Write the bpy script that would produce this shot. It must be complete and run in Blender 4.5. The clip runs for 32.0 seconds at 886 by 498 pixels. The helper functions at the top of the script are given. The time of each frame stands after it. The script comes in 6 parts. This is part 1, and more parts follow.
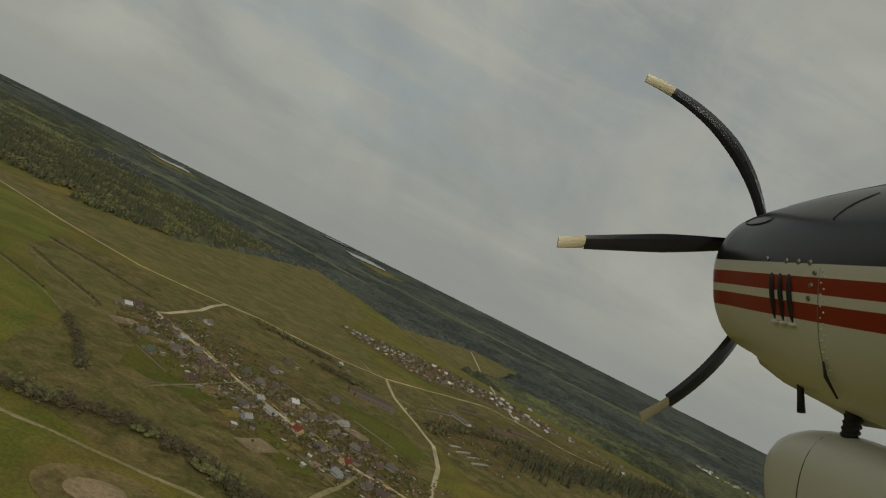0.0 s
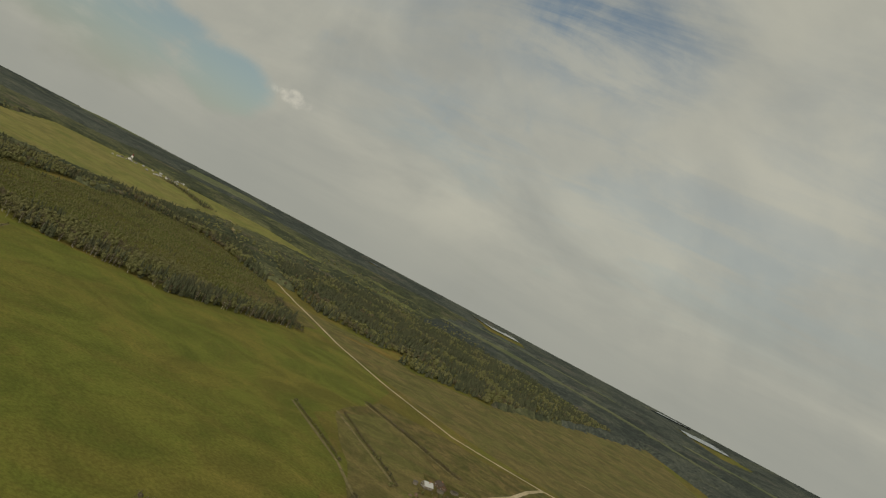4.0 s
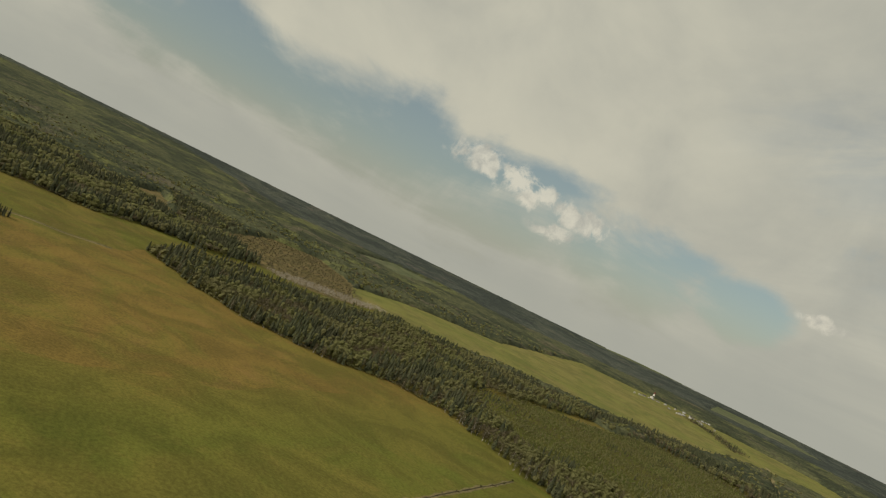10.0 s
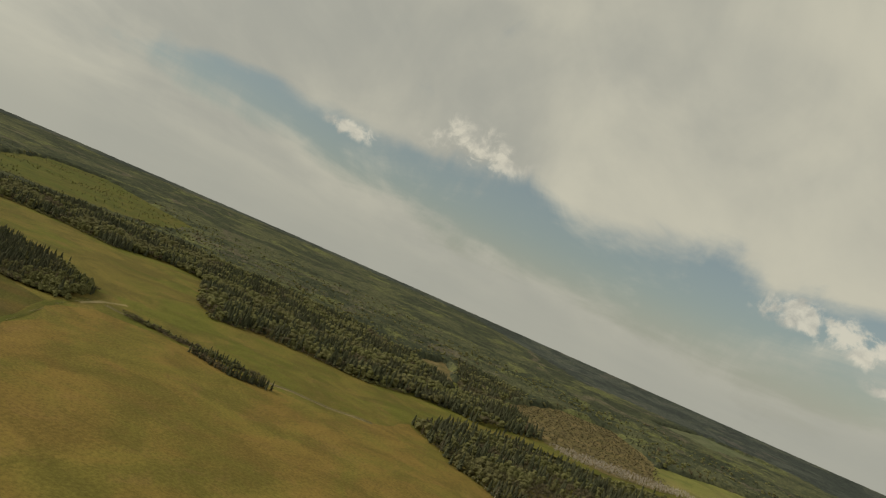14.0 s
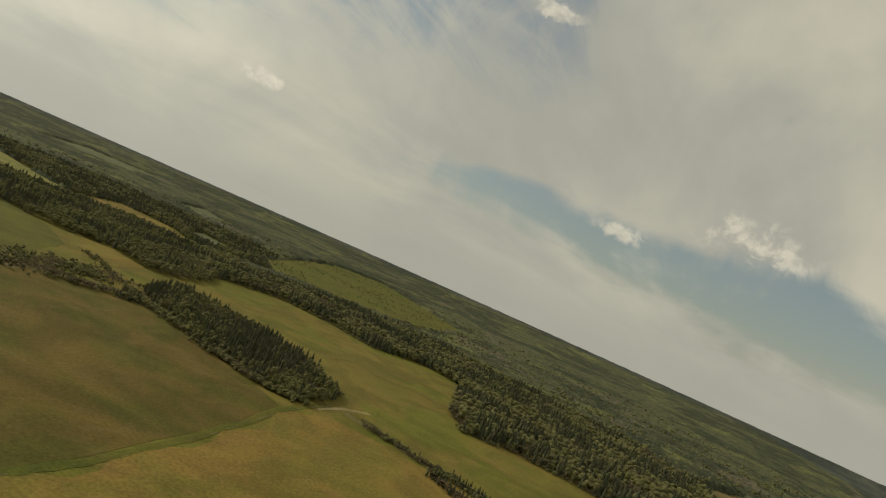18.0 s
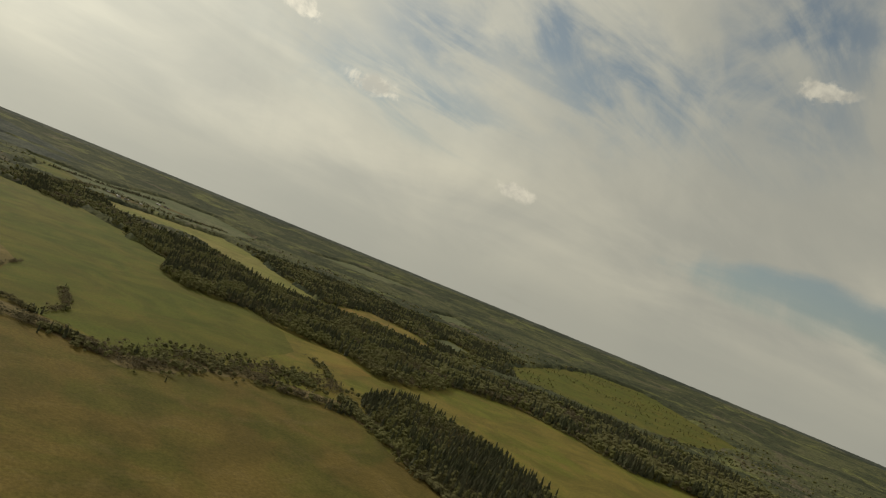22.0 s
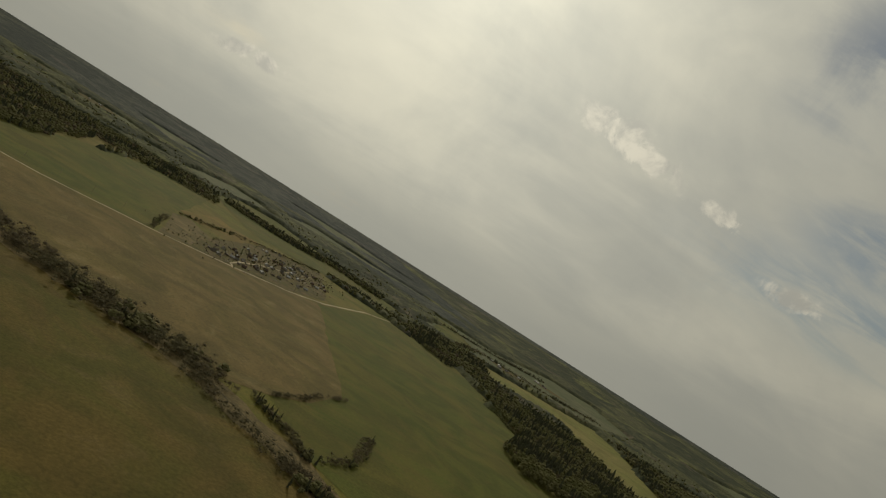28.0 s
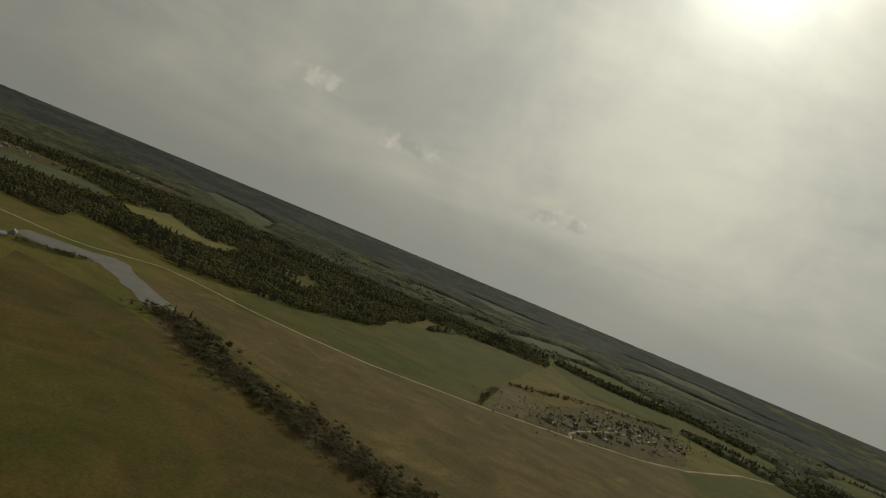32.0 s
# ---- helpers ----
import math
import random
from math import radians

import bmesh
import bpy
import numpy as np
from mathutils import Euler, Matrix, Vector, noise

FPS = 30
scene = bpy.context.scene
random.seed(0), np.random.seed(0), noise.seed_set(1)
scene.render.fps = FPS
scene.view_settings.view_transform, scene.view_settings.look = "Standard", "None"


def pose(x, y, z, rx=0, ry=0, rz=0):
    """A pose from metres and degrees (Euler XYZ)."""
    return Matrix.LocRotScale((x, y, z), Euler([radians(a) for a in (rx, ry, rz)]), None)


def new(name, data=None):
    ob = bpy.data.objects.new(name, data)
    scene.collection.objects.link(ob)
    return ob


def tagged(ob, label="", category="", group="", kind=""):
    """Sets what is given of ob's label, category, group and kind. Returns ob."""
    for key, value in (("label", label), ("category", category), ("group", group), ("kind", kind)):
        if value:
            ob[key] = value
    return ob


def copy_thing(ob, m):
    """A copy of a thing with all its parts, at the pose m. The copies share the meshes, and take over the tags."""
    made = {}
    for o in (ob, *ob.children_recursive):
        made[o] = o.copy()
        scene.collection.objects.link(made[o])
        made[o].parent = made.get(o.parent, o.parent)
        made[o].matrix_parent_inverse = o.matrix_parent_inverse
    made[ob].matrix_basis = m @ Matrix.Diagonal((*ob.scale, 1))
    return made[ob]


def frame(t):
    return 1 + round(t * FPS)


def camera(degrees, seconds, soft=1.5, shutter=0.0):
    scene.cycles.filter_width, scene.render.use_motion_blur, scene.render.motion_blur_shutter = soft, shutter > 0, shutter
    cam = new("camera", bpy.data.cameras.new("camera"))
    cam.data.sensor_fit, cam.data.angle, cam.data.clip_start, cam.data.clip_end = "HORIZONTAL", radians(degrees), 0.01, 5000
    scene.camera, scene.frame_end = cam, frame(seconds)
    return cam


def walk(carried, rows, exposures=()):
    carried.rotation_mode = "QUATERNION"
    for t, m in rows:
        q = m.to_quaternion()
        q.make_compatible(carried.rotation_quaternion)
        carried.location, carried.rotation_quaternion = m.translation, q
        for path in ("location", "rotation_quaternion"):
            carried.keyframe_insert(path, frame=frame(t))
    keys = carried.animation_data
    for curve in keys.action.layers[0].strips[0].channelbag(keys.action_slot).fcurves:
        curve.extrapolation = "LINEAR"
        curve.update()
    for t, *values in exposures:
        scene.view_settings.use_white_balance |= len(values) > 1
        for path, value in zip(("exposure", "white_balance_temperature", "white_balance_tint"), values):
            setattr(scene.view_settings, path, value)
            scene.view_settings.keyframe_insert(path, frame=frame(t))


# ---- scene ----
cam = camera(64.5, 32.0, 1.2)
PATH = [
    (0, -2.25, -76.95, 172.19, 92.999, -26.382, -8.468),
    (0.5, -0.10, -57.80, 171.75, 92.887, -27.321, -5.154),
    (1, 1.01, -38.56, 171.46, 93.156, -28.035, -2.042),
    (1.5, 1.06, -19.27, 171.31, 93.387, -28.714, 1.422),
    (2, -0.00, -0.00, 171.25, 93.406, -27.729, 5.301),
    (2.5, -2.26, 19.14, 171.21, 92.763, -24.112, 9.671),
    (3, -5.72, 38.08, 171.09, 92.554, -23.554, 14.106),
    (3.5, -10.36, 56.73, 170.85, 92.821, -25.484, 17.585),
    (4, -16.16, 75.04, 170.46, 93.329, -27.836, 20.768),
    (4.5, -23.12, 92.94, 169.95, 93.852, -30.238, 23.982),
    (5, -31.26, 110.34, 169.42, 94.134, -32.312, 27.586),
    (5.5, -40.62, 127.15, 168.98, 93.897, -33.667, 31.958),
    (6, -51.26, 143.27, 168.76, 92.904, -33.881, 37.444),
    (6.5, -63.23, 158.52, 168.80, 91.893, -34.792, 42.291),
    (7, -76.54, 172.71, 169.05, 90.687, -34.060, 46.894),
    (7.5, -91.13, 185.70, 169.40, 89.778, -30.217, 51.167),
    (8, -106.84, 197.43, 169.75, 90.083, -28.386, 54.673),
    (8.5, -123.44, 207.96, 170.01, 90.392, -29.126, 57.695),
    (9, -140.68, 217.43, 170.19, 89.885, -27.338, 60.279),
    (9.5, -158.29, 226.15, 170.29, 90.338, -26.076, 62.949),
    (10, -176.07, 234.49, 170.34, 90.947, -25.963, 66.153),
    (10.5, -193.88, 242.74, 170.38, 91.063, -24.287, 69.628),
    (11, -211.67, 251.05, 170.40, 91.386, -24.307, 72.899),
    (11.5, -229.47, 259.36, 170.43, 91.711, -26.575, 75.861),
    (12, -247.35, 267.47, 170.50, 93.196, -27.772, 78.605),
    (12.5, -265.45, 275.02, 170.64, 93.523, -27.139, 81.712),
    (13, -283.91, 281.61, 170.90, 93.832, -25.377, 85.191),
    (13.5, -302.78, 286.82, 171.28, 93.725, -24.280, 88.773),
    (14, -322.03, 290.29, 171.75, 93.567, -23.496, 92.239),
    (14.5, -341.46, 291.79, 172.26, 93.610, -23.212, 95.647),
    (15, -360.84, 291.30, 172.71, 93.285, -22.709, 99.228),
    (15.5, -379.97, 288.99, 173.01, 92.615, -20.540, 102.607),
    (16, -398.76, 285.16, 173.17, 92.727, -22.300, 105.355),
    (16.5, -417.25, 280.17, 173.21, 93.121, -25.770, 107.777),
    (17, -435.54, 274.40, 173.18, 93.409, -28.707, 110.146),
    (17.5, -453.75, 268.16, 173.12, 93.241, -28.858, 112.755),
    (18, -472.03, 261.69, 173.05, 92.432, -23.951, 115.770),
    (18.5, -490.41, 255.09, 173.01, 92.634, -24.094, 119.092),
    (19, -508.81, 248.29, 173.05, 92.169, -22.253, 122.872),
    (19.5, -527.14, 241.14, 173.18, 91.928, -20.762, 126.225),
    (20, -545.25, 233.43, 173.32, 91.947, -22.862, 128.991),
    (20.5, -563.00, 224.97, 173.35, 92.274, -23.536, 131.347),
    (21, -580.27, 215.56, 173.21, 93.098, -23.784, 133.075),
    (21.5, -597.03, 205.09, 172.91, 93.083, -23.220, 134.623),
    (22, -613.20, 193.57, 172.44, 92.311, -22.176, 138.206),
    (22.5, -628.62, 181.07, 171.83, 91.664, -17.068, 142.034),
    (23, -643.12, 167.69, 171.13, 91.731, -17.090, 145.047),
    (23.5, -656.66, 153.61, 170.51, 91.616, -19.272, 146.766),
    (24, -669.39, 139.04, 170.11, 91.701, -18.986, 148.178),
    (24.5, -681.50, 124.15, 170.05, 91.996, -19.022, 150.338),
    (25, -693.09, 108.97, 170.33, 92.342, -21.027, 152.752),
    (25.5, -704.05, 93.40, 170.78, 92.582, -24.058, 155.478),
    (26, -714.21, 77.30, 171.14, 92.565, -27.164, 158.601),
    (26.5, -723.31, 60.60, 171.17, 92.176, -29.383, 162.203),
    (27, -731.14, 43.26, 170.73, 91.392, -29.742, 166.302),
    (27.5, -737.62, 25.33, 169.83, 91.496, -31.417, 169.605),
    (28, -742.76, 6.93, 168.71, 92.195, -32.114, 173.024),
    (28.5, -746.62, -11.86, 167.64, 92.142, -32.117, 177.023),
    (29, -749.14, -30.94, 166.78, 92.034, -31.506, -178.601),
    (29.5, -750.14, -50.17, 166.14, 91.414, -30.823, -174.148),
    (30, -749.33, -69.38, 165.60, 90.622, -28.842, -169.580),
    (30.5, -746.44, -88.30, 165.04, 90.112, -27.022, -165.542),
    (31, -741.31, -106.67, 164.41, 90.003, -23.518, -162.376),
    (31.5, -733.93, -124.28, 163.73, 90.520, -22.576, -159.707),
    (32, -724.31, -140.97, 163.02, 90.873, -22.492, -157.411),
]
EXPOSURES = [(0, -0.42, 6450, 5), (3, -0.26, 6700, 5), (6, -0.08, 7000, 5), (9, 0.02, 7000, 5), (14, -0.02, 7050, 5), (19, -0.05, 7250, 5), (24, -0.34, 7250, 5), (27, -0.68, 7200, 5), (30, -0.96, 7050, 5), (32, -1.04, 6900, 5)]
walk(cam, [(t, pose(x, y, z, rx, ry, rz)) for t, x, y, z, rx, ry, rz in PATH], EXPOSURES)


# ---------------- light and sky ----------------
SUN_AZ, SUN_EL = 172.8, 29.3  # degrees, clockwise from +y, and above the horizon


def way(az, el):
    a, b = radians(az), radians(el)
    return Vector((math.sin(a) * math.cos(b), math.cos(a) * math.cos(b), math.sin(b)))


sun = bpy.data.lights.new("sun", "SUN")
sun.energy, sun.angle, sun.color = 2.2, radians(1.2), (1.0, 0.93, 0.82)
sun_lamp = new("sun", sun)
sun_lamp.rotation_euler = (-way(SUN_AZ, SUN_EL)).to_track_quat("-Z", "Y").to_euler()

world = bpy.data.worlds.new("sky")
scene.world = world
world.use_nodes = True
NT = world.node_tree
BACK = NT.nodes["Background"]


def plug(tree, socket, value):
    if hasattr(value, "is_linked"):
        tree.links.new(value, socket)
    else:
        socket.default_value = value


def math_node(tree, op, a, b=0.0, clamp=False):
    n = tree.nodes.new("ShaderNodeMath")
    n.operation, n.use_clamp = op, clamp
    plug(tree, n.inputs[0], a)
    plug(tree, n.inputs[1], b)
    return n.outputs[0]


def ranged(tree, value, a, b, c=0.0, d=1.0, smooth=True):
    n = tree.nodes.new("ShaderNodeMapRange")
    n.interpolation_type = "SMOOTHSTEP" if smooth else "LINEAR"
    for socket, v in zip(n.inputs, (value, a, b, c, d)):
        plug(tree, socket, v)
    return n.outputs[0]


def mixed(tree, fac, a, b, blend="MIX"):
    n = tree.nodes.new("ShaderNodeMix")
    n.data_type, n.blend_type = "RGBA", blend
    plug(tree, n.inputs[0], fac)
    plug(tree, n.inputs[6], a)
    plug(tree, n.inputs[7], b)
    return n.outputs[2]


def noisy(tree, vector, scale, detail=4.0, rough=0.55, distort=0.0):
    n = tree.nodes.new("ShaderNodeTexNoise")
    if vector is not None:
        tree.links.new(vector, n.inputs["Vector"])
    n.inputs["Scale"].default_value, n.inputs["Detail"].default_value = scale, detail
    n.inputs["Roughness"].default_value, n.inputs["Distortion"].default_value = rough, distort
    return n.outputs[0]


def along(tree, vector, direction):
    n = tree.nodes.new("ShaderNodeVectorMath")
    n.operation = "DOT_PRODUCT"
    tree.links.new(vector, n.inputs[0])
    n.inputs[1].default_value = direction
    return n.outputs["Value"]


# thin places in the cloud sheet: azimuth, height, half width and half height in degrees; small heaped clouds: azimuth, height, width
GAPS = [(-111.3, 7.9, 11.4, 2.8), (-101.1, 7.7, 13.3, 3.6), (-90.0, 7.7, 15.2, 4.9), (-76.8, 7.6, 15.2, 5.7), (-64.6, 6.7, 14.2, 5.9), (-52.6, 6.2, 10.4, 4.8), (-44.7, 6.3, 5.7, 2.8)]
VEILED = [(-19.9, 24.8, 12.3, 6.6), (-32.2, 26.1, 8.5, 4.8), (-147.7, 12.5, 12.3, 3.8), (-130.0, 19.1, 10.4, 5.7), (-120.7, 21.0, 9.5, 5.7), (-136.4, 21.3, 11.4, 4.8), (-118.8, 26.6, 9.5, 4.8), (-145.7, 17.5, 6.6, 3.8), (-152.5, 28.5, 5.7, 6.6)]
THIN = [(-5.5, 13.2, 24.7, 8.5), (14.7, 21.9, 24.7, 10.4), (-23.4, 11.6, 15.2, 4.8), (-37.8, 20.5, 13.3, 5.7)]
PUFFS = [(-94.8, 12.0, 3.6), (-104.4, 9.1, 1.6), (-66.4, 8.9, 2.7), (-61.8, 8.0, 2.7), (-57.2, 7.6, 2.3), (-58.9, 5.9, 1.7), (-166.9, 17.2, 2.7), (-164.0, 16.3, 2.5), (-157.4, 15.2, 1.8), (-149.2, 12.1, 1.8), (163.8, 6.2, 1.4), (166.0, 6.7, 1.4), (150.7, 7.5, 2.1), (142.8, 9.5, 1.7), (-116.1, 22.7, 1.7), (-38.2, 7.8, 1.3), (-135.4, 8.7, 1.5)]
sky = NT.nodes.new("ShaderNodeTexSky")
sky.sky_type, sky.sun_disc = "NISHITA", False
sky.sun_elevation, sky.sun_rotation = radians(SUN_EL), radians(SUN_AZ)
sky.air_density, sky.dust_density = 1.2, 1.5
scaled = NT.nodes.new("ShaderNodeVectorMath")
scaled.operation, scaled.inputs[3].default_value = "SCALE", 0.075
NT.links.new(sky.outputs[0], scaled.inputs[0])
coord = NT.nodes.new("ShaderNodeTexCoord")
N = coord.outputs["Generated"]
split = NT.nodes.new("ShaderNodeSeparateXYZ")
NT.links.new(N, split.inputs[0])
lift = math_node(NT, "ADD", math_node(NT, "MAXIMUM", split.outputs[2], 0.0), 0.16)
flat = NT.nodes.new("ShaderNodeCombineXYZ")
for k in (0, 1):
    NT.links.new(math_node(NT, "DIVIDE", split.outputs[k], lift), flat.inputs[k])
P = flat.outputs[0]
sheet = math_node(NT, "ADD", math_node(NT, "MULTIPLY", noisy(NT, P, 0.9, 9.0, 0.58, 0.6), 0.5), math_node(NT, "MULTIPLY", noisy(NT, N, 5.0, 7.0, 0.6, 0.5), 0.5))


def away(az, el, flat_):
    """Distance of the sky's direction from a place in it, with heights stretched."""
    off = NT.nodes.new("ShaderNodeVectorMath")
    off.operation = "SUBTRACT"
    NT.links.new(N, off.inputs[0])
    off.inputs[1].default_value = way(az, el)
    squash = NT.nodes.new("ShaderNodeVectorMath")
    squash.operation, squash.inputs[1].default_value = "MULTIPLY", (1, 1, flat_)
    NT.links.new(off.outputs[0], squash.inputs[0])
    far_off = NT.nodes.new("ShaderNodeVectorMath")
    far_off.operation = "LENGTH"
    NT.links.new(squash.outputs[0], far_off.inputs[0])
    return far_off.outputs["Value"]


gap = 0.0
for az, el, wide, tall_ in GAPS:
    gap = math_node(NT, "MAXIMUM", ranged(NT, away(az, el, wide / tall_), radians(wide * 1.25), radians(wide * 0.15), smooth=False), gap)
gap = ranged(NT, gap, 0.0, 0.8)
veiled = 0.0
for az, el, wide, tall_ in VEILED:
    veiled = math_node(NT, "MAXIMUM", ranged(NT, away(az, el, wide / tall_), radians(wide * 1.35), radians(wide * 0.1)), veiled)
thin = 0.0
for az, el, wide, tall_ in THIN:
    thin = math_node(NT, "MAXIMUM", ranged(NT, away(az, el, wide / tall_), radians(wide * 1.25), radians(wide * 0.15)), thin)
sheet = math_node(NT, "ADD", math_node(NT, "MULTIPLY", sheet, 1.6), -0.30)
cover = math_node(NT, "SUBTRACT", math_node(NT, "ADD", sheet, 0.27), math_node(NT, "MULTIPLY", gap, 0.42))
cover = ranged(NT, cover, 0.35, 0.66)
combed = NT.nodes.new("ShaderNodeMapping")
combed.inputs["Scale"].default_value, combed.inputs["Rotation"].default_value = (1.0, 2.6, 1.0), (0, 0, radians(25))
NT.links.new(P, combed.inputs[0])
wisps = ranged(NT, math_node(NT, "ADD", math_node(NT, "MULTIPLY", noisy(NT, combed.outputs[0], 1.3, 8.0, 0.6, 0.8), 0.6), math_node(NT, "MULTIPLY", noisy(NT, N, 6.0, 8.0, 0.62, 0.6), 0.4)), 0.57, 0.40)
worn = math_node(NT, "MAXIMUM", math_node(NT, "MULTIPLY", veiled, 1.0), math_node(NT, "MULTIPLY", thin, 0.34))
worn = math_node(NT, "MULTIPLY", worn, math_node(NT, "ADD", math_node(NT, "MULTIPLY", wisps, 0.8), 0.25))
cover = math_node(NT, "MULTIPLY", cover, math_node(NT, "SUBTRACT", 1.0, worn, True))
puff = 0.0
for az, el, wide in PUFFS:
    puff = math_node(NT, "MAXIMUM", ranged(NT, away(az, el, 3.0), radians(wide * 2.0), 0.0, smooth=False), puff)
heap = noisy(NT, N, 22.0, 6.0, 0.62, 0.3)
heap_shape = noisy(NT, N, 26.0, 8.0, 0.62, 0.35)
heaped = ranged(NT, math_node(NT, "ADD", math_node(NT, "MULTIPLY", puff, 1.35), math_node(NT, "MULTIPLY", math_node(NT, "SUBTRACT", heap_shape, 0.5), 4.2)), 0.32, 1.02)
heaped = math_node(NT, "MULTIPLY", heaped, ranged(NT, puff, 0.02, 0.5, 0.0, 0.85))
shade = math_node(NT, "ADD", math_node(NT, "MULTIPLY", noisy(NT, P, 0.7, 7.0, 0.55, 0.5), 0.5), math_node(NT, "MULTIPLY", noisy(NT, N, 4.0, 6.0, 0.55, 0.5), 0.5))
veil = mixed(NT, ranged(NT, shade, 0.33, 0.68), (0.365, 0.37, 0.35, 1), (0.545, 0.53, 0.465, 1))
streak = NT.nodes.new("ShaderNodeMapping")
streak.inputs["Scale"].default_value, streak.inputs["Rotation"].default_value = (0.8, 2.2, 1.0), (0, 0, radians(25))
NT.links.new(P, streak.inputs[0])
veil = mixed(NT, ranged(NT, noisy(NT, streak.outputs[0], 1.6, 6.0, 0.6, 0.4), 0.45, 0.75, 0.0, 0.14), veil, (0.57, 0.555, 0.495, 1))
toward = math_node(NT, "MAXIMUM", along(NT, N, way(SUN_AZ, SUN_EL)), 0.0)
glow = math_node(NT, "ADD", math_node(NT, "MULTIPLY", math_node(NT, "POWER", toward, 4.0), 0.52), math_node(NT, "ADD", math_node(NT, "MULTIPLY", math_node(NT, "POWER", toward, 24.0), 0.55), math_node(NT, "MULTIPLY", math_node(NT, "POWER", toward, 220.0), 1.6)))
lit = NT.nodes.new("ShaderNodeVectorMath")
lit.operation = "MULTIPLY_ADD"
NT.links.new(veil, lit.inputs[0])
NT.links.new(veil, lit.inputs[2])
NT.links.new(math_node(NT, "MULTIPLY", glow, 2.2), lit.inputs[1])
colour = mixed(NT, cover, mixed(NT, 0.25, scaled.outputs[0], (0.30, 0.33, 0.34, 1)), lit.outputs[0])
heap_lit = NT.nodes.new("ShaderNodeVectorMath")
heap_lit.operation = "MULTIPLY_ADD"
heap_colour = mixed(NT, ranged(NT, heap, 0.38, 0.62), (0.42, 0.415, 0.39, 1), (0.66, 0.63, 0.56, 1))
NT.links.new(heap_colour, heap_lit.inputs[0])
NT.links.new(heap_colour, heap_lit.inputs[2])
NT.links.new(math_node(NT, "MULTIPLY", glow, 1.9), heap_lit.inputs[1])
colour = mixed(NT, heaped, colour, heap_lit.outputs[0])
haze = ranged(NT, split.outputs[2], 0.0, 0.13, 0.85, 0.0)
haze_lit = NT.nodes.new("ShaderNodeVectorMath")
haze_lit.operation = "MULTIPLY_ADD"
haze_lit.inputs[0].default_value = haze_lit.inputs[2].default_value = (0.37, 0.375, 0.35)
NT.links.new(math_node(NT, "MULTIPLY", glow, 1.5), haze_lit.inputs[1])
colour = mixed(NT, haze, colour, haze_lit.outputs[0])
NT.links.new(colour, BACK.inputs[0])
BACK.inputs[1].default_value = 1.0

# ---------------- the lie of the land ----------------
HUB = (-330.0, -70.0)  # the middle of the turn
LOW, RIM, RISE = 1500.0, 4500.0, 123.0
EYE_HIGH = 172.0


def land(r):
    """Height of the ground: level in the middle, raised outward so its rim fits the camera's horizon."""
    return RISE * (np.maximum(0.0, np.asarray(r, float) - LOW) / (RIM - LOW)) ** 2


_r = np.linspace(0, RIM, 900)
_d = EYE_HIGH * _r / (EYE_HIGH - land(_r))


# how far the sketched plan is turned (radians) and stretched about the hub to fit the camera's view, as waves round it:
# 1, cos, sin, cos 2, sin 2 and so on, each by powers of the distance's logarithm
TURNED = [
    [0.039, 0.046, -0.015], [0.021, -0.014, 0.011], [0.112, 0.001, -0.01],
    [0.027, -0.008, -0.006], [0.025, 0.012, -0.0], [0.011, -0.002, 0.005],
    [0.008, -0.007, 0.001], [0.013, 0.008, 0.0], [0.001, 0.007, -0.002],
]
STRETCHED = [
    [0.03, 0.002, 0.008], [0.029, 0.006, 0.01], [0.042, 0.093, -0.011],
    [0.024, -0.014, -0.008], [0.023, 0.01, 0.005], [0.023, 0.001, -0.001],
    [-0.007, -0.023, -0.004], [0.037, 0.007, 0.008], [0.022, 0.018, 0.001],
]


def view_fitted(x, y):
    """The direction and distance from the hub of a place in the sketched plan, warped to fit the camera's view."""
    x, y = np.asarray(x, float) - HUB[0], np.asarray(y, float) - HUB[1]
    d, a = np.hypot(x, y) + 1e-9, np.arctan2(y, x)
    p = np.clip(np.log(d / 1000.0), -0.8, 1.25)
    waves = [np.ones_like(a)] + [w(k * a) for k in (1, 2, 3, 4) for w in (np.cos, np.sin)]
    turn, stretch = (sum(w * (c[0] + c[1] * p + c[2] * p * p) for w, c in zip(waves, table)) for table in (TURNED, STRETCHED))
    return a + turn, d * np.exp(stretch)


def spot(x, y, up=0.0):
    """A place of the plan on the raised land (far parts are drawn closer together, along the camera's sight lines)."""
    a, d = view_fitted(x, y)
    r = np.interp(d, _d, _r)
    return np.stack([HUB[0] + r * np.cos(a), HUB[1] + r * np.sin(a), land(r) + up], -1)


def inside(poly, x, y):
    hit = np.zeros(np.shape(x), bool)
    for (ax, ay), (bx, by) in zip(poly, poly[1:] + poly[:1]):
        cross = (ay > y) != (by > y)
        with np.errstate(divide="ignore", invalid="ignore"):
            hit ^= cross & (x < (bx - ax) * (y - ay) / (by - ay + 1e-12) + ax)
    return hit


rng = np.random.default_rng(7)


def wavy(line, closed=False, step=22.0, sway=4.0):
    """The line with short steps and an uneven edge."""
    pts = list(line) + ([line[0]] if closed else [])
    out = []
    for (ax, ay), (bx, by) in zip(pts, pts[1:]):
        n = max(1, int(math.hypot(bx - ax, by - ay) / step))
        for k in range(n):
            f = k / n
            x, y = ax + (bx - ax) * f, ay + (by - ay) * f
            w = noise.noise_vector((x / 60, y / 60, 3.1)) * sway * 2
            out.append((x + w.x, y + w.y))
    return out if closed else out + [tuple(pts[-1])]


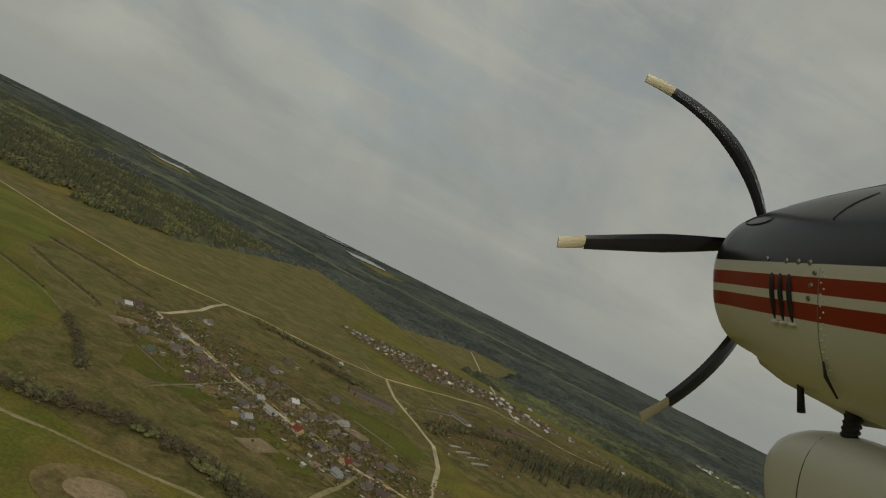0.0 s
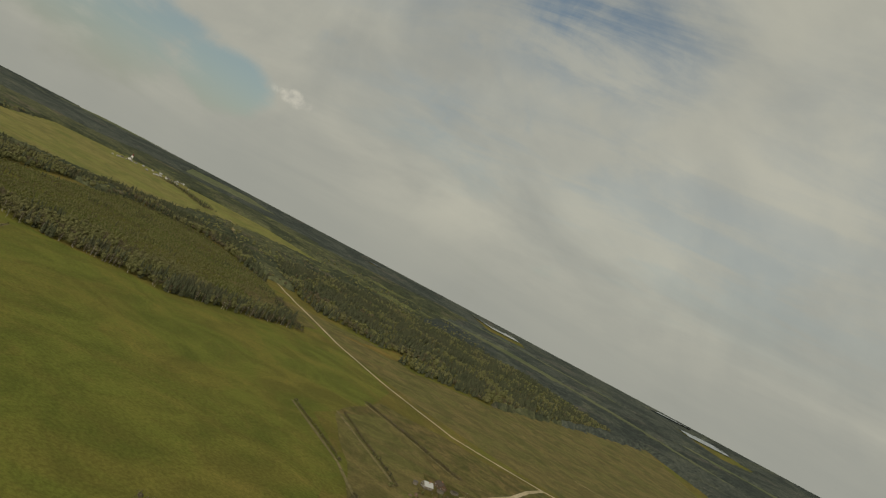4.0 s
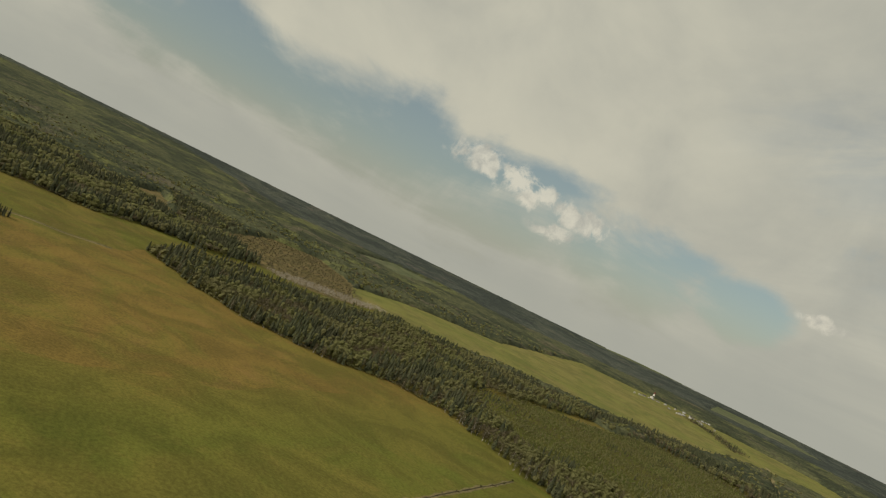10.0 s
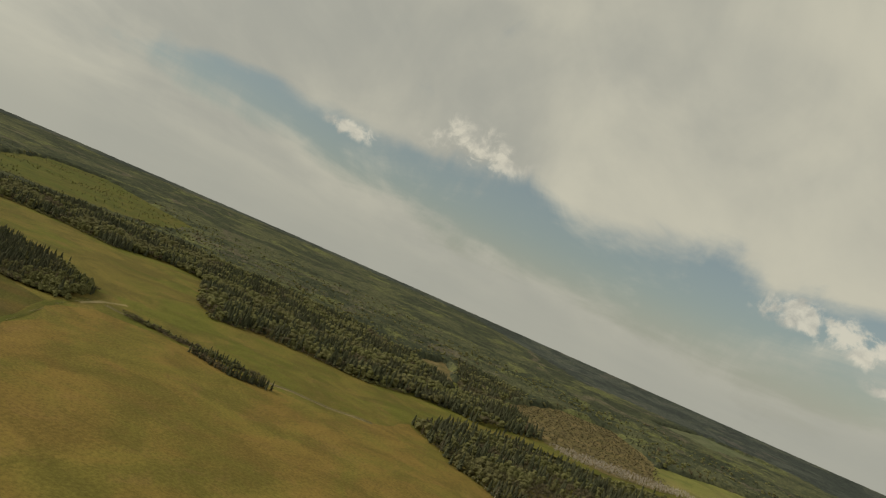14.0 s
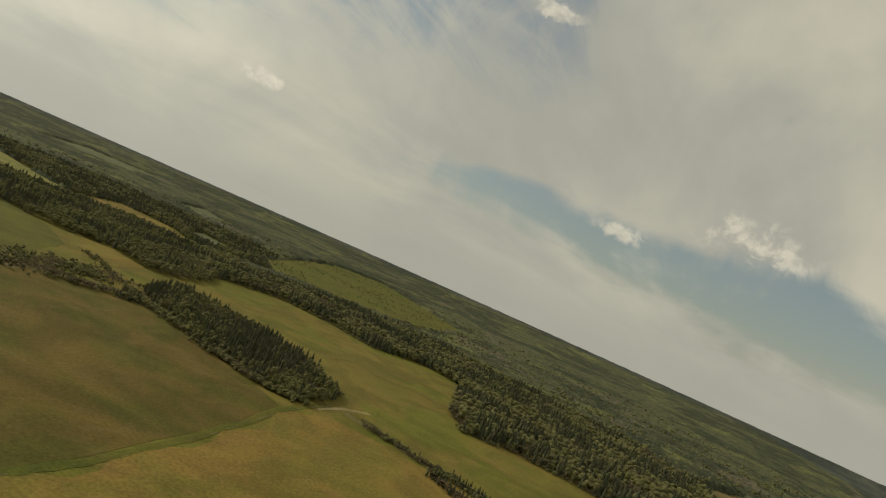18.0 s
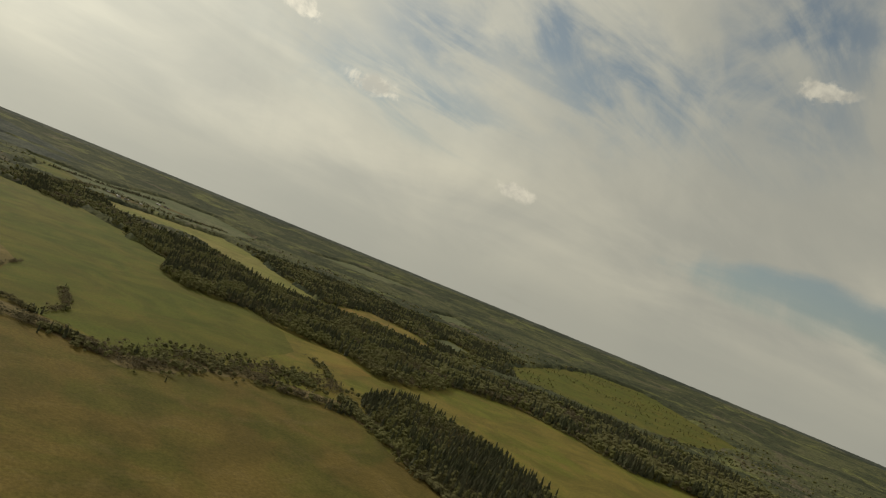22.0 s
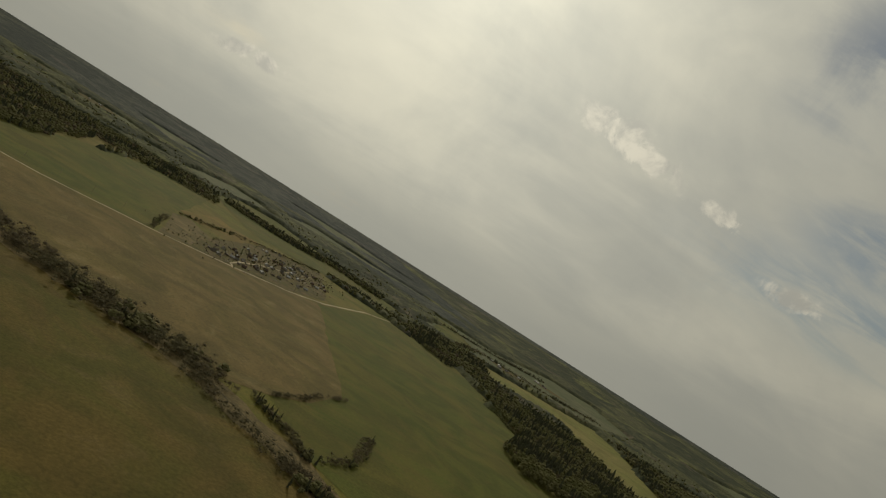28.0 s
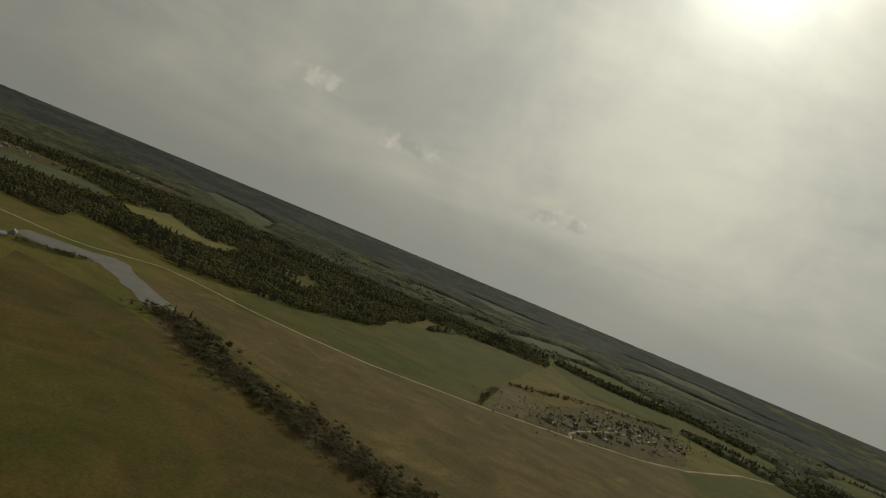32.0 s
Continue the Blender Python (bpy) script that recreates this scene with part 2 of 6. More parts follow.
# ---------------- materials ----------------
def material(name, rough=0.8, metal=0.0):
    mt = bpy.data.materials.new(name)
    mt.use_nodes = True
    p = mt.node_tree.nodes["Principled BSDF"]
    p.inputs["Roughness"].default_value, p.inputs["Metallic"].default_value = rough, metal
    return mt, mt.node_tree, p


def place(tree, kind="Object"):
    return tree.nodes.new("ShaderNodeTexCoord").outputs[kind]


def bumped(tree, p, height, strength, distance):
    n = tree.nodes.new("ShaderNodeBump")
    n.inputs["Strength"].default_value, n.inputs["Distance"].default_value = strength, distance
    tree.links.new(height, n.inputs["Height"])
    tree.links.new(n.outputs[0], p.inputs["Normal"])


def meadow(name, a, b, c, wide=170.0, tint=0.5, lines=0.0, close=1.0, passing=None):
    """Grass of two main colours in wide patches, with dry tufts of a third, and the marks of the drill along one way;
    passing: two colours of a neighbouring field into which it passes over, and the way and the distances along it."""
    mt, tree, p = material(name, 0.95)
    p.inputs["Specular IOR Level"].default_value = 0.1
    v = place(tree)
    big = noisy(tree, v, 1.0 / wide, 5.0, 0.6, 0.8)
    mid = noisy(tree, v, 1.0 / (38.0 * close), 6.0, 0.68, 0.9)
    fine = noisy(tree, v, 1.0 / 3.0, 5.0, 0.75)
    col = mixed(tree, ranged(tree, big, 0.40, 0.60), (*a, 1), (*b, 1))
    col = mixed(tree, ranged(tree, mid, 0.50, 0.72, 0.0, tint), col, (*c, 1))
    if passing:
        near_a, near_b, heading_, d0, d1 = passing
        far_along = math_node(tree, "ADD", along(tree, v, heading_), math_node(tree, "MULTIPLY", math_node(tree, "SUBTRACT", big, 0.5), 420.0))
        col = mixed(tree, ranged(tree, far_along, d0, d1), mixed(tree, ranged(tree, mid, 0.42, 0.66), (*near_a, 1), (*near_b, 1)), col)
    patchy_ = noisy(tree, v, 1.0 / (75.0 * close), 4.0, 0.6, 1.2)
    col = mixed(tree, 1.0, col, mixed(tree, ranged(tree, patchy_, 0.32, 0.68), (1 - 0.2 / close ** 0.5, 1 - 0.17 / close ** 0.5, 1 - 0.2 / close ** 0.5, 1), (1.18, 1.16, 1.15, 1)), "MULTIPLY")
    dark = mixed(tree, ranged(tree, fine, 0.3, 0.7), (0.74, 0.74, 0.74, 1), (1.22, 1.22, 1.22, 1))
    col = mixed(tree, 1.0, col, dark, "MULTIPLY")
    if lines:
        m = tree.nodes.new("ShaderNodeMapping")
        m.inputs["Rotation"].default_value, m.inputs["Scale"].default_value = (0, 0, radians(lines)), (0.004, 0.16, 1)
        tree.links.new(v, m.inputs[0])
        col = mixed(tree, ranged(tree, noisy(tree, m.outputs[0], 1.0, 3.0, 0.6), 0.45, 0.75, 0, 0.4), col, (*c, 1))
    tree.links.new(col, p.inputs[0])
    bumped(tree, p, fine, 0.5, 0.4)
    return mt


# blue-grey of the outermost ring: haze put into the base colour
HAZED_RIM = meadow("hazed_woodland", (0.060, 0.074, 0.080), (0.070, 0.084, 0.088), (0.084, 0.094, 0.092), 500, 0.3)
GRASS = meadow("meadow_grass", (0.109, 0.110, 0.020), (0.136, 0.110, 0.027), (0.174, 0.119, 0.041), 160, 0.6)
FRESH = meadow("fresh_grass", (0.106, 0.116, 0.021), (0.128, 0.117, 0.025), (0.171, 0.130, 0.034), 130, 0.4, passing=((0.172, 0.119, 0.032), (0.146, 0.121, 0.028), (0.861, 0.51, 0.0), -580.0, -360.0))
RUSSET = meadow("russet_meadow", (0.172, 0.119, 0.032), (0.146, 0.121, 0.028), (0.202, 0.126, 0.046), 110, 0.55)
TAN = meadow("dry_tan_meadow", (0.140, 0.103, 0.038), (0.116, 0.092, 0.030), (0.185, 0.146, 0.066), 80, 0.65)
CROP = meadow("green_crop", (0.077, 0.088, 0.015), (0.095, 0.091, 0.018), (0.123, 0.091, 0.026), 140, 0.4, 35)
DUSKY = meadow("dark_green_meadow", (0.080, 0.073, 0.016), (0.106, 0.078, 0.021), (0.136, 0.100, 0.040), 90, 0.45)
PALE = meadow("pale_far_field", (0.155, 0.158, 0.043), (0.177, 0.158, 0.052), (0.182, 0.138, 0.052), 260, 0.4)
DULL = meadow("distant_field", (0.094, 0.108, 0.054), (0.112, 0.118, 0.064), (0.118, 0.104, 0.062), 260, 0.4)
REEDS = meadow("dry_reeds", (0.19, 0.155, 0.08), (0.155, 0.13, 0.06), (0.08, 0.07, 0.03), 9, 0.7)
DRY = meadow("dry_village_meadow", (0.112, 0.105, 0.034), (0.138, 0.112, 0.042), (0.176, 0.130, 0.062), 90, 0.7, 0.0, 0.5)
ROUGHISH = meadow("rough_village_land", (0.104, 0.096, 0.030), (0.134, 0.104, 0.040), (0.180, 0.128, 0.060), 60, 0.75, 0.0, 0.3)
ROUGH = meadow("rough_brown_ground", (0.128, 0.103, 0.041), (0.171, 0.128, 0.058), (0.091, 0.084, 0.033), 40, 0.6, 0.0, 0.35)
TURF = meadow("village_turf", (0.092, 0.081, 0.021), (0.113, 0.085, 0.034), (0.161, 0.110, 0.055), 36, 0.75, 0.0, 0.25)
SOIL = meadow("garden_soil", (0.19, 0.145, 0.088), (0.23, 0.175, 0.105), (0.15, 0.115, 0.065), 15, 0.5)
ROAD = meadow("gravel_road", (0.37, 0.305, 0.20), (0.43, 0.36, 0.25), (0.29, 0.235, 0.15), 60, 0.5)
TRACK = meadow("worn_track", (0.27, 0.22, 0.12), (0.22, 0.18, 0.09), (0.14, 0.13, 0.05), 30, 0.6)
WATERSIDE = meadow("ditch_reeds", (0.112, 0.089, 0.041), (0.148, 0.112, 0.053), (0.075, 0.061, 0.026), 14, 0.7)

MUD = meadow("wet_mud", (0.045, 0.038, 0.022), (0.06, 0.05, 0.03), (0.09, 0.075, 0.04), 6, 0.5)
WATER, _t, _p = material("pond_water", 0.35)
_p.inputs["Specular IOR Level"].default_value = 0.25
_t.links.new(mixed(_t, ranged(_t, noisy(_t, place(_t), 0.05, 4.0, 0.6, 0.6), 0.35, 0.7), (0.085, 0.073, 0.053, 1), (0.14, 0.124, 0.094, 1)), _p.inputs[0])
bumped(_t, _p, noisy(_t, place(_t), 0.8, 3.0), 0.15, 0.1)


def through_light(tree, p, col, share):
    """Thin leaves let some light through."""
    t = tree.nodes.new("ShaderNodeBsdfTranslucent")
    m = tree.nodes.new("ShaderNodeMixShader")
    m.inputs[0].default_value = share
    tree.links.new(col, t.inputs[0])
    tree.links.new(p.outputs[0], m.inputs[1])
    tree.links.new(t.outputs[0], m.inputs[2])
    tree.links.new(m.outputs[0], tree.nodes["Material Output"].inputs[0])


def foliage(name, a, b, c, spotty=0.35, share=0.35):
    mt, tree, p = material(name, 0.85)
    p.inputs["Specular IOR Level"].default_value = 0.15
    geo = tree.nodes.new("ShaderNodeNewGeometry")
    v = place(tree)
    col = mixed(tree, geo.outputs["Random Per Island"], (*a, 1), (*b, 1))
    col = mixed(tree, ranged(tree, noisy(tree, v, 1 / 90.0, 3.0), 0.4, 0.65, 0.0, 0.8), col, (*c, 1))
    spots = noisy(tree, v, 0.9, 3.0, 0.7)
    col = mixed(tree, 1.0, col, mixed(tree, ranged(tree, spots, 0.3, 0.7), (1 - spotty, 1 - spotty, 1 - spotty, 1), (1 + spotty, 1 + spotty, 1 + spotty, 1)), "MULTIPLY")
    tree.links.new(col, p.inputs[0])
    bumped(tree, p, spots, min(0.6, spotty * 1.7), 0.8)
    through_light(tree, p, col, share)
    return mt


def canopy(name, spruce_, mix_, fresh_, bare_, green):
    """The roof of a far forest: wide stands of spruce, mixed, fresh green and bare wood, with the grain of single crowns."""
    mt, tree, p = material(name, 0.95)
    p.inputs["Specular IOR Level"].default_value = 0.05
    v = place(tree)
    col = mixed(tree, ranged(tree, noisy(tree, v, 1 / 330.0, 6.0, 0.65, 1.0), 0.46, 0.56), (*spruce_, 1), (*mix_, 1))
    col = mixed(tree, ranged(tree, noisy(tree, v, 1 / 210.0, 6.0, 0.65, 0.7), 0.55, 0.64, 0.0, green), col, (*fresh_, 1))
    col = mixed(tree, ranged(tree, noisy(tree, v, 1 / 270.0, 5.0, 0.65, 1.4), 0.57, 0.66, 0.0, 0.8), col, (*bare_, 1))
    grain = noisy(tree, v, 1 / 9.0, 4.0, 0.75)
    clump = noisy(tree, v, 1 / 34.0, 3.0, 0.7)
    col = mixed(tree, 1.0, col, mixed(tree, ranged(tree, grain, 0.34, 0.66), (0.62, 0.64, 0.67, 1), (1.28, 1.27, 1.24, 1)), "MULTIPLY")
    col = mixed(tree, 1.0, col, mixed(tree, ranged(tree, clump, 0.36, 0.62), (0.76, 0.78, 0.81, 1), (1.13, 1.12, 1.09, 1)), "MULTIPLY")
    tree.links.new(col, p.inputs[0])
    bumped(tree, p, grain, 0.5, 3.0)
    return mt


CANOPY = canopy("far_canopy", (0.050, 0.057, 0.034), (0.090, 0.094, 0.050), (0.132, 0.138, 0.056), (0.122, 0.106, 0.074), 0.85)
# cooler and greyer than far_canopy: haze is mixed into the colours
HAZED_CANOPY = canopy("hazed_far_canopy", (0.046, 0.054, 0.048), (0.072, 0.080, 0.067), (0.098, 0.105, 0.074), (0.098, 0.093, 0.078), 0.55)
NEEDLE = foliage("spruce_needles", (0.048, 0.056, 0.032), (0.098, 0.104, 0.054), (0.082, 0.082, 0.048), 0.3, 0.25)
LEAF = foliage("spring_leaves", (0.140, 0.145, 0.054), (0.222, 0.216, 0.092), (0.178, 0.166, 0.080), 0.3, 0.45)
TWIG = foliage("bare_twigs", (0.118, 0.098, 0.058), (0.178, 0.150, 0.094), (0.132, 0.122, 0.064), 0.3, 0.5)
BARK, _t, _p = material("bark", 0.9)
_t.links.new(mixed(_t, noisy(_t, place(_t), 2.0, 4.0), (0.10, 0.08, 0.06, 1), (0.22, 0.19, 0.16, 1)), _p.inputs[0])
DEAD, _t, _p = material("dead_birch_bark", 0.9)
_t.links.new(mixed(_t, noisy(_t, place(_t), 0.7, 4.0), (0.42, 0.38, 0.32, 1), (0.24, 0.20, 0.16, 1)), _p.inputs[0])


# ---------------- ground ----------------
def mesh_object(name, verts, faces, mats, smooth=False):
    me = bpy.data.meshes.new(name)
    verts = np.asarray(verts, np.float32).reshape(-1, 3)
    faces = np.asarray(faces, np.int32)
    n, k = faces.shape
    me.vertices.add(len(verts))
    me.vertices.foreach_set("co", verts.ravel())
    me.loops.add(n * k)
    me.loops.foreach_set("vertex_index", faces.ravel())
    me.polygons.add(n)
    me.polygons.foreach_set("loop_start", np.arange(0, n * k, k, dtype=np.int32))
    me.polygons.foreach_set("use_smooth", np.full(n, smooth))
    for mt in mats:
        me.materials.append(mt)
    me.update(calc_edges=True)
    return new(name, me)


SIDES = 144
rings = np.r_[np.arange(60, LOW, 120), np.arange(LOW, RIM + 1, 75)]
ang = np.arange(SIDES) * math.tau / SIDES
gv = [np.array([[HUB[0], HUB[1], 0.0]])]
gf = [(0, 1 + k, 1 + (k + 1) % SIDES) for k in range(SIDES)]
for n, r in enumerate(rings):
    gv.append(np.stack([HUB[0] + r * np.cos(ang), HUB[1] + r * np.sin(ang), np.full(SIDES, float(land(r)))], -1))
    if n:
        a, b = 1 + (n - 1) * SIDES, 1 + n * SIDES
        for k in range(SIDES):
            k2 = (k + 1) % SIDES
            gf += [(a + k, b + k, b + k2), (a + k, b + k2, a + k2)]
ground = tagged(mesh_object("ground", np.concatenate(gv), gf, [GRASS, HAZED_RIM], True), "wide level spring meadow of green and dry brown grass", "ground", kind="structure")


# the last rings take the blue-grey with painted haze
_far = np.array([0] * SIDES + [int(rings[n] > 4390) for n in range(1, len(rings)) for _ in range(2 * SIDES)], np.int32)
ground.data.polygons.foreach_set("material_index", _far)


def patch(name, poly, mat, label, up=0.2, sway=4.0, category="field", step=22.0):
    """A field or other piece of ground, laid on the sheet of land."""
    bm = bmesh.new()
    bm.faces.new([bm.verts.new((x, y, 0)) for x, y in wavy(poly, True, step, sway)])
    bmesh.ops.triangulate(bm, faces=bm.faces[:])
    for _ in range(5):
        long = [e for e in bm.edges if e.calc_length() > 160 and max(math.hypot(v.co.x - HUB[0], v.co.y - HUB[1]) for v in e.verts) > LOW - 60]
        if not long:
            break
        bmesh.ops.subdivide_edges(bm, edges=long, cuts=1)
        bmesh.ops.triangulate(bm, faces=[f for f in bm.faces if len(f.verts) > 3])
    for v in bm.verts:
        far = math.hypot(v.co.x - HUB[0], v.co.y - HUB[1])
        v.co = Vector(spot(v.co.x, v.co.y, up + max(0.0, far - LOW) * 0.0006))
    bmesh.ops.recalc_face_normals(bm, faces=bm.faces[:])
    if sum(f.normal.z for f in bm.faces) < 0:
        bmesh.ops.reverse_faces(bm, faces=bm.faces[:])
    me = bpy.data.meshes.new(name)
    bm.to_mesh(me)
    bm.free()
    me.materials.append(mat)
    return tagged(new(name, me), label, category, kind="structure")


def ribbon(name, line, width, mat, label, up=0.35, sway=1.0, category="road", step=18.0, ragged=0.0):
    """A road, track or ditch bank: a strip along a line, cambered in its middle."""
    pts = wavy(line, False, step, sway)
    v, f = [], []
    for k, (x, y) in enumerate(pts):
        ax, ay = pts[max(0, k - 1)]
        bx, by = pts[min(len(pts) - 1, k + 1)]
        d = math.hypot(bx - ax, by - ay) or 1
        nx, ny = -(by - ay) / d, (bx - ax) / d
        w1, w2 = (width / 2 * (1 + ragged * noise.noise((x / 9, y / 9, s))) for s in (1.0, 7.0))
        far = math.hypot(x - HUB[0], y - HUB[1])
        lift_ = up + max(0.0, far - LOW) * 0.0006
        v += [spot(x + nx * w1, y + ny * w1, lift_ - 0.1), spot(x, y, lift_ + 0.12), spot(x - nx * w2, y - ny * w2, lift_ - 0.1)]
        if k:
            a = 3 * k
            f += [(a - 3, a - 2, a + 1, a), (a - 2, a - 1, a + 2, a + 1)]
    return tagged(mesh_object(name, v, [q[::-1] for q in f], [mat], True), label, category, kind="structure")


# fields, roads and water, in metres of the plan
NEAR_EDGE = [(-1235, 358), (-1110, 415), (-1010, 490), (-962, 560), (-945, 655), (-880, 708), (-790, 722), (-710, 706), (-650, 728), (-590, 762),
             (-522, 775), (-498, 841), (-468, 918), (-440, 985)]
LANE = [(-1255, -1960), (-1500, -1990), (-1480, -1660), (-1450, -1370), (-1525, -1260), (-1700, -1160), (-1890, -1290), (-1620, -1280), (-1690, -1650), (-1850, -2160), (-1880, -2440), (-1700, -2400), (-1340, -2350)]
BOG = [(-1950, -850), (-2171, -1069), (-2871, -1358), (-3679, -1613), (-4032, -1448), (-3367, -866), (-3142, -631), (-2494, -517), (-2200, -560), (-2080, -680)]
patch("bog_field", BOG, CROP, "open green boggy ground behind the wood band", 0.5, 12, step=60)
patch("fresh_field", [(-955, 645), (-880, 702), (-790, 716), (-700, 700), (-650, 722), (-590, 756), (-522, 769), (-498, 835), (-468, 912), (-437, 985), (-360, 1030), (-240, 950), (-230, 760),
      (-240, 690), (-160, 600), (-130, 480), (-160, 330), (-300, 150), (-480, 20), (-670, 90), (-720, 320), (-850, 560)], FRESH, "fresh green spring field beside the birch wood", 0.13, 6)
patch("russet_field", [(-1230, 352), (-1110, 410), (-1012, 485), (-965, 555), (-948, 640), (-830, 560), (-700, 330), (-640, 120), (-675, -26), (-756, -40), (-862, -60),
      (-1026, -92), (-1060, -70), (-1085, 60), (-1090, 220), (-1140, 300)], RUSSET, "russet and green dry meadow", 0.18, 10)
patch("stream_meadow", [(-1110, -85), (-1190, -150), (-1225, -290), (-1240, -410), (-1320, -480), (-1480, -640), (-1600, -580), (-1615, -440), (-1590, -312), (-1680, -227),
      (-1660, -141), (-1390, -51), (-1325, 3), (-1380, 80), (-1400, 190), (-1400, 268), (-1440, 330), (-1240, 350), (-1150, 300), (-1105, 100)], GRASS,
      "dry meadow strip between stream and wood", 0.16, 5)
patch("notch_field", [(-1990, 320), (-2300, 470), (-1690, 450), (-1460, 340)], ROUGH, "brown cleared ground in the wood", 0.4, 8)
patch("cut_wood", [(-1920, 580), (-2400, 850), (-2430, 1040), (-2100, 1030), (-1640, 930), (-1520, 740), (-1590, 630)], ROUGH, "bare brown felled ground", 0.4, 8)
patch("strip_field", [(-1490, 870), (-1430, 740), (-1470, 520), (-1410, 505), (-1390, 650), (-1440, 800)], PALE, "narrow pale green field behind the wood's tip", 0.4, 4)
patch("long_field", [(-1640, 945), (-1720, 890), (-1990, 1000), (-2180, 1340), (-2130, 1664), (-2300, 1900), (-2900, 2800), (-2440, 3120), (-1989, 3100), (-1564, 3100), (-1141, 2751), (-904, 2530), (-1124, 2400), (-1280, 2150), (-1300, 2010),
      (-1255, 1640), (-1315, 1445), (-1490, 1240), (-1505, 1050)], PALE, "long pale green field behind the woods", 0.5, 8, step=60)
patch("north_field", [(-900, 3300), (-160, 3750), (450, 3300), (1100, 2500), (700, 2700), (200, 3100), (-300, 3150)], DULL, "far pale green field", 0.6, 8, step=80)
patch("cottage_ground", [(225, 1235), (300, 1270), (390, 1312), (495, 1330), (575, 1308), (670, 1225), (690, 1120), (560, 1090), (470, 1040), (390, 1035), (320, 1090)], TURF, "trodden brown ground among crowded cottages", 0.36, 4)
patch("wedge_field", [(460, 1700), (900, 2110), (1090, 2080), (760, 1549), (560, 1420)], DRY, "green wedge of field beyond the village", 0.45, 5, step=40)
patch("village_field", [(-40, 950), (60, 950), (280, 940), (230, 1250), (400, 1650), (330, 2300), (30, 1690), (-135, 1345), (-275, 1210), (-390, 1270), (-550, 1190), (-340, 1045), (-200, 975)], DRY,
      "dry green meadow between village and wood", 0.22, 5, step=40)
patch("thicket_floor", [(-850, 800), (-772, 802), (-748, 879), (-671, 883), (-614, 929), (-535, 944), (-480, 1075), (-545, 1150), (-640, 1260), (-800, 1380), (-950, 1490), (-1150, 1440), (-1110, 1212), (-1130, 1045), (-1084, 870), (-957, 824)], CROP, "green undergrowth of the young thicket", 0.2, 4)
patch("brown_terraces", [(-230, 720), (-200, 830), (-95, 740), (-80, 640), (-130, 560)], DRY, "brown field with old drainage ditches", 0.22, 4)
patch("bean_field", [(-700, -645), (-738, -690), (-775, -790), (-758, -900), (-735, -1050), (-690, -1400), (-820, -1740), (-900, -1890), (-1100, -1750), (-1160, -1500), (-1150, -1260),
      (-1075, -1090), (-1150, -1020), (-1200, -930), (-1180, -780), (-1130, -650), (-985, -540), (-900, -500), (-820, -445), (-800, -520), (-760, -540)], CROP,
      "even green field inside the bend of the stream", 0.2, 4, step=40)
patch("tan_field", [(-95, -705), (-240, -690), (-330, -685), (-470, -610), (-600, -608), (-655, -600), (-700, -640), (-738, -690), (-775, -790), (-758, -900), (-735, -1050), (-690, -1400), (-620, -1312),
      (-512, -1195), (-400, -1068), (-255, -958), (-145, -922), (-55, -890), (15, -840), (0, -760)], TAN, "dry tan meadow between road and stream", 0.24, 4, step=40)
patch("road_field", [(-55, -908), (-145, -940), (-255, -972), (-398, -1080), (-370, -1200), (-330, -1420), (-240, -2100), (-50, -2080), (0, -1600), (-40, -1215), (45, -1180), (15, -985)], CROP,
      "dark green field across the road", 0.26, 4, step=50)
patch("far_south_field", [(-300, -2180), (-430, -1930), (-660, -2040), (-900, -2100), (-1000, -2350), (-700, -2700), (-400, -3000), (-215, -2860), (-190, -2450)], CROP, "far green field behind the hamlet", 0.6, 6, step=60)
patch("wood_lane_field", LANE, PALE, "light green lane of field between two woods", 0.45, 4, step=40)
patch("wood_patch_field", [(-1205, -750), (-1258, -700), (-1236, -592), (-1145, -568), (-1130, -640)], RUSSET, "small russet clearing by the wood", 0.22, 3)
patch("dusky_field", [(-660, -568), (-712, -535), (-750, -505), (-785, -465), (-815, -428), (-905, -462), (-975, -462), (-1050, -400), (-1045, -330), (-1030, -200), (-1010, -104), (-862, -72), (-756, -52), (-675, -38), (-560, -70), (-330, -330), (-60, -560), (20, -640), (-90, -655),
      (-160, -645), (-250, -616), (-350, -602), (-460, -588), (-590, -582)], DUSKY, "dark green meadow with faint drill lines", 0.17, 6, step=40)
patch("bare_plot", [(-408, -1088), (-334, -1400), (-354, -1460), (-430, -1360), (-449, -1140)], ROUGH, "bare tan plot with heaps at the hamlet's edge", 0.4, 4)
patch("hamlet_ground", [(-450, -1130), (-430, -1370), (-480, -1780), (-660, -2000), (-700, -1500), (-620, -1320), (-515, -1200)], TURF, "trodden brown ground among the hamlet's houses", 0.36, 5)
patch("hamlet_meadow", [(-315, -1508), (-340, -1807), (-396, -1763), (-478, -1797), (-440, -1460), (-350, -1470)], RUSSET, "dry meadow behind the hamlet", 0.38, 5)
patch("village_land", [(-230, 870), (-60, 900), (0, 922), (130, 912), (268, 902), (262, 800), (270, 640), (250, 530), (215, 440), (150, 330), (100, 260), (-40, 330), (-130, 400), (-130, 560), (-230, 720)], ROUGHISH, "brown and green patchwork of rough village land", 0.20, 8)
patch("yard_land", [(275, 900), (511, 1055), (640, 1250), (900, 1100), (900, 700), (500, 520), (290, 540), (280, 720)], ROUGHISH, "rough brown land round the farm", 0.20, 8)
patch("village_ground", [(-110, 720), (-60, 740), (60, 720), (170, 660), (230, 520), (190, 400), (100, 380), (30, 440), (-40, 530), (-100, 620)], TURF, "rough brown ground between the village gardens", 0.26, 6)
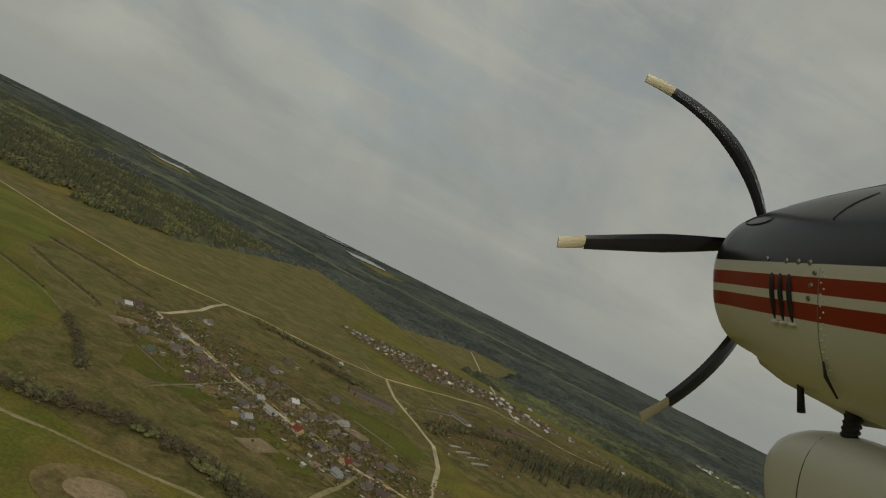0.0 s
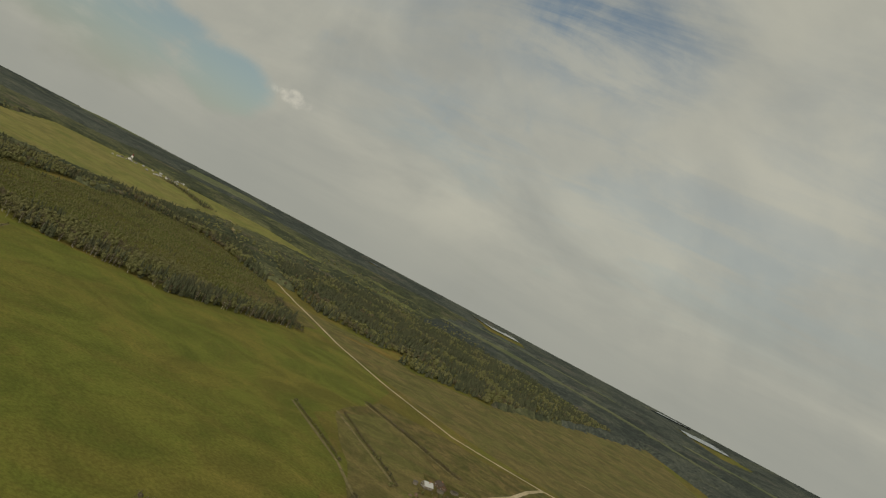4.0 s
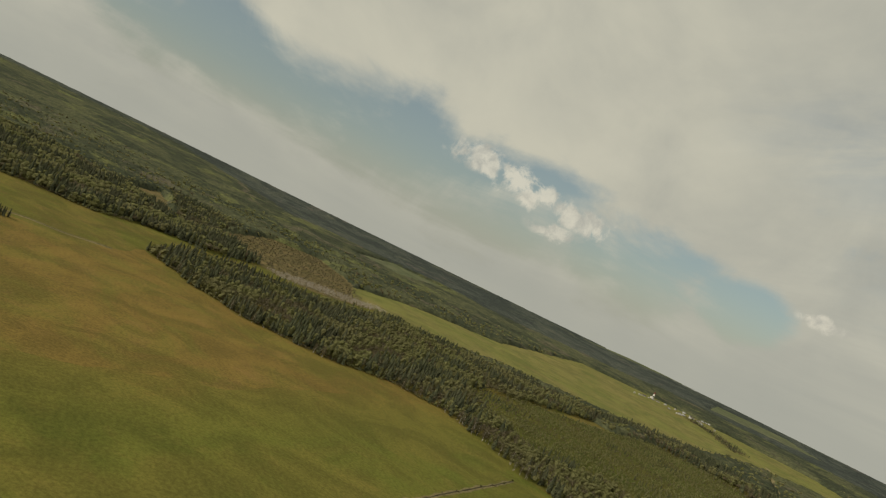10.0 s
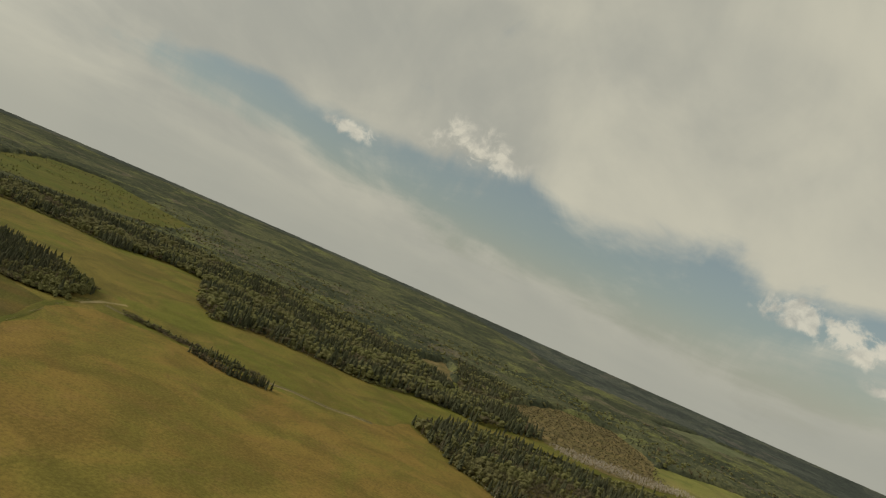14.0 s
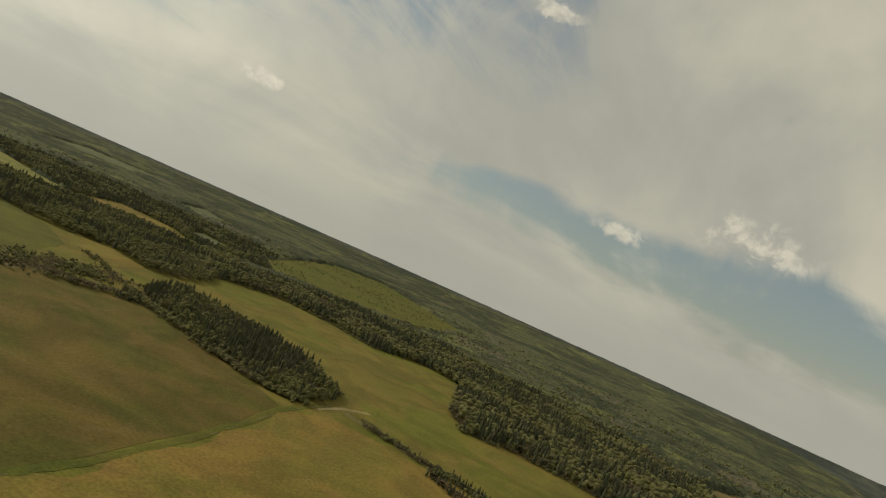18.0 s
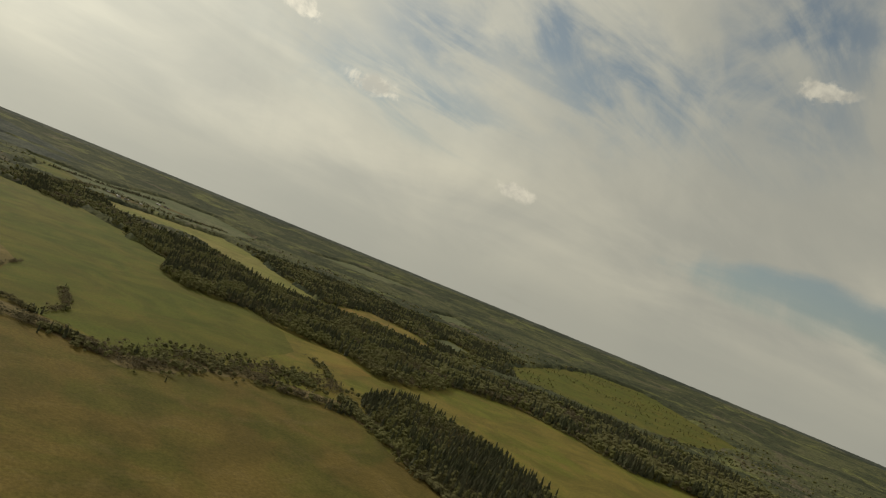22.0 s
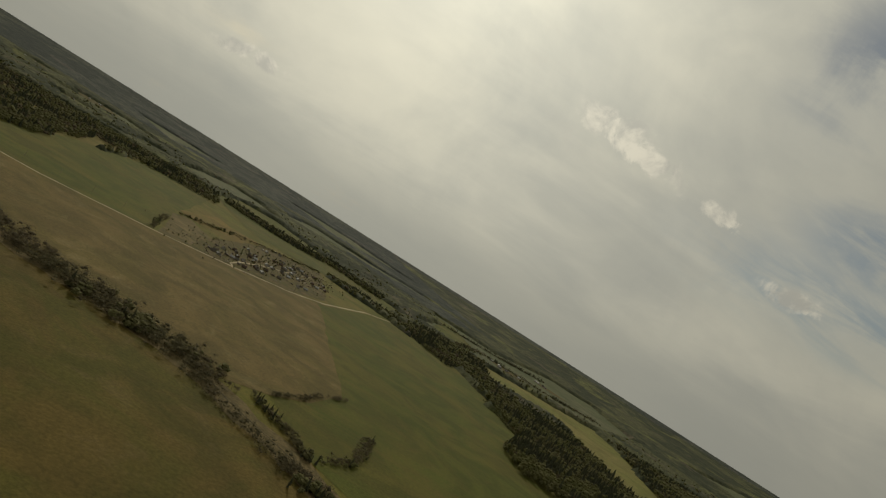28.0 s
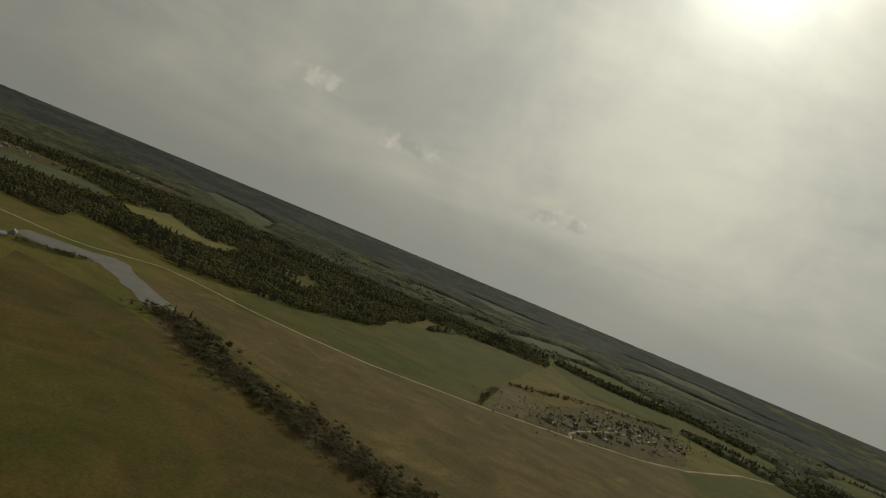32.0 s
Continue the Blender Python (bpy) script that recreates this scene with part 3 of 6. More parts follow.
patch("garden_grass", [(-60, 600), (-10, 560), (30, 500), (20, 470), (-60, 500)], CROP, "green garden grass", 0.34, 3)
patch("garden_grass", [(150, 680), (240, 640), (255, 560), (200, 530), (175, 600)], CROP, "green garden grass", 0.34, 3)
patch("garden_grass", [(60, 470), (110, 450), (120, 400), (80, 395)], CROP, "green garden grass", 0.34, 3)
patch("yard_ground", [(290, 690), (420, 930), (640, 1060), (760, 980), (520, 800), (360, 600)], TURF, "rough trodden ground round the farm sheds", 0.26, 6)
patch("east_meadow", [(755, -1384), (818, -1596), (534, -1449), (519, -1561), (364, -1349), (432, -1273), (570, -1267)], PALE, "light green meadow among dark trees", 0.4, 5)
plots = random.Random(21)
for x, y, w, l, mat in [(64, 426, 24, 30, SOIL), (116, 428, 14, 14, SOIL), (128, 608, 28, 12, SOIL), (155, 596, 22, 9, SOIL), (172, 558, 26, 18, SOIL), (33, 409, 22, 9, ROUGH)] + [
        (-60 + 245 * f + side * plots.uniform(26, 70) * 0.74, 690 - 270 * f + side * plots.uniform(26, 70) * 0.67, plots.uniform(8, 20), plots.uniform(16, 42), plots.choice((SOIL, ROUGH, TURF, CROP, ROUGH, RUSSET, DUSKY)))
        for f in [k / 19 for k in range(20)] for side in (-1, 1)]:
    c_, s_ = math.cos(radians(42 + plots.uniform(-6, 6))), math.sin(radians(42))
    patch("garden_plot", [(x + u * w / 2 * -s_ - v * l / 2 * c_, y + u * w / 2 * c_ - v * l / 2 * s_) for u, v in ((-1, -1), (1, -1), (1, 1), (-1, 1))], mat, "strip of village garden, part dug and part grass", plots.uniform(0.40, 0.50), 1.6, "garden plot", 5)
for n, poly in enumerate([[(1300, 1200), (1900, 1500), (2100, 1300), (1500, 1050)], [(900, -900), (1300, -1300), (1000, -1500), (840, -1420)], [(-3600, 1900), (-4600, 2900), (-4900, 2500), (-3900, 1700)],
                          [(-600, 4800), (800, 4600), (600, 5200), (-500, 5400)], [(200, -3300), (900, -2900), (600, -3600)],
                          [(1500, 2600), (2400, 2300), (2600, 2700), (1700, 2950)]]):
    patch("clearing", poly, DULL, "pale green clearing among far woods", 0.7, 10, step=90)

# open ground seen between the far southern and eastern woods
WOOD_STRIP = [(-1600, -1190), (-1640, -1320), (-1885, -1430), (-1895, -1230), (-1765, -950), (-1685, -990), (-1700, -1180)]
VALLEY = [(-1238, -2389), (-1348, -2373), (-1560, -2540), (-1796, -2520), (-1973, -2551), (-2450, -3080), (-2585, -3900), (-2292, -3967), (-1683, -3300), (-1511, -3400), (-1340, -3450), (-1290, -3000), (-1180, -2750), (-1090, -2500)]
FAR_STRIPS = [[(70, -2839), (27, -3207), (-111, -3550), (-270, -3500), (-430, -3250), (-230, -2950), (-60, -2700)], [(-350, -3788), (-570, -4529), (-1024, -4377), (-1396, -4558), (-1496, -4334), (-1050, -4000), (-600, -3850)],
              [(-1940, -1210), (-2130, -1290), (-2070, -1110), (-1890, -1040)], [(-2944, -2180), (-3301, -2320), (-3103, -1984), (-2658, -1817)], [(1710, -2914), (1681, -3212), (1291, -2662), (1319, -2529)],
              [(2693, -3820), (2277, -3705), (1717, -3289), (1500, -2850), (1700, -2800), (2400, -3400)], [(-700, -5200), (-200, -6400), (-900, -6600), (-1600, -5700)], [(-3100, -3600), (-4100, -4300), (-4500, -3900), (-3500, -3200)],
              [(500, -4200), (1100, -5200), (300, -5400)], [(700, 3600), (1900, 3300), (2300, 3700), (900, 4100)],
              [(2600, 900), (3600, 1200), (3700, 800), (2700, 500)]]
GLADE = [(240, -1400), (330, -1620), (220, -1540), (165, -1370)]
patch("wood_strip", WOOD_STRIP, RUSSET, "russet strip of meadow between two woods", 0.45, 4, step=40)
patch("valley_ground", VALLEY, DULL, "brown open valley round a far hamlet", 0.6, 10, step=60)
patch("valley_field", [(-1130, -2480), (-1290, -2990), (-1340, -3400), (-1450, -3330), (-1420, -2800), (-1300, -2450)], CROP, "green field in the open valley", 0.9, 8, step=60)
patch("glade", GLADE, CROP, "small green glade in the wooded slope", 0.4, 4, step=30)
patch("roadside_ground", [(-620, 1080), (-607, 1177), (-536, 1189), (-436, 1090), (-455, 1004)], ROUGHISH, "rough brown ground beside the road", 0.26, 4)
patch("wood_meadow", [(-428, 1168), (-381, 1224), (-350, 1338), (-295, 1317), (-331, 1209)], RUSSET, "dry meadow corner between road and wood", 0.34, 4)
patch("horizon_fields", [(-8465, 7799), (-9845, 10704), (-12077, 15570), (-10300, 15000), (-8300, 10300)], DULL, "pale fields on the far rise", 0.9, 10, step=500)
patch("horizon_fields", [(-3600, 5200), (-2900, 6400), (-4700, 9000), (-5400, 8200)], DULL, "pale fields on the far rise", 0.9, 10, step=300)
for poly in FAR_STRIPS:
    patch("clearing", poly, DULL, "pale green strip of field among far woods", 0.75, 10, step=80)
# far hamlets: middle, radius, houses
FAR_VILLAGES = [(1200, -1440, 120, 12), (1720, -2290, 190, 14), (-1560, -2700, 70, 7), (-1930, -3060, 70, 5), (-2110, 2900, 120, 14), (1630, 1600, 130, 14), (-900, 4600, 500, 4), (-3000, 3600, 400, 4),
                (282, -2529, 70, 3), (191, -2813, 70, 3), (541, -2702, 80, 3), (1174, -3655, 120, 3), (703, -3390, 110, 2), (2900, -1500, 200, 4)]
for x, y, wide, count in FAR_VILLAGES[:4] + FAR_VILLAGES[8:]:
    patch("hamlet_ground", [(x + wide * 1.15 * math.cos(a_) * (1 + 0.25 * math.sin(3 * a_ + x)), y + wide * 1.35 * math.sin(a_)) for a_ in (k * math.tau / 16 for k in range(16))], TURF, "trodden brown ground of a far hamlet", 0.95, 6, step=30)

MAIN_ROAD = [(-1000, 1900), (-906, 1620), (-700, 1400), (-565, 1250), (-385, 1070), (-265, 985), (-130, 920), (-40, 925), (4, 930), (60, 940), (130, 922), (200, 908), (276, 915), (266, 808), (275, 709), (277, 630), (258, 546),
             (221, 450), (190, 330), (150, 180)]
SOUTH_ROAD = [(420, -640), (330, -730), (230, -775), (157, -795), (134, -815), (124, -850), (112, -890), (98, -920), (54, -928), (-11, -928), (-72, -925), (-150, -936), (-255, -968), (-403, -1078), (-518, -1195), (-630, -1325), (-700, -1450), (-815, -1760), (-915, -1915), (-1150, -2100)]
ribbon("road", [(-905, 1590), (-1050, 1830), (-1400, 2400)], 13, TRACK, "broad sandy cutting of the road through the wood", 0.6, 2)
ribbon("road", MAIN_ROAD, 5.0, ROAD, "pale gravel country road", 0.42)
ribbon("road", SOUTH_ROAD, 6.0, ROAD, "pale gravel road along the dry meadow", 0.42)
ribbon("road", [(4, 928), (-12, 880), (-25, 815), (-55, 730), (-66, 712), (-58, 697), (-11, 652), (39, 589), (70, 548), (108, 503), (155, 449), (186, 425), (230, 380), (300, 300)], 5.5, ROAD, "narrow pale village road", 0.46)
ribbon("road", [(276, 915), (369, 971), (511, 1063), (575, 1039), (640, 960), (760, 940)], 5, ROAD, "gravel branch road", 0.44)
ribbon("road", [(860, 2019), (707, 1565), (646, 1347), (575, 1039)], 6, ROAD, "pale road over the far field", 0.5)
ribbon("road", [(100, 352), (112, 372), (128, 395), (156, 447)], 5, TRACK, "bare earth drive", 0.5)
ribbon("road", [(-525, -1190), (-512, -1225), (-516, -1301), (-545, -1447), (-580, -1548), (-641, -1770)], 5, ROAD, "gravel loop road in the hamlet", 0.5)
CART = [(-1095, -98), (-1026, -99), (-944, -84), (-862, -67), (-756, -47), (-675, -33)]
ribbon("track", CART, 9, CROP, "grassy green cart track between two meadows", 0.3, 2, "track", 10, ragged=0.7)
flecks = random.Random(8)
for k in range(26):
    f = flecks.random() * (len(CART) - 1.02)
    (ax, ay), (bx, by) = CART[int(f)], CART[int(f) + 1]
    x, y, d = ax + (bx - ax) * (f % 1), ay + (by - ay) * (f % 1) + flecks.uniform(1, 4), flecks.uniform(2, 7)
    ribbon("track", [(x - d, y - d * 0.15), (x, y), (x + d, y + d * 0.2)], flecks.uniform(0.5, 1.3), REEDS, "pale worn rut of the cart track", 0.36, 0.5, "track", 2.5, ragged=0.9)
ribbon("track", [(-1060, -92), (-1110, -88), (-1150, -70)], 6, TRACK, "worn crossing over the stream", 0.32, 2, "track", ragged=0.8)
for off_ in (0, 2.2):
    bow = [(-474 + off_ * 0.3, 318 + off_), (-468, 312.5 + off_), (-458, 308 + off_), (-446, 304 + off_), (-430, 300.5 + off_), (-412, 298 + off_), (-383, 294 + off_)]
    ribbon("track", bow, 0.6, TRACK, "faint wheel mark pressed into the field", 0.3, 0.6, "track", 3, ragged=1.2)
ribbon("track", [(-145, 350), (-60, 330), (40, 300)], 4, TRACK, "old track through the grass", 0.3, 3, "track", ragged=0.7)
for trodden in ([(-26, 472), (4, 515), (46, 583)], [(86, 784), (110, 766), (128, 745)], [(238, 975), (251, 920)], [(298, 984), (326, 963)], [(266, 816), (304, 791)], [(198, 881), (274, 904)], [(181, 942), (225, 912)]):
    ribbon("track", trodden, 2.2, TRACK, "worn earth path between the gardens", 0.5, 1.5, "track", 7, ragged=0.6)
for drive in ([(48, 1110), (82, 1115), (117, 1131)], [(332, 934), (363, 900), (393, 860)], [(436, 1009), (539, 1078), (550, 997)], [(462, 1124), (503, 1101), (589, 1122)]):
    ribbon("track", drive, 3.4, TRACK, "sandy farm track between the yards", 0.5, 2, "track", 9, ragged=0.5)
FIELD_DITCH = [(-680, 676), (-609, 551), (-569, 481), (-526, 411), (-492, 356), (-467, 317)]
ribbon("ditch", FIELD_DITCH, 5, REEDS, "straight reedy field ditch", 0.3, 1.5, "ditch", 6, ragged=1.3)
ribbon("ditch_bed", FIELD_DITCH, 1.3, MUD, "dark wet bed of the field ditch", 0.46, 1.8, "ditch", 5, ragged=1.6)
STREAM = [(-165, -672), (-258, -622), (-345, -612), (-411, -600), (-470, -596), (-530, -594), (-596, -592), (-660, -578), (-715, -545), (-756, -520), (-795, -480), (-815, -440), (-905, -475), (-980, -480), (-1060, -420), (-1075, -330)]
ribbon("stream_bank", STREAM, 36, WATERSIDE, "reedy brown stream bank", 0.28, 4, "bank", ragged=0.8)
ribbon("stream", STREAM, 2, MUD, "narrow dark stream", 0.42, 4, "stream", ragged=0.6)
WEST_STREAM = [(-1100, -80), (-1103, 0), (-1104, 100), (-1104, 160), (-1115, 190), (-1120, 240), (-1140, 300)]
ribbon("stream_bank", WEST_STREAM, 10, REEDS, "reedy bank of a small stream", 0.28, 3, "bank", ragged=0.9)
ribbon("stream", WEST_STREAM, 1.8, MUD, "narrow dark brook", 0.42, 3, "stream", ragged=0.6)
patch("river", [(150, -740), (118, -775), (98, -795), (92, -822), (64, -826), (1, -788), (-47, -766), (-98, -745), (-135, -722), (-150, -695), (-130, -692), (-107, -695), (-71, -718), (-48, -722), (-2, -742), (40, -762), (54, -745), (62, -715), (120, -700)], WATER, "broad calm grey river pool", 0.3, 3, "river")
def oval(x, y, a, b, turn):
    return [(x + a * math.cos(t) * math.cos(turn) - b * math.sin(t) * math.sin(turn), y + a * math.cos(t) * math.sin(turn) + b * math.sin(t) * math.cos(turn)) for t in (k * math.tau / 30 for k in range(30))]


patch("pond_rim", oval(-20, 274, 30, 27, 0.4), ROUGH, "dry trampled rim of the pond", 0.3, 6, "bank", 6)
patch("pond", oval(-21, 273, 15, 13, 0.4), SOIL, "dried out pond of bare grey earth", 0.36, 3, "pond", 5)
LAKE, _t, _p = material("lake_water", 0.12)
_t.links.new(mixed(_t, noisy(_t, place(_t), 0.01, 3.0), (0.16, 0.17, 0.17, 1), (0.22, 0.23, 0.23, 1)), _p.inputs[0])
LAKES = [[(1700, 7600), (1560, 5900), (2060, 6700), (2500, 9300), (2100, 8700)], [(-800, 9900), (-380, 6600), (-60, 7000), (-184, 9818), (-446, 9000)], [(1891, 10461), (1950, 9700), (2900, 11500), (2800, 13000)], [(-2570, 9044), (-2086, 7900), (-1950, 8100), (-2400, 9400)]]
for poly in LAKES:
    mid = sum(y for x, y in poly) / len(poly)
    patch("lake", [(x, mid + (y - mid) * 0.6) for x, y in poly], LAKE, "far pale lake among the woods", 0.9, 8, "lake", 120)
for ditch in ([(-265, 682), (-169, 608), (-128, 565), (-95, 500), (-76, 449)], [(-233, 735), (-117, 635)], [(-234, 825), (-152, 794), (-83, 761)]):
    ribbon("ditch", ditch, 3.5, REEDS, "narrow drainage ditch with dry reeds", 0.3, 1, "ditch", ragged=0.8)


# ---------------- woods ----------------
def ico():
    bm = bmesh.new()
    bmesh.ops.create_icosphere(bm, subdivisions=1, radius=1.0)
    v = np.array([q.co for q in bm.verts])
    f = np.array([[q.index for q in p.verts] for p in bm.faces])
    bm.free()
    return v, f


ICO_V, ICO_F = ico()


def joined(pieces):
    vs, fs, n = [], [], 0
    for v, f in pieces:
        vs.append(v)
        fs.append(np.asarray(f) + n)
        n += len(v)
    return np.concatenate(vs), np.concatenate(fs)


def spruce(rg, layers=5, sides=6):
    """A spruce one metre high: ragged skirts of boughs round a stem, narrowing to a spike."""
    out = []
    for k in range(layers):
        lo, hi = 0.06 + 0.78 * k / layers, 0.06 + 0.78 * (k + 1.75) / layers
        wide = 0.185 * (1 - k / (layers + 0.3)) ** 0.7 * rg.uniform(0.85, 1.1)
        a = np.arange(sides) * math.tau / sides + rg.uniform(0, 6)
        r = wide * rg.uniform(0.6, 1.35, sides)
        ring = np.stack([r * np.cos(a), r * np.sin(a), lo + rg.uniform(-0.03, 0.03, sides)], -1)
        v = np.concatenate([ring, [[rg.uniform(-0.01, 0.01), rg.uniform(-0.01, 0.01), min(1.0, hi)]]])
        out.append((v, [(i, (i + 1) % sides, sides) for i in range(sides)]))
    return joined(out)


def broadleaf(rg, lumps=3, tufts=24, open_=0.0, tall=1.0, fine=1.0):
    """A broadleaved tree one metre high: uneven lumps of crown, the widest low down, with loose tufts round them."""
    out = []
    for k in range(lumps):
        f = (k + 0.5) / lumps
        size = np.array([0.20, 0.20, 0.20 * tall]) * (1.15 - 0.45 * f) * (1 - open_) * rg.uniform(0.85, 1.2)
        v = ICO_V * rg.uniform(0.75, 1.18, (len(ICO_V), 1)) * size
        a, off = rg.uniform(0, 6.28), 0.15 * (1 - f) * rg.uniform(0.3, 1.2)
        out.append((v + [off * math.cos(a), off * math.sin(a), 0.30 + 0.55 * f * tall + rg.uniform(-0.03, 0.03)], ICO_F))
    for _ in range(tufts):
        d = rg.normal(size=3)
        d /= np.linalg.norm(d)
        c = d * np.array([0.27, 0.27, 0.38 * tall]) * rg.uniform(0.6, 1.05) + [0, 0, 0.54]
        size = rg.uniform(0.05, 0.10) * fine
        tri = rg.normal(size=(3, 3))
        out.append((c + tri / np.linalg.norm(tri, axis=1)[:, None] * size, [(0, 1, 2)]))
    return joined(out)


tree_rng = np.random.default_rng(11)
SPRUCES = [spruce(tree_rng) for _ in range(6)]
BROADS = [broadleaf(tree_rng, 3, 30, 0.12, 1.0, 0.85) for _ in range(6)]
BARES = [broadleaf(tree_rng, 1, 66, 0.4, 1.0, 0.62) for _ in range(5)]
BUSHES = [broadleaf(tree_rng, 4, 26, 0.0, 0.8, 0.65) for _ in range(5)]
SPRUCES_LOW = [spruce(tree_rng, 4, 5) for _ in range(6)]
BROADS_LOW = [broadleaf(tree_rng, 2, 10, -0.2) for _ in range(6)]
BARES_LOW = [broadleaf(tree_rng, 1, 20, -0.1) for _ in range(5)]


def stand(kinds, pos, high, wide):
    """All the plants at pos (n, 3), each one of the kinds, turned and sized; as vertices and faces."""
    vs, fs, n0 = [], [], 0
    pick = rng.integers(0, len(kinds), len(pos))
    turn = rng.uniform(0, math.tau, len(pos))
    for k, (v, f) in enumerate(kinds):
        at = np.where(pick == k)[0]
        if not len(at):
            continue
        c, s = np.cos(turn[at])[:, None], np.sin(turn[at])[:, None]
        w, h = wide[at][:, None], high[at][:, None]
        x = (v[:, 0] * c - v[:, 1] * s) * w + pos[at, 0:1]
        y = (v[:, 0] * s + v[:, 1] * c) * w + pos[at, 1:2]
        z = v[:, 2] * h + pos[at, 2:3]
        vs.append(np.stack([x, y, z], -1).reshape(-1, 3))
        fs.append((f[None] + np.arange(len(at))[:, None, None] * len(v) + n0).reshape(-1, 3))
        n0 += len(at) * len(v)
    return np.concatenate(vs), np.concatenate(fs)


def grow(name, label, kinds, mat, x, y, high, wide, category="trees", sink=0.0):
    if not len(x):
        return None
    v, f = stand(kinds, spot(x, y, -sink), np.asarray(high, float), np.asarray(wide, float))
    return tagged(mesh_object(name, v, f, [mat]), label, category, kind="stuff")


def sown(poly, gap_):
    """Places about gap_ metres apart inside a polygon of the plan."""
    p = np.array(poly, float)
    lo, hi = p.min(0), p.max(0)
    gx, gy = np.meshgrid(np.arange(lo[0], hi[0], gap_), np.arange(lo[1], hi[1], gap_))
    x = gx.ravel() + rng.uniform(-0.45, 0.45, gx.size) * gap_
    y = gy.ravel() + rng.uniform(-0.45, 0.45, gx.size) * gap_
    keep = inside(wavy(poly, True, 20, 5), x, y)
    return x[keep], y[keep]


def patchy(x, y, wide, seed):
    return np.array([noise.noise((a / wide, b / wide, seed)) for a, b in zip(x, y)])


WOODED = []
CLEARED = [[(-428, 1168), (-381, 1224), (-350, 1338), (-295, 1317), (-331, 1209)], WOOD_STRIP, GLADE, FAR_STRIPS[2], [(-1205, -750), (-1258, -700), (-1236, -592), (-1145, -568), (-1130, -640)]]
CLEARED += [[(-880, 1575), (-1385, 2395), (-1415, 2405), (-920, 1600)]]
CLEARED += [[(x + wide * 1.1 * math.cos(k * 0.6283), y + wide * 1.3 * math.sin(k * 0.6283)) for k in range(10)] for x, y, wide, count in FAR_VILLAGES if wide < 300]


def wood(name, poly, what, dark=0.0, bare=0.0, gap_=8.0, high=17.0, plain=False):
    """A wood of spruces, broadleaved trees and still bare ones; dark and bare move the mixture."""
    WOODED.append(poly)
    x, y = sown(poly, gap_)
    for open_ in CLEARED:
        out = ~inside(open_, x, y)
        x, y = x[out], y[out]
    n = patchy(x, y, 90, 1.7) + rng.normal(0, 0.22, len(x)) + dark
    b = patchy(x, y, 70, 9.2) + rng.normal(0, 0.2, len(x)) + bare
    kind = np.where(n > 0.12, 0, np.where(b > 0.15, 2, 1))
    h = high * rng.uniform(0.72, 1.25, len(x)) * np.where(kind == 0, 1.2, np.where(kind == 1, 0.9, 0.8))
    w = h * np.where(kind == 0, 1.05, 1.0) * rng.uniform(0.8, 1.2, len(x)) * (gap_ / 8.0) ** 0.5
    for k, (kinds, mat, word) in enumerate(((SPRUCES_LOW if plain else SPRUCES, NEEDLE, "dark spruces"), (BROADS_LOW if plain else BROADS, LEAF, "fresh green broadleaved trees"), (BARES_LOW if plain else BARES, TWIG, "grey-brown trees still almost bare"))):
        at = kind == k
        grow(name, f"{word} of {what}", kinds, mat, x[at], y[at], h[at], w[at] * (1.25 if k else 1.0))


wood("north_wood", NEAR_EDGE[:5] + [(-880, 708), (-830, 716), (-850, 800), (-957, 824), (-1084, 863), (-1134, 1045), (-1180, 1300), (-1230, 1440), (-1400, 1230), (-1480, 1060), (-1600, 935), (-1500, 860), (-1450, 790), (-1400, 660), (-1390, 510), (-1330, 430)],
     "the long wood behind the field", -0.12, 0.04, 8.3)
wood("north_wood_edge", [(-830, 716)] + NEAR_EDGE[6:] + [(-480, 1075), (-535, 944), (-614, 929), (-671, 883), (-748, 879), (-772, 802), (-850, 800)], "the wood's edge over the field", -0.16, 0.06, 6.5, 15)
wood("young_wood", [(-850, 800), (-772, 802), (-748, 879), (-671, 883), (-614, 929), (-535, 944), (-480, 1075), (-545, 1150), (-640, 1260), (-800, 1380), (-950, 1490), (-1150, 1440), (-1110, 1212), (-1130, 1045), (-1084, 870), (-957, 824)],
     "the young green thicket inside the wood", -0.40, -0.05, 6.8, 5.5, True)
wood("far_band_wood", [(-640, 1260), (-820, 1500), (-900, 1640), (-1240, 1650), (-1310, 1445), (-1230, 1420), (-1150, 1440), (-950, 1490), (-800, 1380)], "the dark wood band before the long field", 0.08, 0.1, 9.0, 17, True)
wood("road_wood", [(-520, 1260), (-420, 1290), (-280, 1222), (-138, 1358), (27, 1730), (200, 2150), (-100, 2500), (-700, 2300), (-880, 1780), (-690, 1430)], "the wood along the road", 0.2, -0.04, 10.5, 16, True)
wood("copse", [(-1083, -402), (-1052, -308), (-1035, -237), (-1034, -163), (-1052, -112), (-1112, -104), (-1150, -125), (-1200, -200), (-1222, -285), (-1236, -400), (-1225, -470), (-1170, -490), (-1115, -450)],
     "the narrow copse in the meadows", 0.10, -0.05, 5.6, 14.5)
wood("bank_wood", [(-1392, -678), (-1493, -640), (-1611, -575), (-1621, -440), (-1595, -305), (-1690, -222), (-1672, -135), (-1388, -45), (-1322, 6), (-1373, 70), (-1392, 160), (-1395, 268), (-1455, 335), (-1470, 400), (-1620, 460), (-1900, 400),
      (-2150, 200), (-2150, -100), (-2150, -400), (-2060, -540), (-1960, -650), (-1880, -740), (-1760, -820), (-1700, -950), (-1560, -800)], "the deep wood beyond the stream", -0.06, -0.04, 9.0, 18, True)
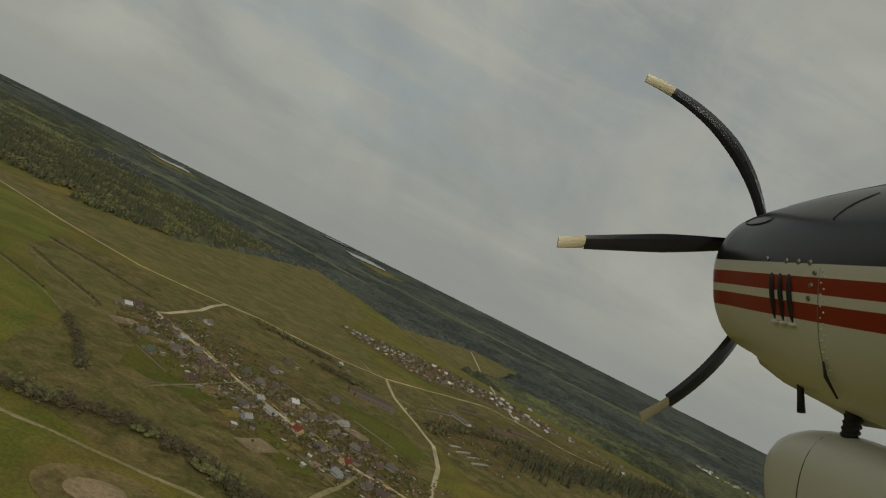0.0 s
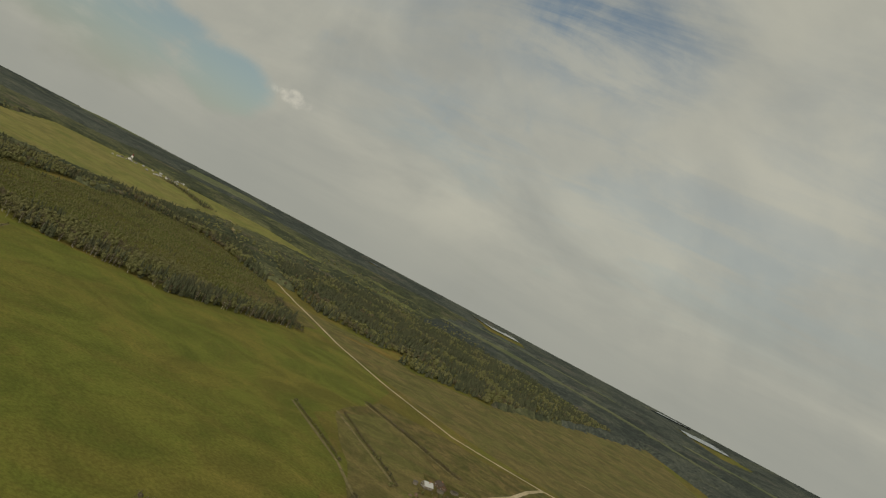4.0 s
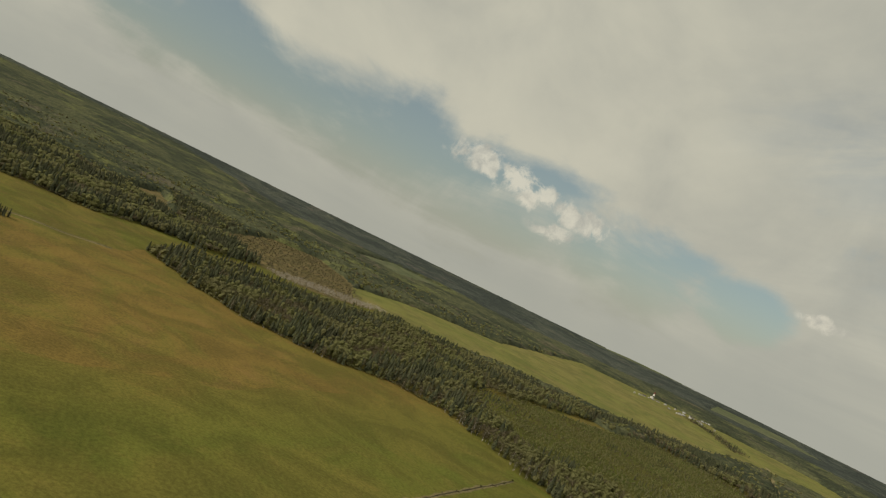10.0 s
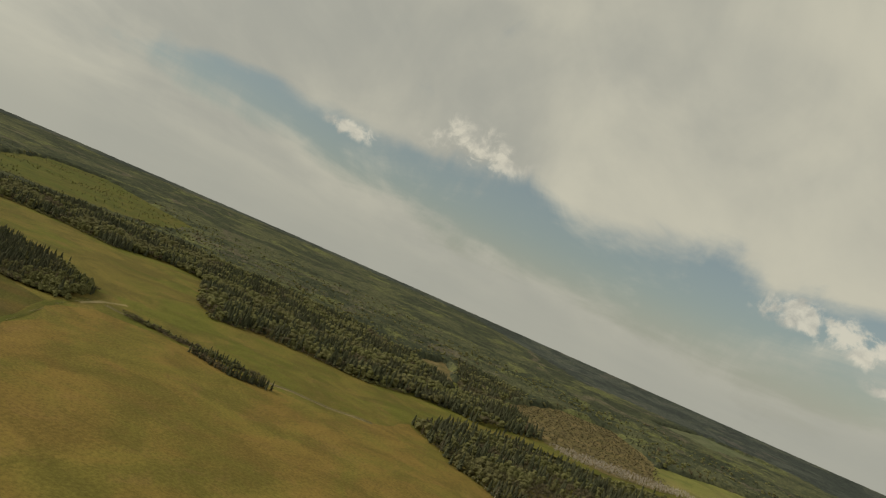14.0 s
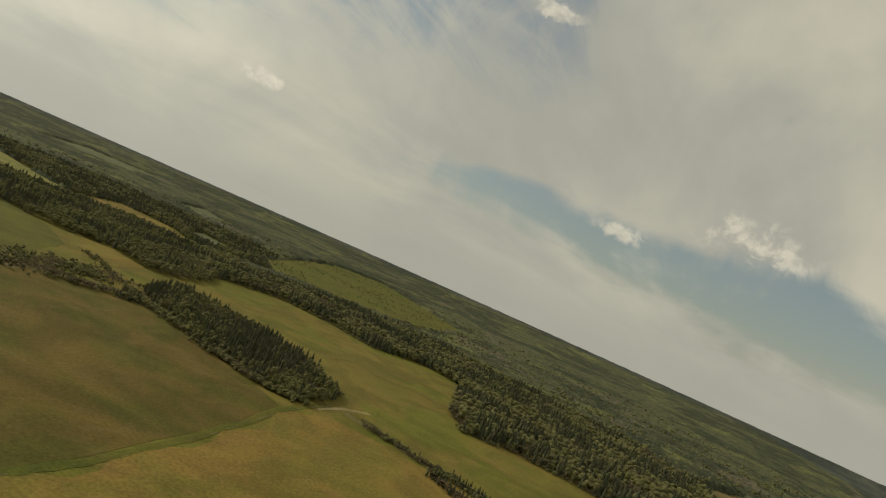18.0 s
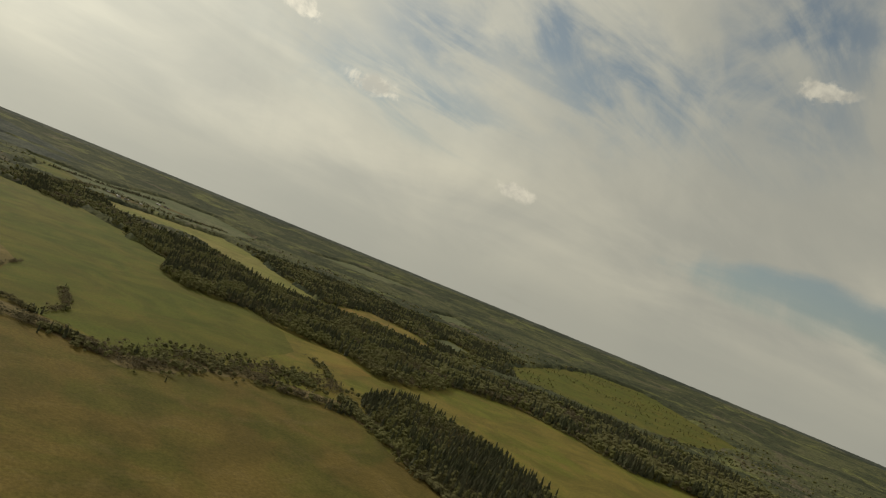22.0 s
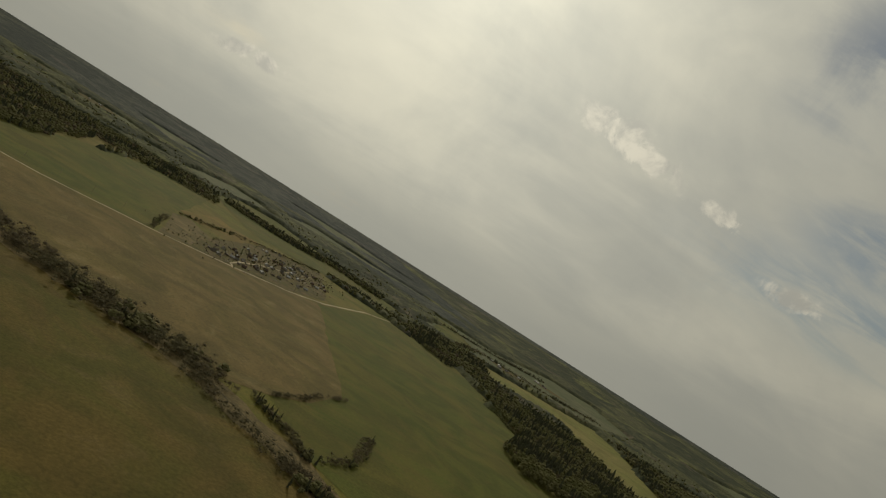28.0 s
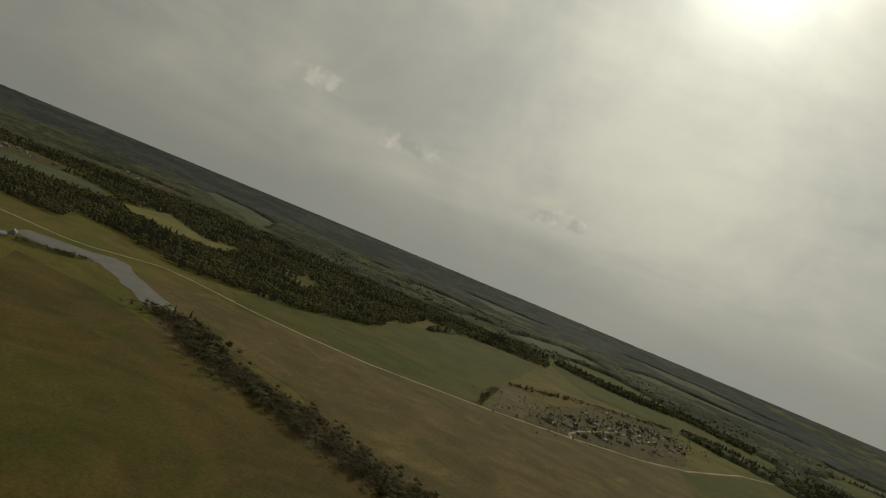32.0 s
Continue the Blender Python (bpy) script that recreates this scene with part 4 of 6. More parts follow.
wood("notch_wood", [(-1490, 390), (-1470, 480), (-1500, 520), (-1600, 625), (-1900, 575), (-2250, 700), (-2400, 500), (-1690, 455)], "the wood round the clearing", -0.04, 0.05, 9.5, 17, True)
wood("south_wood", [(-1063, -1066), (-1067, -948), (-1128, -928), (-1182, -900), (-1190, -830), (-1215, -752), (-1262, -700), (-1242, -590), (-1300, -556), (-1400, -590), (-1480, -640), (-1560, -800), (-1690, -945), (-1700, -1150), (-1525, -1252), (-1450, -1365),
      (-1475, -1560), (-1440, -1800), (-1300, -1750), (-1160, -1600), (-1130, -1480), (-1160, -1260)], "the wood at the end of the green field", -0.14, -0.15, 9.2, 17)
wood("lane_wood", [(-1890, -1300), (-1700, -1150), (-1705, -960), (-1790, -880), (-1950, -860), (-2171, -1080), (-2500, -1220), (-2600, -1500), (-2300, -2100), (-1900, -2300), (-1860, -2165), (-1695, -1660), (-1625, -1285)], "the wood beyond the field lane", 0.02, -0.1, 13.0, 15, True)
wood("road_end_wood", [(-925, -1930), (-1130, -1830), (-1165, -1580), (-1290, -1750), (-1255, -1955), (-1330, -2340), (-1150, -2350), (-1000, -2150)], "the wood at the road's end", -0.05, 0.05, 11.0, 15, True)
wood("river_wood", [(420, -1010), (302, -1005), (188, -978), (106, -982), (66, -1015), (30, -1060), (-20, -1110), (-34, -1227), (-53, -1309), (-43, -1407), (5, -1500), (180, -1430), (364, -1345), (440, -1265), (560, -1260), (700, -1330), (860, -1100), (620, -880), (400, -870), (300, -900)],
     "the wooded slope beyond the river", -0.2, 0.05, 9.5, 13, True)
wood("dark_slope", [(5, -1500), (180, -1430), (364, -1350), (519, -1561), (534, -1450), (818, -1596), (760, -1390), (1000, -1500), (1300, -1300), (1700, -1700), (1300, -2300), (400, -2300), (30, -2400), (-60, -2560), (-200, -2480), (-262, -2117), (-101, -2030), (-13, -1938), (80, -1900), (3, -1625)], "the dark woods beyond the river", -0.12, 0.08, 14.5, 13, True)
wood("strip_belt", [(-240, -2390), (-348, -2320), (-531, -2330), (-708, -2470), (-900, -2380), (-930, -2520), (-740, -2640), (-530, -2520), (-350, -2500), (-230, -2560)], "the tree belt between two far fields", -0.1, 0.1, 13, 14, True)
wood("road_end_belt", [(-660, -2060), (-760, -2050), (-860, -2020), (-925, -1930), (-1000, -1780), (-1060, -1700), (-1130, -1830), (-1000, -2000), (-900, -2110), (-720, -2150)], "the tree belt behind the hamlet", -0.12, 0.15, 10, 11, True)


def hedge(name, line, wide, what, gap_=4.2, high=7.0, dark=-0.4, bare=0.2):
    """A belt of bushes and small trees along a line."""
    pts = wavy(line, False, gap_, 2.0)
    x, y = np.array(pts).T
    x, y = (np.repeat(c, 6) + rng.normal(0, wide / 2, 6 * len(c)) for c in (x, y))
    n = patchy(x, y, 40, 4.4) + rng.normal(0, 0.2, len(x))
    h = high * rng.uniform(0.45, 1.25, len(x))
    dk, br = n + dark > 0.1, n - bare < 0.0
    for at, kinds, mat, word in ((dk, SPRUCES, NEEDLE, "dark young spruces"), (~dk & br, BARES, TWIG, "brown leafless bushes"), (~dk & ~br, BUSHES, LEAF, "green bushes")):
        grow(name, f"{word} {what}", kinds, mat, x[at], y[at], h[at] * (1.5 if kinds is SPRUCES else 1.0), h[at] * 1.75 * (0.7 if kinds is SPRUCES else 1.0), "bushes")


hedge("stream_hedge", [(-140, -688), (-200, -678), (-258, -632), (-345, -618), (-411, -608), (-470, -604), (-530, -600), (-596, -600), (-650, -590)], 29, "along the stream", 2.2, 10, -0.6, 0.35)
hedge("stream_hedge", [(-745, -508), (-775, -488), (-800, -455)], 12, "along the stream", 3.2, 8, -0.5, 0.2)
hedge("field_trees", [(-2050, 2780), (-1760, 2620), (-1480, 2330)], 40, "beside the far village", 12, 10, -0.1, 0.1)
hedge("valley_hedge", [(-1200, -2420), (-1450, -2780), (-1800, -2720), (-2100, -2850)], 34, "in the open valley", 11, 9, -0.1, 0.1)
hedge("valley_hedge", [(-1330, -3050), (-1600, -3100), (-2000, -3350)], 34, "in the open valley", 11, 9, 0.0, 0.1)
hedge("stream_hedge", [(-640, -572), (-700, -532), (-745, -500)], 13, "along the stream", 5, 6.5, -0.5, 0.15)
hedge("stream_hedge", [(-690, -608), (-730, -575), (-756, -540)], 6, "beside the stream meadow", 4, 6, -0.5, 0.4)
hedge("stream_hedge", [(-770, -500), (-795, -470), (-820, -440), (-850, -450)], 20, "at the bend of the stream", 5, 6.5, -0.4, 0.0)
hedge("stream_hedge", [(-830, -455), (-905, -495), (-980, -508), (-1050, -505), (-1100, -480)], 44, "along the stream", 2.3, 7.0, -0.45, 0.02)
hedge("stream_hedge", [(-960, -460), (-1000, -436), (-1030, -412), (-1055, -395)], 16, "in front of the stream", 3.5, 8, -0.1, 0.0)
hedge("stream_hedge", [(-1040, -500), (-1100, -490), (-1128, -560), (-1142, -620)], 12, "under the wood", 7, 5, -0.5, -0.1)
hedge("stream_hedge", [(-1075, -440), (-1062, -390), (-1050, -300), (-1032, -235), (-1028, -170), (-1046, -112)], 10, "in front of the copse", 3.0, 7.5, -0.7, -0.05)
hedge("field_hedge", [(-703, -645), (-730, -690), (-748, -735)], 4.5, "between tan and green field", 4.5, 4.5, -0.6, 0.5)
hedge("field_hedge", [(-762, -755), (-778, -782)], 5, "at the end of the row", 4.5, 4.5, -0.6, 0.5)
hedge("field_hedge", [(-770, -560), (-800, -610), (-808, -650), (-812, -690)], 7, "on the field bank", 4.5, 5, -0.6, 0.4)
hedge("brook_hedge", [(-1098, -45), (-1100, 20), (-1100, 60), (-1100, 100), (-1104, 150)], 9, "along the brook", 3.6, 6, -0.45, 0.3)
hedge("brook_hedge", [(-1072, 62), (-1056, 118), (-1072, 165)], 5, "by the brook", 4.0, 8, 0.15, 0.2)
hedge("pond_hedge", [(-175, 380), (-92, 372), (-53, 374), (-12, 376), (15, 362), (41, 340), (70, 300), (110, 250)], 12, "in the hollow beside the village", 3.2, 8, -0.7, 0.35)
hedge("ditch_hedge", [(-128, 560), (-105, 515), (-76, 449)], 5, "along the old ditch", 4, 6, -0.6, 0.5)
hedge("ditch_hedge", [(-225, 740), (-117, 637)], 2.2, "along the old ditch", 4.5, 3, -0.6, 0.5)
hedge("ditch_hedge", [(-234, 828), (-152, 797), (-83, 764)], 4, "along the old ditch", 4.0, 4, -0.6, 0.5)
hedge("ditch_hedge", [(-262, 684), (-169, 612)], 2.0, "along the old ditch", 5, 3, -0.6, 0.5)
hedge("field_ditch_hedge", [*[(a, b) for a, b in FIELD_DITCH]], 2.0, "in the straight ditch", 22, 2.2, -0.8, 0.3)
hedge("village_hedge", [(60, 900), (120, 880), (180, 860)], 14, "between village and road", 4, 7, -0.6, 0.3)
hedge("village_hedge", [(140, 800), (180, 790), (215, 780)], 18, "beside the barns", 4, 8, -0.5, 0.3)
hedge("village_hedge", [(290, 700), (340, 760), (420, 800), (520, 830)], 18, "behind the sheds", 4, 8, -0.4, 0.2)
hedge("east_trees", [(420, 700), (500, 740), (620, 800), (760, 880), (900, 960)], 45, "on the rough ground", 3.0, 11, 0.12, 0.1)
hedge("river_hedge", [(45, -740), (50, -700), (70, -670)], 9, "on the river bank", 4, 6, -0.5, 0.3)
hedge("hamlet_hedge", [(-395, -1085), (-370, -1180), (-350, -1300)], 8, "at the hamlet's edge", 9, 5, -0.6, 0.4)
hedge("hamlet_hedge", [(-340, -1430), (-450, -1700), (-650, -2010)], 14, "behind the hamlet", 13, 7, -0.5, 0.1)
hedge("road_hedge", [(-430, 1000), (-500, 1090), (-560, 1170)], 12, "where the road leaves the wood", 4, 6, -0.5, 0.4)

# dead standing birches beside the felled ground
dx, dy = sown([(-1560, 620), (-1640, 800), (-1690, 960), (-1640, 975), (-1560, 830), (-1500, 650)], 7)
grow("dead_birches", "pale dead birches beside the felled ground", BARES, DEAD, dx, dy, rng.uniform(8, 14, len(dx)), rng.uniform(5, 8, len(dx)))

sx, sy = sown([(-1920, 590), (-2380, 860), (-2410, 1020), (-2110, 1010), (-1690, 930), (-1540, 740), (-1600, 640)], 13)
grow("scrub", "thin brown leafless scrub on felled ground", BARES_LOW, TWIG, sx, sy, rng.uniform(3, 6, len(sx)), rng.uniform(7, 12, len(sx)), "scrub")

# far woods: everything beyond the near fields that is not open ground
FIELDS_OPEN = [
    [(-8465, 7799), (-9845, 10704), (-12077, 15570), (-10300, 15000), (-8300, 10300)], [(-3600, 5200), (-2900, 6400), (-4700, 9000), (-5400, 8200)],
    [(-420, -1400), (-430, -1930), (-300, -2180), (-200, -2480), (0, -2080), (-100, -1300)], VALLEY, WOOD_STRIP, *FAR_STRIPS, *CLEARED[5:],
    [(-1640, 945), (-1720, 890), (-1990, 1000), (-2180, 1340), (-2130, 1664), (-2300, 1900), (-2900, 2800), (-2440, 3120), (-1989, 3100), (-1564, 3100), (-1141, 2751), (-904, 2530), (-1124, 2400), (-1280, 2150), (-1300, 2010), (-1255, 1640), (-1315, 1445), (-1490, 1240), (-1505, 1050)],
    [(-900, 3300), (-160, 3750), (450, 3300), (1100, 2500), (700, 2700), (200, 3100), (-300, 3150)],
    [(460, 1700), (900, 2110), (1090, 2080), (760, 1549), (560, 1420)],
    [(-390, 1270), (-275, 1210), (-135, 1345), (30, 1690), (330, 2300), (500, 1800), (620, 1400), (900, 1150), (1100, 900), (900, 700), (700, 0), (700, -600), (0, 0), (-700, 1100)],
    [(-1920, 580), (-2400, 850), (-2430, 1040), (-2100, 1030), (-1640, 930), (-1520, 740), (-1590, 630)],
    [(-1990, 320), (-2300, 470), (-1690, 450), (-1460, 340)],
    [(-300, -2180), (-430, -1930), (-660, -2040), (-900, -2100), (-1000, -2350), (-700, -2700), (-400, -3000), (-215, -2860), (-190, -2450)],
    LANE,
    [(-330, -1420), (-240, -2100), (-50, -2080), (0, -1600), (-200, -1300)], [(-320, -1300), (-400, -1100), (-700, -1450), (-920, -1900), (-660, -2040), (-430, -1930)],
    [(-690, -1400), (-820, -1740), (-900, -1890), (-1100, -1750), (-1160, -1500), (-1000, -1200)],
    [(1300, 1200), (1900, 1500), (2100, 1300), (1500, 1050)], [(900, -900), (1300, -1300), (1000, -1500), (840, -1420)], [(-3600, 1900), (-4600, 2900), (-4900, 2500), (-3900, 1700)],
    [(0, -800), (900, -850), (860, -1100), (1000, -1500), (1700, -1700), (1300, -2300), (400, -2200), (-20, -2050), (0, -1500)],
    BOG,
    [(-600, 4800), (800, 4600), (600, 5200), (-500, 5400)], [(200, -3300), (900, -2900), (600, -3600)],
    [(1500, 2600), (2400, 2300), (2600, 2700), (1700, 2950)],
    [(1860, 7400), (2060, 6300), (2250, 6500), (2050, 7600)],
]
for poly in LAKES:
    cx, cy = (sum(c) / len(poly) for c in zip(*poly))
    FIELDS_OPEN.append([(cx + (x - cx) * 1.25 - cx * 0.08, cy + (y - cy) * 1.25 - cy * 0.08) for x, y in poly])
fr = 1400.0 * (1 + 1 / 175.0) ** np.arange(203)
fr = fr[fr < 4430]
SECTORS = 1100
turn_ = np.arange(SECTORS) * math.tau / SECTORS
rr, aa = np.meshgrid(fr, turn_, indexing="ij")
rr = rr * (1 + rng.uniform(-0.35, 0.35, rr.shape) / 175.0)
aa = aa + rng.uniform(-0.35, 0.35, aa.shape) * math.tau / SECTORS
dd = np.interp(rr, _r, _d)
fx, fy = HUB[0] + dd * np.cos(aa), HUB[1] + dd * np.sin(aa)
keep = dd > 1560 + 120 * np.sin(3 * aa)
for poly in FIELDS_OPEN:
    keep &= ~inside(wavy(poly, True, 60, 12), fx, fy)
for poly in WOODED:
    keep &= ~inside(poly, fx, fy)
tall = patchy(fx.ravel(), fy.ravel(), 300, 2.2).reshape(fx.shape)
high = np.where(keep, 11 + (5 * tall + rng.uniform(-3.0, 3.0, fx.shape)) * np.interp(rr, (2600, 3900), (1.0, 0.12)), -1.0)
cv = spot(fx, fy, high).reshape(-1, 3)
n0, n1 = np.meshgrid(np.arange(len(fr) - 1), np.arange(SECTORS), indexing="ij")
n2 = (n1 + 1) % SECTORS
quads = np.stack([n0 * SECTORS + n1, (n0 + 1) * SECTORS + n1, (n0 + 1) * SECTORS + n2, n0 * SECTORS + n2], -1).reshape(-1, 4)
flat_keep = keep.ravel()
quads = quads[flat_keep[quads].any(1)]
# beyond these distances the forest takes the colours with painted haze
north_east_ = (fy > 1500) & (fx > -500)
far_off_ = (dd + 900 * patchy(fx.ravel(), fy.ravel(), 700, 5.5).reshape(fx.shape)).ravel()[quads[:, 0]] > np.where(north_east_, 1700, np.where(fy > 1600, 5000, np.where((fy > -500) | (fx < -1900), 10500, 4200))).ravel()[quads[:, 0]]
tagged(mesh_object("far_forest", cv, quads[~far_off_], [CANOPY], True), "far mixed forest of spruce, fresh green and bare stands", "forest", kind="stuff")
tagged(mesh_object("far_forest", cv, quads[far_off_], [HAZED_CANOPY], True), "dark spruce forest reaching to the horizon, haze mixed into its colour", "forest", kind="stuff")
# single tops that stand out of the far forest's nearer part
pick_ = keep & (rr < 2900) & (rng.random(rr.shape) < np.interp(rr, (1500, 2900), (0.42, 0.12))) & ((aa > radians(88)) & (aa < radians(300)))
tx, ty = fx[pick_], fy[pick_]
stand_ = patchy(tx, ty, 160, 7.7) + rng.normal(0, 0.16, len(tx))
for at, kinds, mat, word in ((stand_ > 0.16, SPRUCES_LOW, NEEDLE, "dark spruces of the far forest"), ((stand_ <= 0.16) & (stand_ > -0.24), BROADS_LOW, LEAF, "fresh green crowns of the far forest"), (stand_ <= -0.24, BARES_LOW, TWIG, "still bare crowns of the far forest")):
    grow("forest_tops", word, kinds, mat, tx[at], ty[at], rng.uniform(13, 19, at.sum()), (18 if kinds is SPRUCES_LOW else 20) * rng.uniform(0.8, 1.3, at.sum()), "trees")

hedge("edge_bushes", NEAR_EDGE[:6], 5, "along the foot of the wood", 8, 5, -0.8, 0.1)
hedge("edge_bushes", [(-1392, -672), (-1493, -634), (-1605, -575), (-1615, -440), (-1590, -305)], 8, "along the foot of the wood", 9, 6, -0.8, 0.0)
hedge("edge_bushes", [(-1672, -130), (-1388, -38), (-1318, 6), (-1368, 70), (-1388, 160), (-1390, 268), (-1445, 335)], 8, "along the foot of the wood", 9, 6, -0.8, 0.0)
hedge("edge_bushes", [(-1125, -1480), (-1155, -1260), (-1078, -1090), (-1113, -1000), (-1165, -995), (-1212, -925), (-1185, -830)], 5, "along the foot of the wood", 8, 5, -0.8, -0.1)
hedge("edge_bushes", [(-1170, -490), (-1225, -470), (-1236, -400), (-1222, -285), (-1200, -200), (-1150, -120)], 5, "along the foot of the copse", 5, 6, -0.8, 0.0)

# scattered small trees on the boggy ground
bx, by = sown(BOG, 34)
at = patchy(bx, by, 220, 6.1) + rng.normal(0, 0.12, len(bx)) > 0.2
for part_, kinds, mat, word in ((slice(0, None, 2), BUSHES, LEAF, "scattered green bushes"), (slice(1, None, 2), SPRUCES, NEEDLE, "scattered small spruces")):
    x, y = bx[at][part_], by[at][part_]
    grow("bog_trees", word + " on boggy ground", kinds, mat, x, y, rng.uniform(4, 10, len(x)), rng.uniform(6, 12, len(x)))


# ---------------- things ----------------
def part(name, bm, mat, parent, label=""):
    me = bpy.data.meshes.new(name)
    bm.to_mesh(me)
    bm.free()
    me.materials.append(mat)
    ob = new(name, me)
    ob.parent = parent
    if label:
        tagged(ob, label)
    return ob


def box(bm, lo, hi, bevel=0.0):
    m = Matrix.LocRotScale([(a + b) / 2 for a, b in zip(lo, hi)], None, [b - a for a, b in zip(lo, hi)])
    made = bmesh.ops.create_cube(bm, size=1.0, matrix=m)
    if bevel:
        bmesh.ops.bevel(bm, geom=list({e for v in made["verts"] for e in v.link_edges}), offset=bevel, segments=1, affect="EDGES")
    return bm


def boxed(lo, hi, bevel=0.0):
    return box(bmesh.new(), lo, hi, bevel)


def painted(name, a, b, rough=0.6, scale=0.8, metal=0.0):
    mt, tree, p = material(name, rough, metal)
    p.inputs["Specular IOR Level"].default_value = 0.2
    info = tree.nodes.new("ShaderNodeObjectInfo")
    v = place(tree)
    col = mixed(tree, noisy(tree, v, scale, 5.0, 0.65), (*a, 1), (*b, 1))
    hsv = tree.nodes.new("ShaderNodeHueSaturation")
    tree.links.new(ranged(tree, info.outputs["Random"], 0, 1, 0.8, 1.2, False), hsv.inputs["Value"])
    tree.links.new(col, hsv.inputs["Color"])
    tree.links.new(hsv.outputs[0], p.inputs[0])
    bumped(tree, p, noisy(tree, v, scale * 4, 3.0), 0.3, 0.05)
    return mt


WALLS = [painted("grey_boards", (0.14, 0.12, 0.095), (0.22, 0.19, 0.15)), painted("yellow_paint", (0.42, 0.33, 0.16), (0.34, 0.27, 0.13)), painted("brown_boards", (0.11, 0.07, 0.045), (0.17, 0.11, 0.07)),
         painted("white_render", (0.40, 0.38, 0.34), (0.31, 0.29, 0.26)), painted("blue_paint", (0.17, 0.20, 0.215), (0.23, 0.25, 0.26))]
ROOFS = [painted("grey_slate", (0.078, 0.069, 0.058), (0.130, 0.115, 0.096), 0.85), painted("red_metal", (0.12, 0.024, 0.02), (0.16, 0.036, 0.028), 0.6), painted("blue_grey_metal", (0.200, 0.200, 0.190), (0.270, 0.268, 0.252), 0.6),
         painted("brown_roofing", (0.058, 0.044, 0.036), (0.095, 0.070, 0.056), 0.85), painted("white_metal", (0.30, 0.30, 0.295), (0.42, 0.42, 0.41), 0.5), painted("green_metal", (0.05, 0.08, 0.06), (0.08, 0.12, 0.09), 0.6)]
ROOF_WORDS = ["grey slate", "red metal", "blue-grey metal", "brown felt", "bright metal", "green metal"]
WALL_WORDS = ["grey boarded", "yellow painted", "brown boarded", "whitewashed", "blue painted"]
GLASS, _t, _p = material("window_glass", 0.08)
_p.inputs[0].default_value = (0.03, 0.035, 0.04, 1)
BRICK = painted("chimney_brick", (0.30, 0.13, 0.08), (0.38, 0.19, 0.12), 0.9, 3.0)
TRIM = painted("white_trim", (0.66, 0.64, 0.60), (0.58, 0.56, 0.52), 0.6)
CONCRETE = painted("weathered_concrete", (0.29, 0.28, 0.255), (0.20, 0.19, 0.17), 0.9, 0.6)
TIMBER = painted("weathered_timber", (0.13, 0.11, 0.08), (0.19, 0.16, 0.12), 0.9, 2.0)


def gable(w, l, eave, ridge, over, thick):
    """Two roof slopes with overhang and thickness."""
    bm = bmesh.new()
    for s in (-1, 1):
        run = Vector((s * (w / 2 + over), 0, -(ridge - eave) * (w / 2 + over) / (w / 2)))
        top = [Vector((0, y, ridge)) for y in (-l / 2 - over, l / 2 + over)]
        lo = [v + run for v in top]
        ring = [top[0], top[1], lo[1], lo[0]]
        vs = [bm.verts.new(v) for v in ring] + [bm.verts.new(v + Vector((0, 0, -thick))) for v in ring]
        for q in ((0, 1, 2, 3), (7, 6, 5, 4), (0, 4, 5, 1), (1, 5, 6, 2), (2, 6, 7, 3), (3, 7, 4, 0)):
            bm.faces.new([vs[i] for i in q])
    bmesh.ops.recalc_face_normals(bm, faces=bm.faces[:])
    return bm


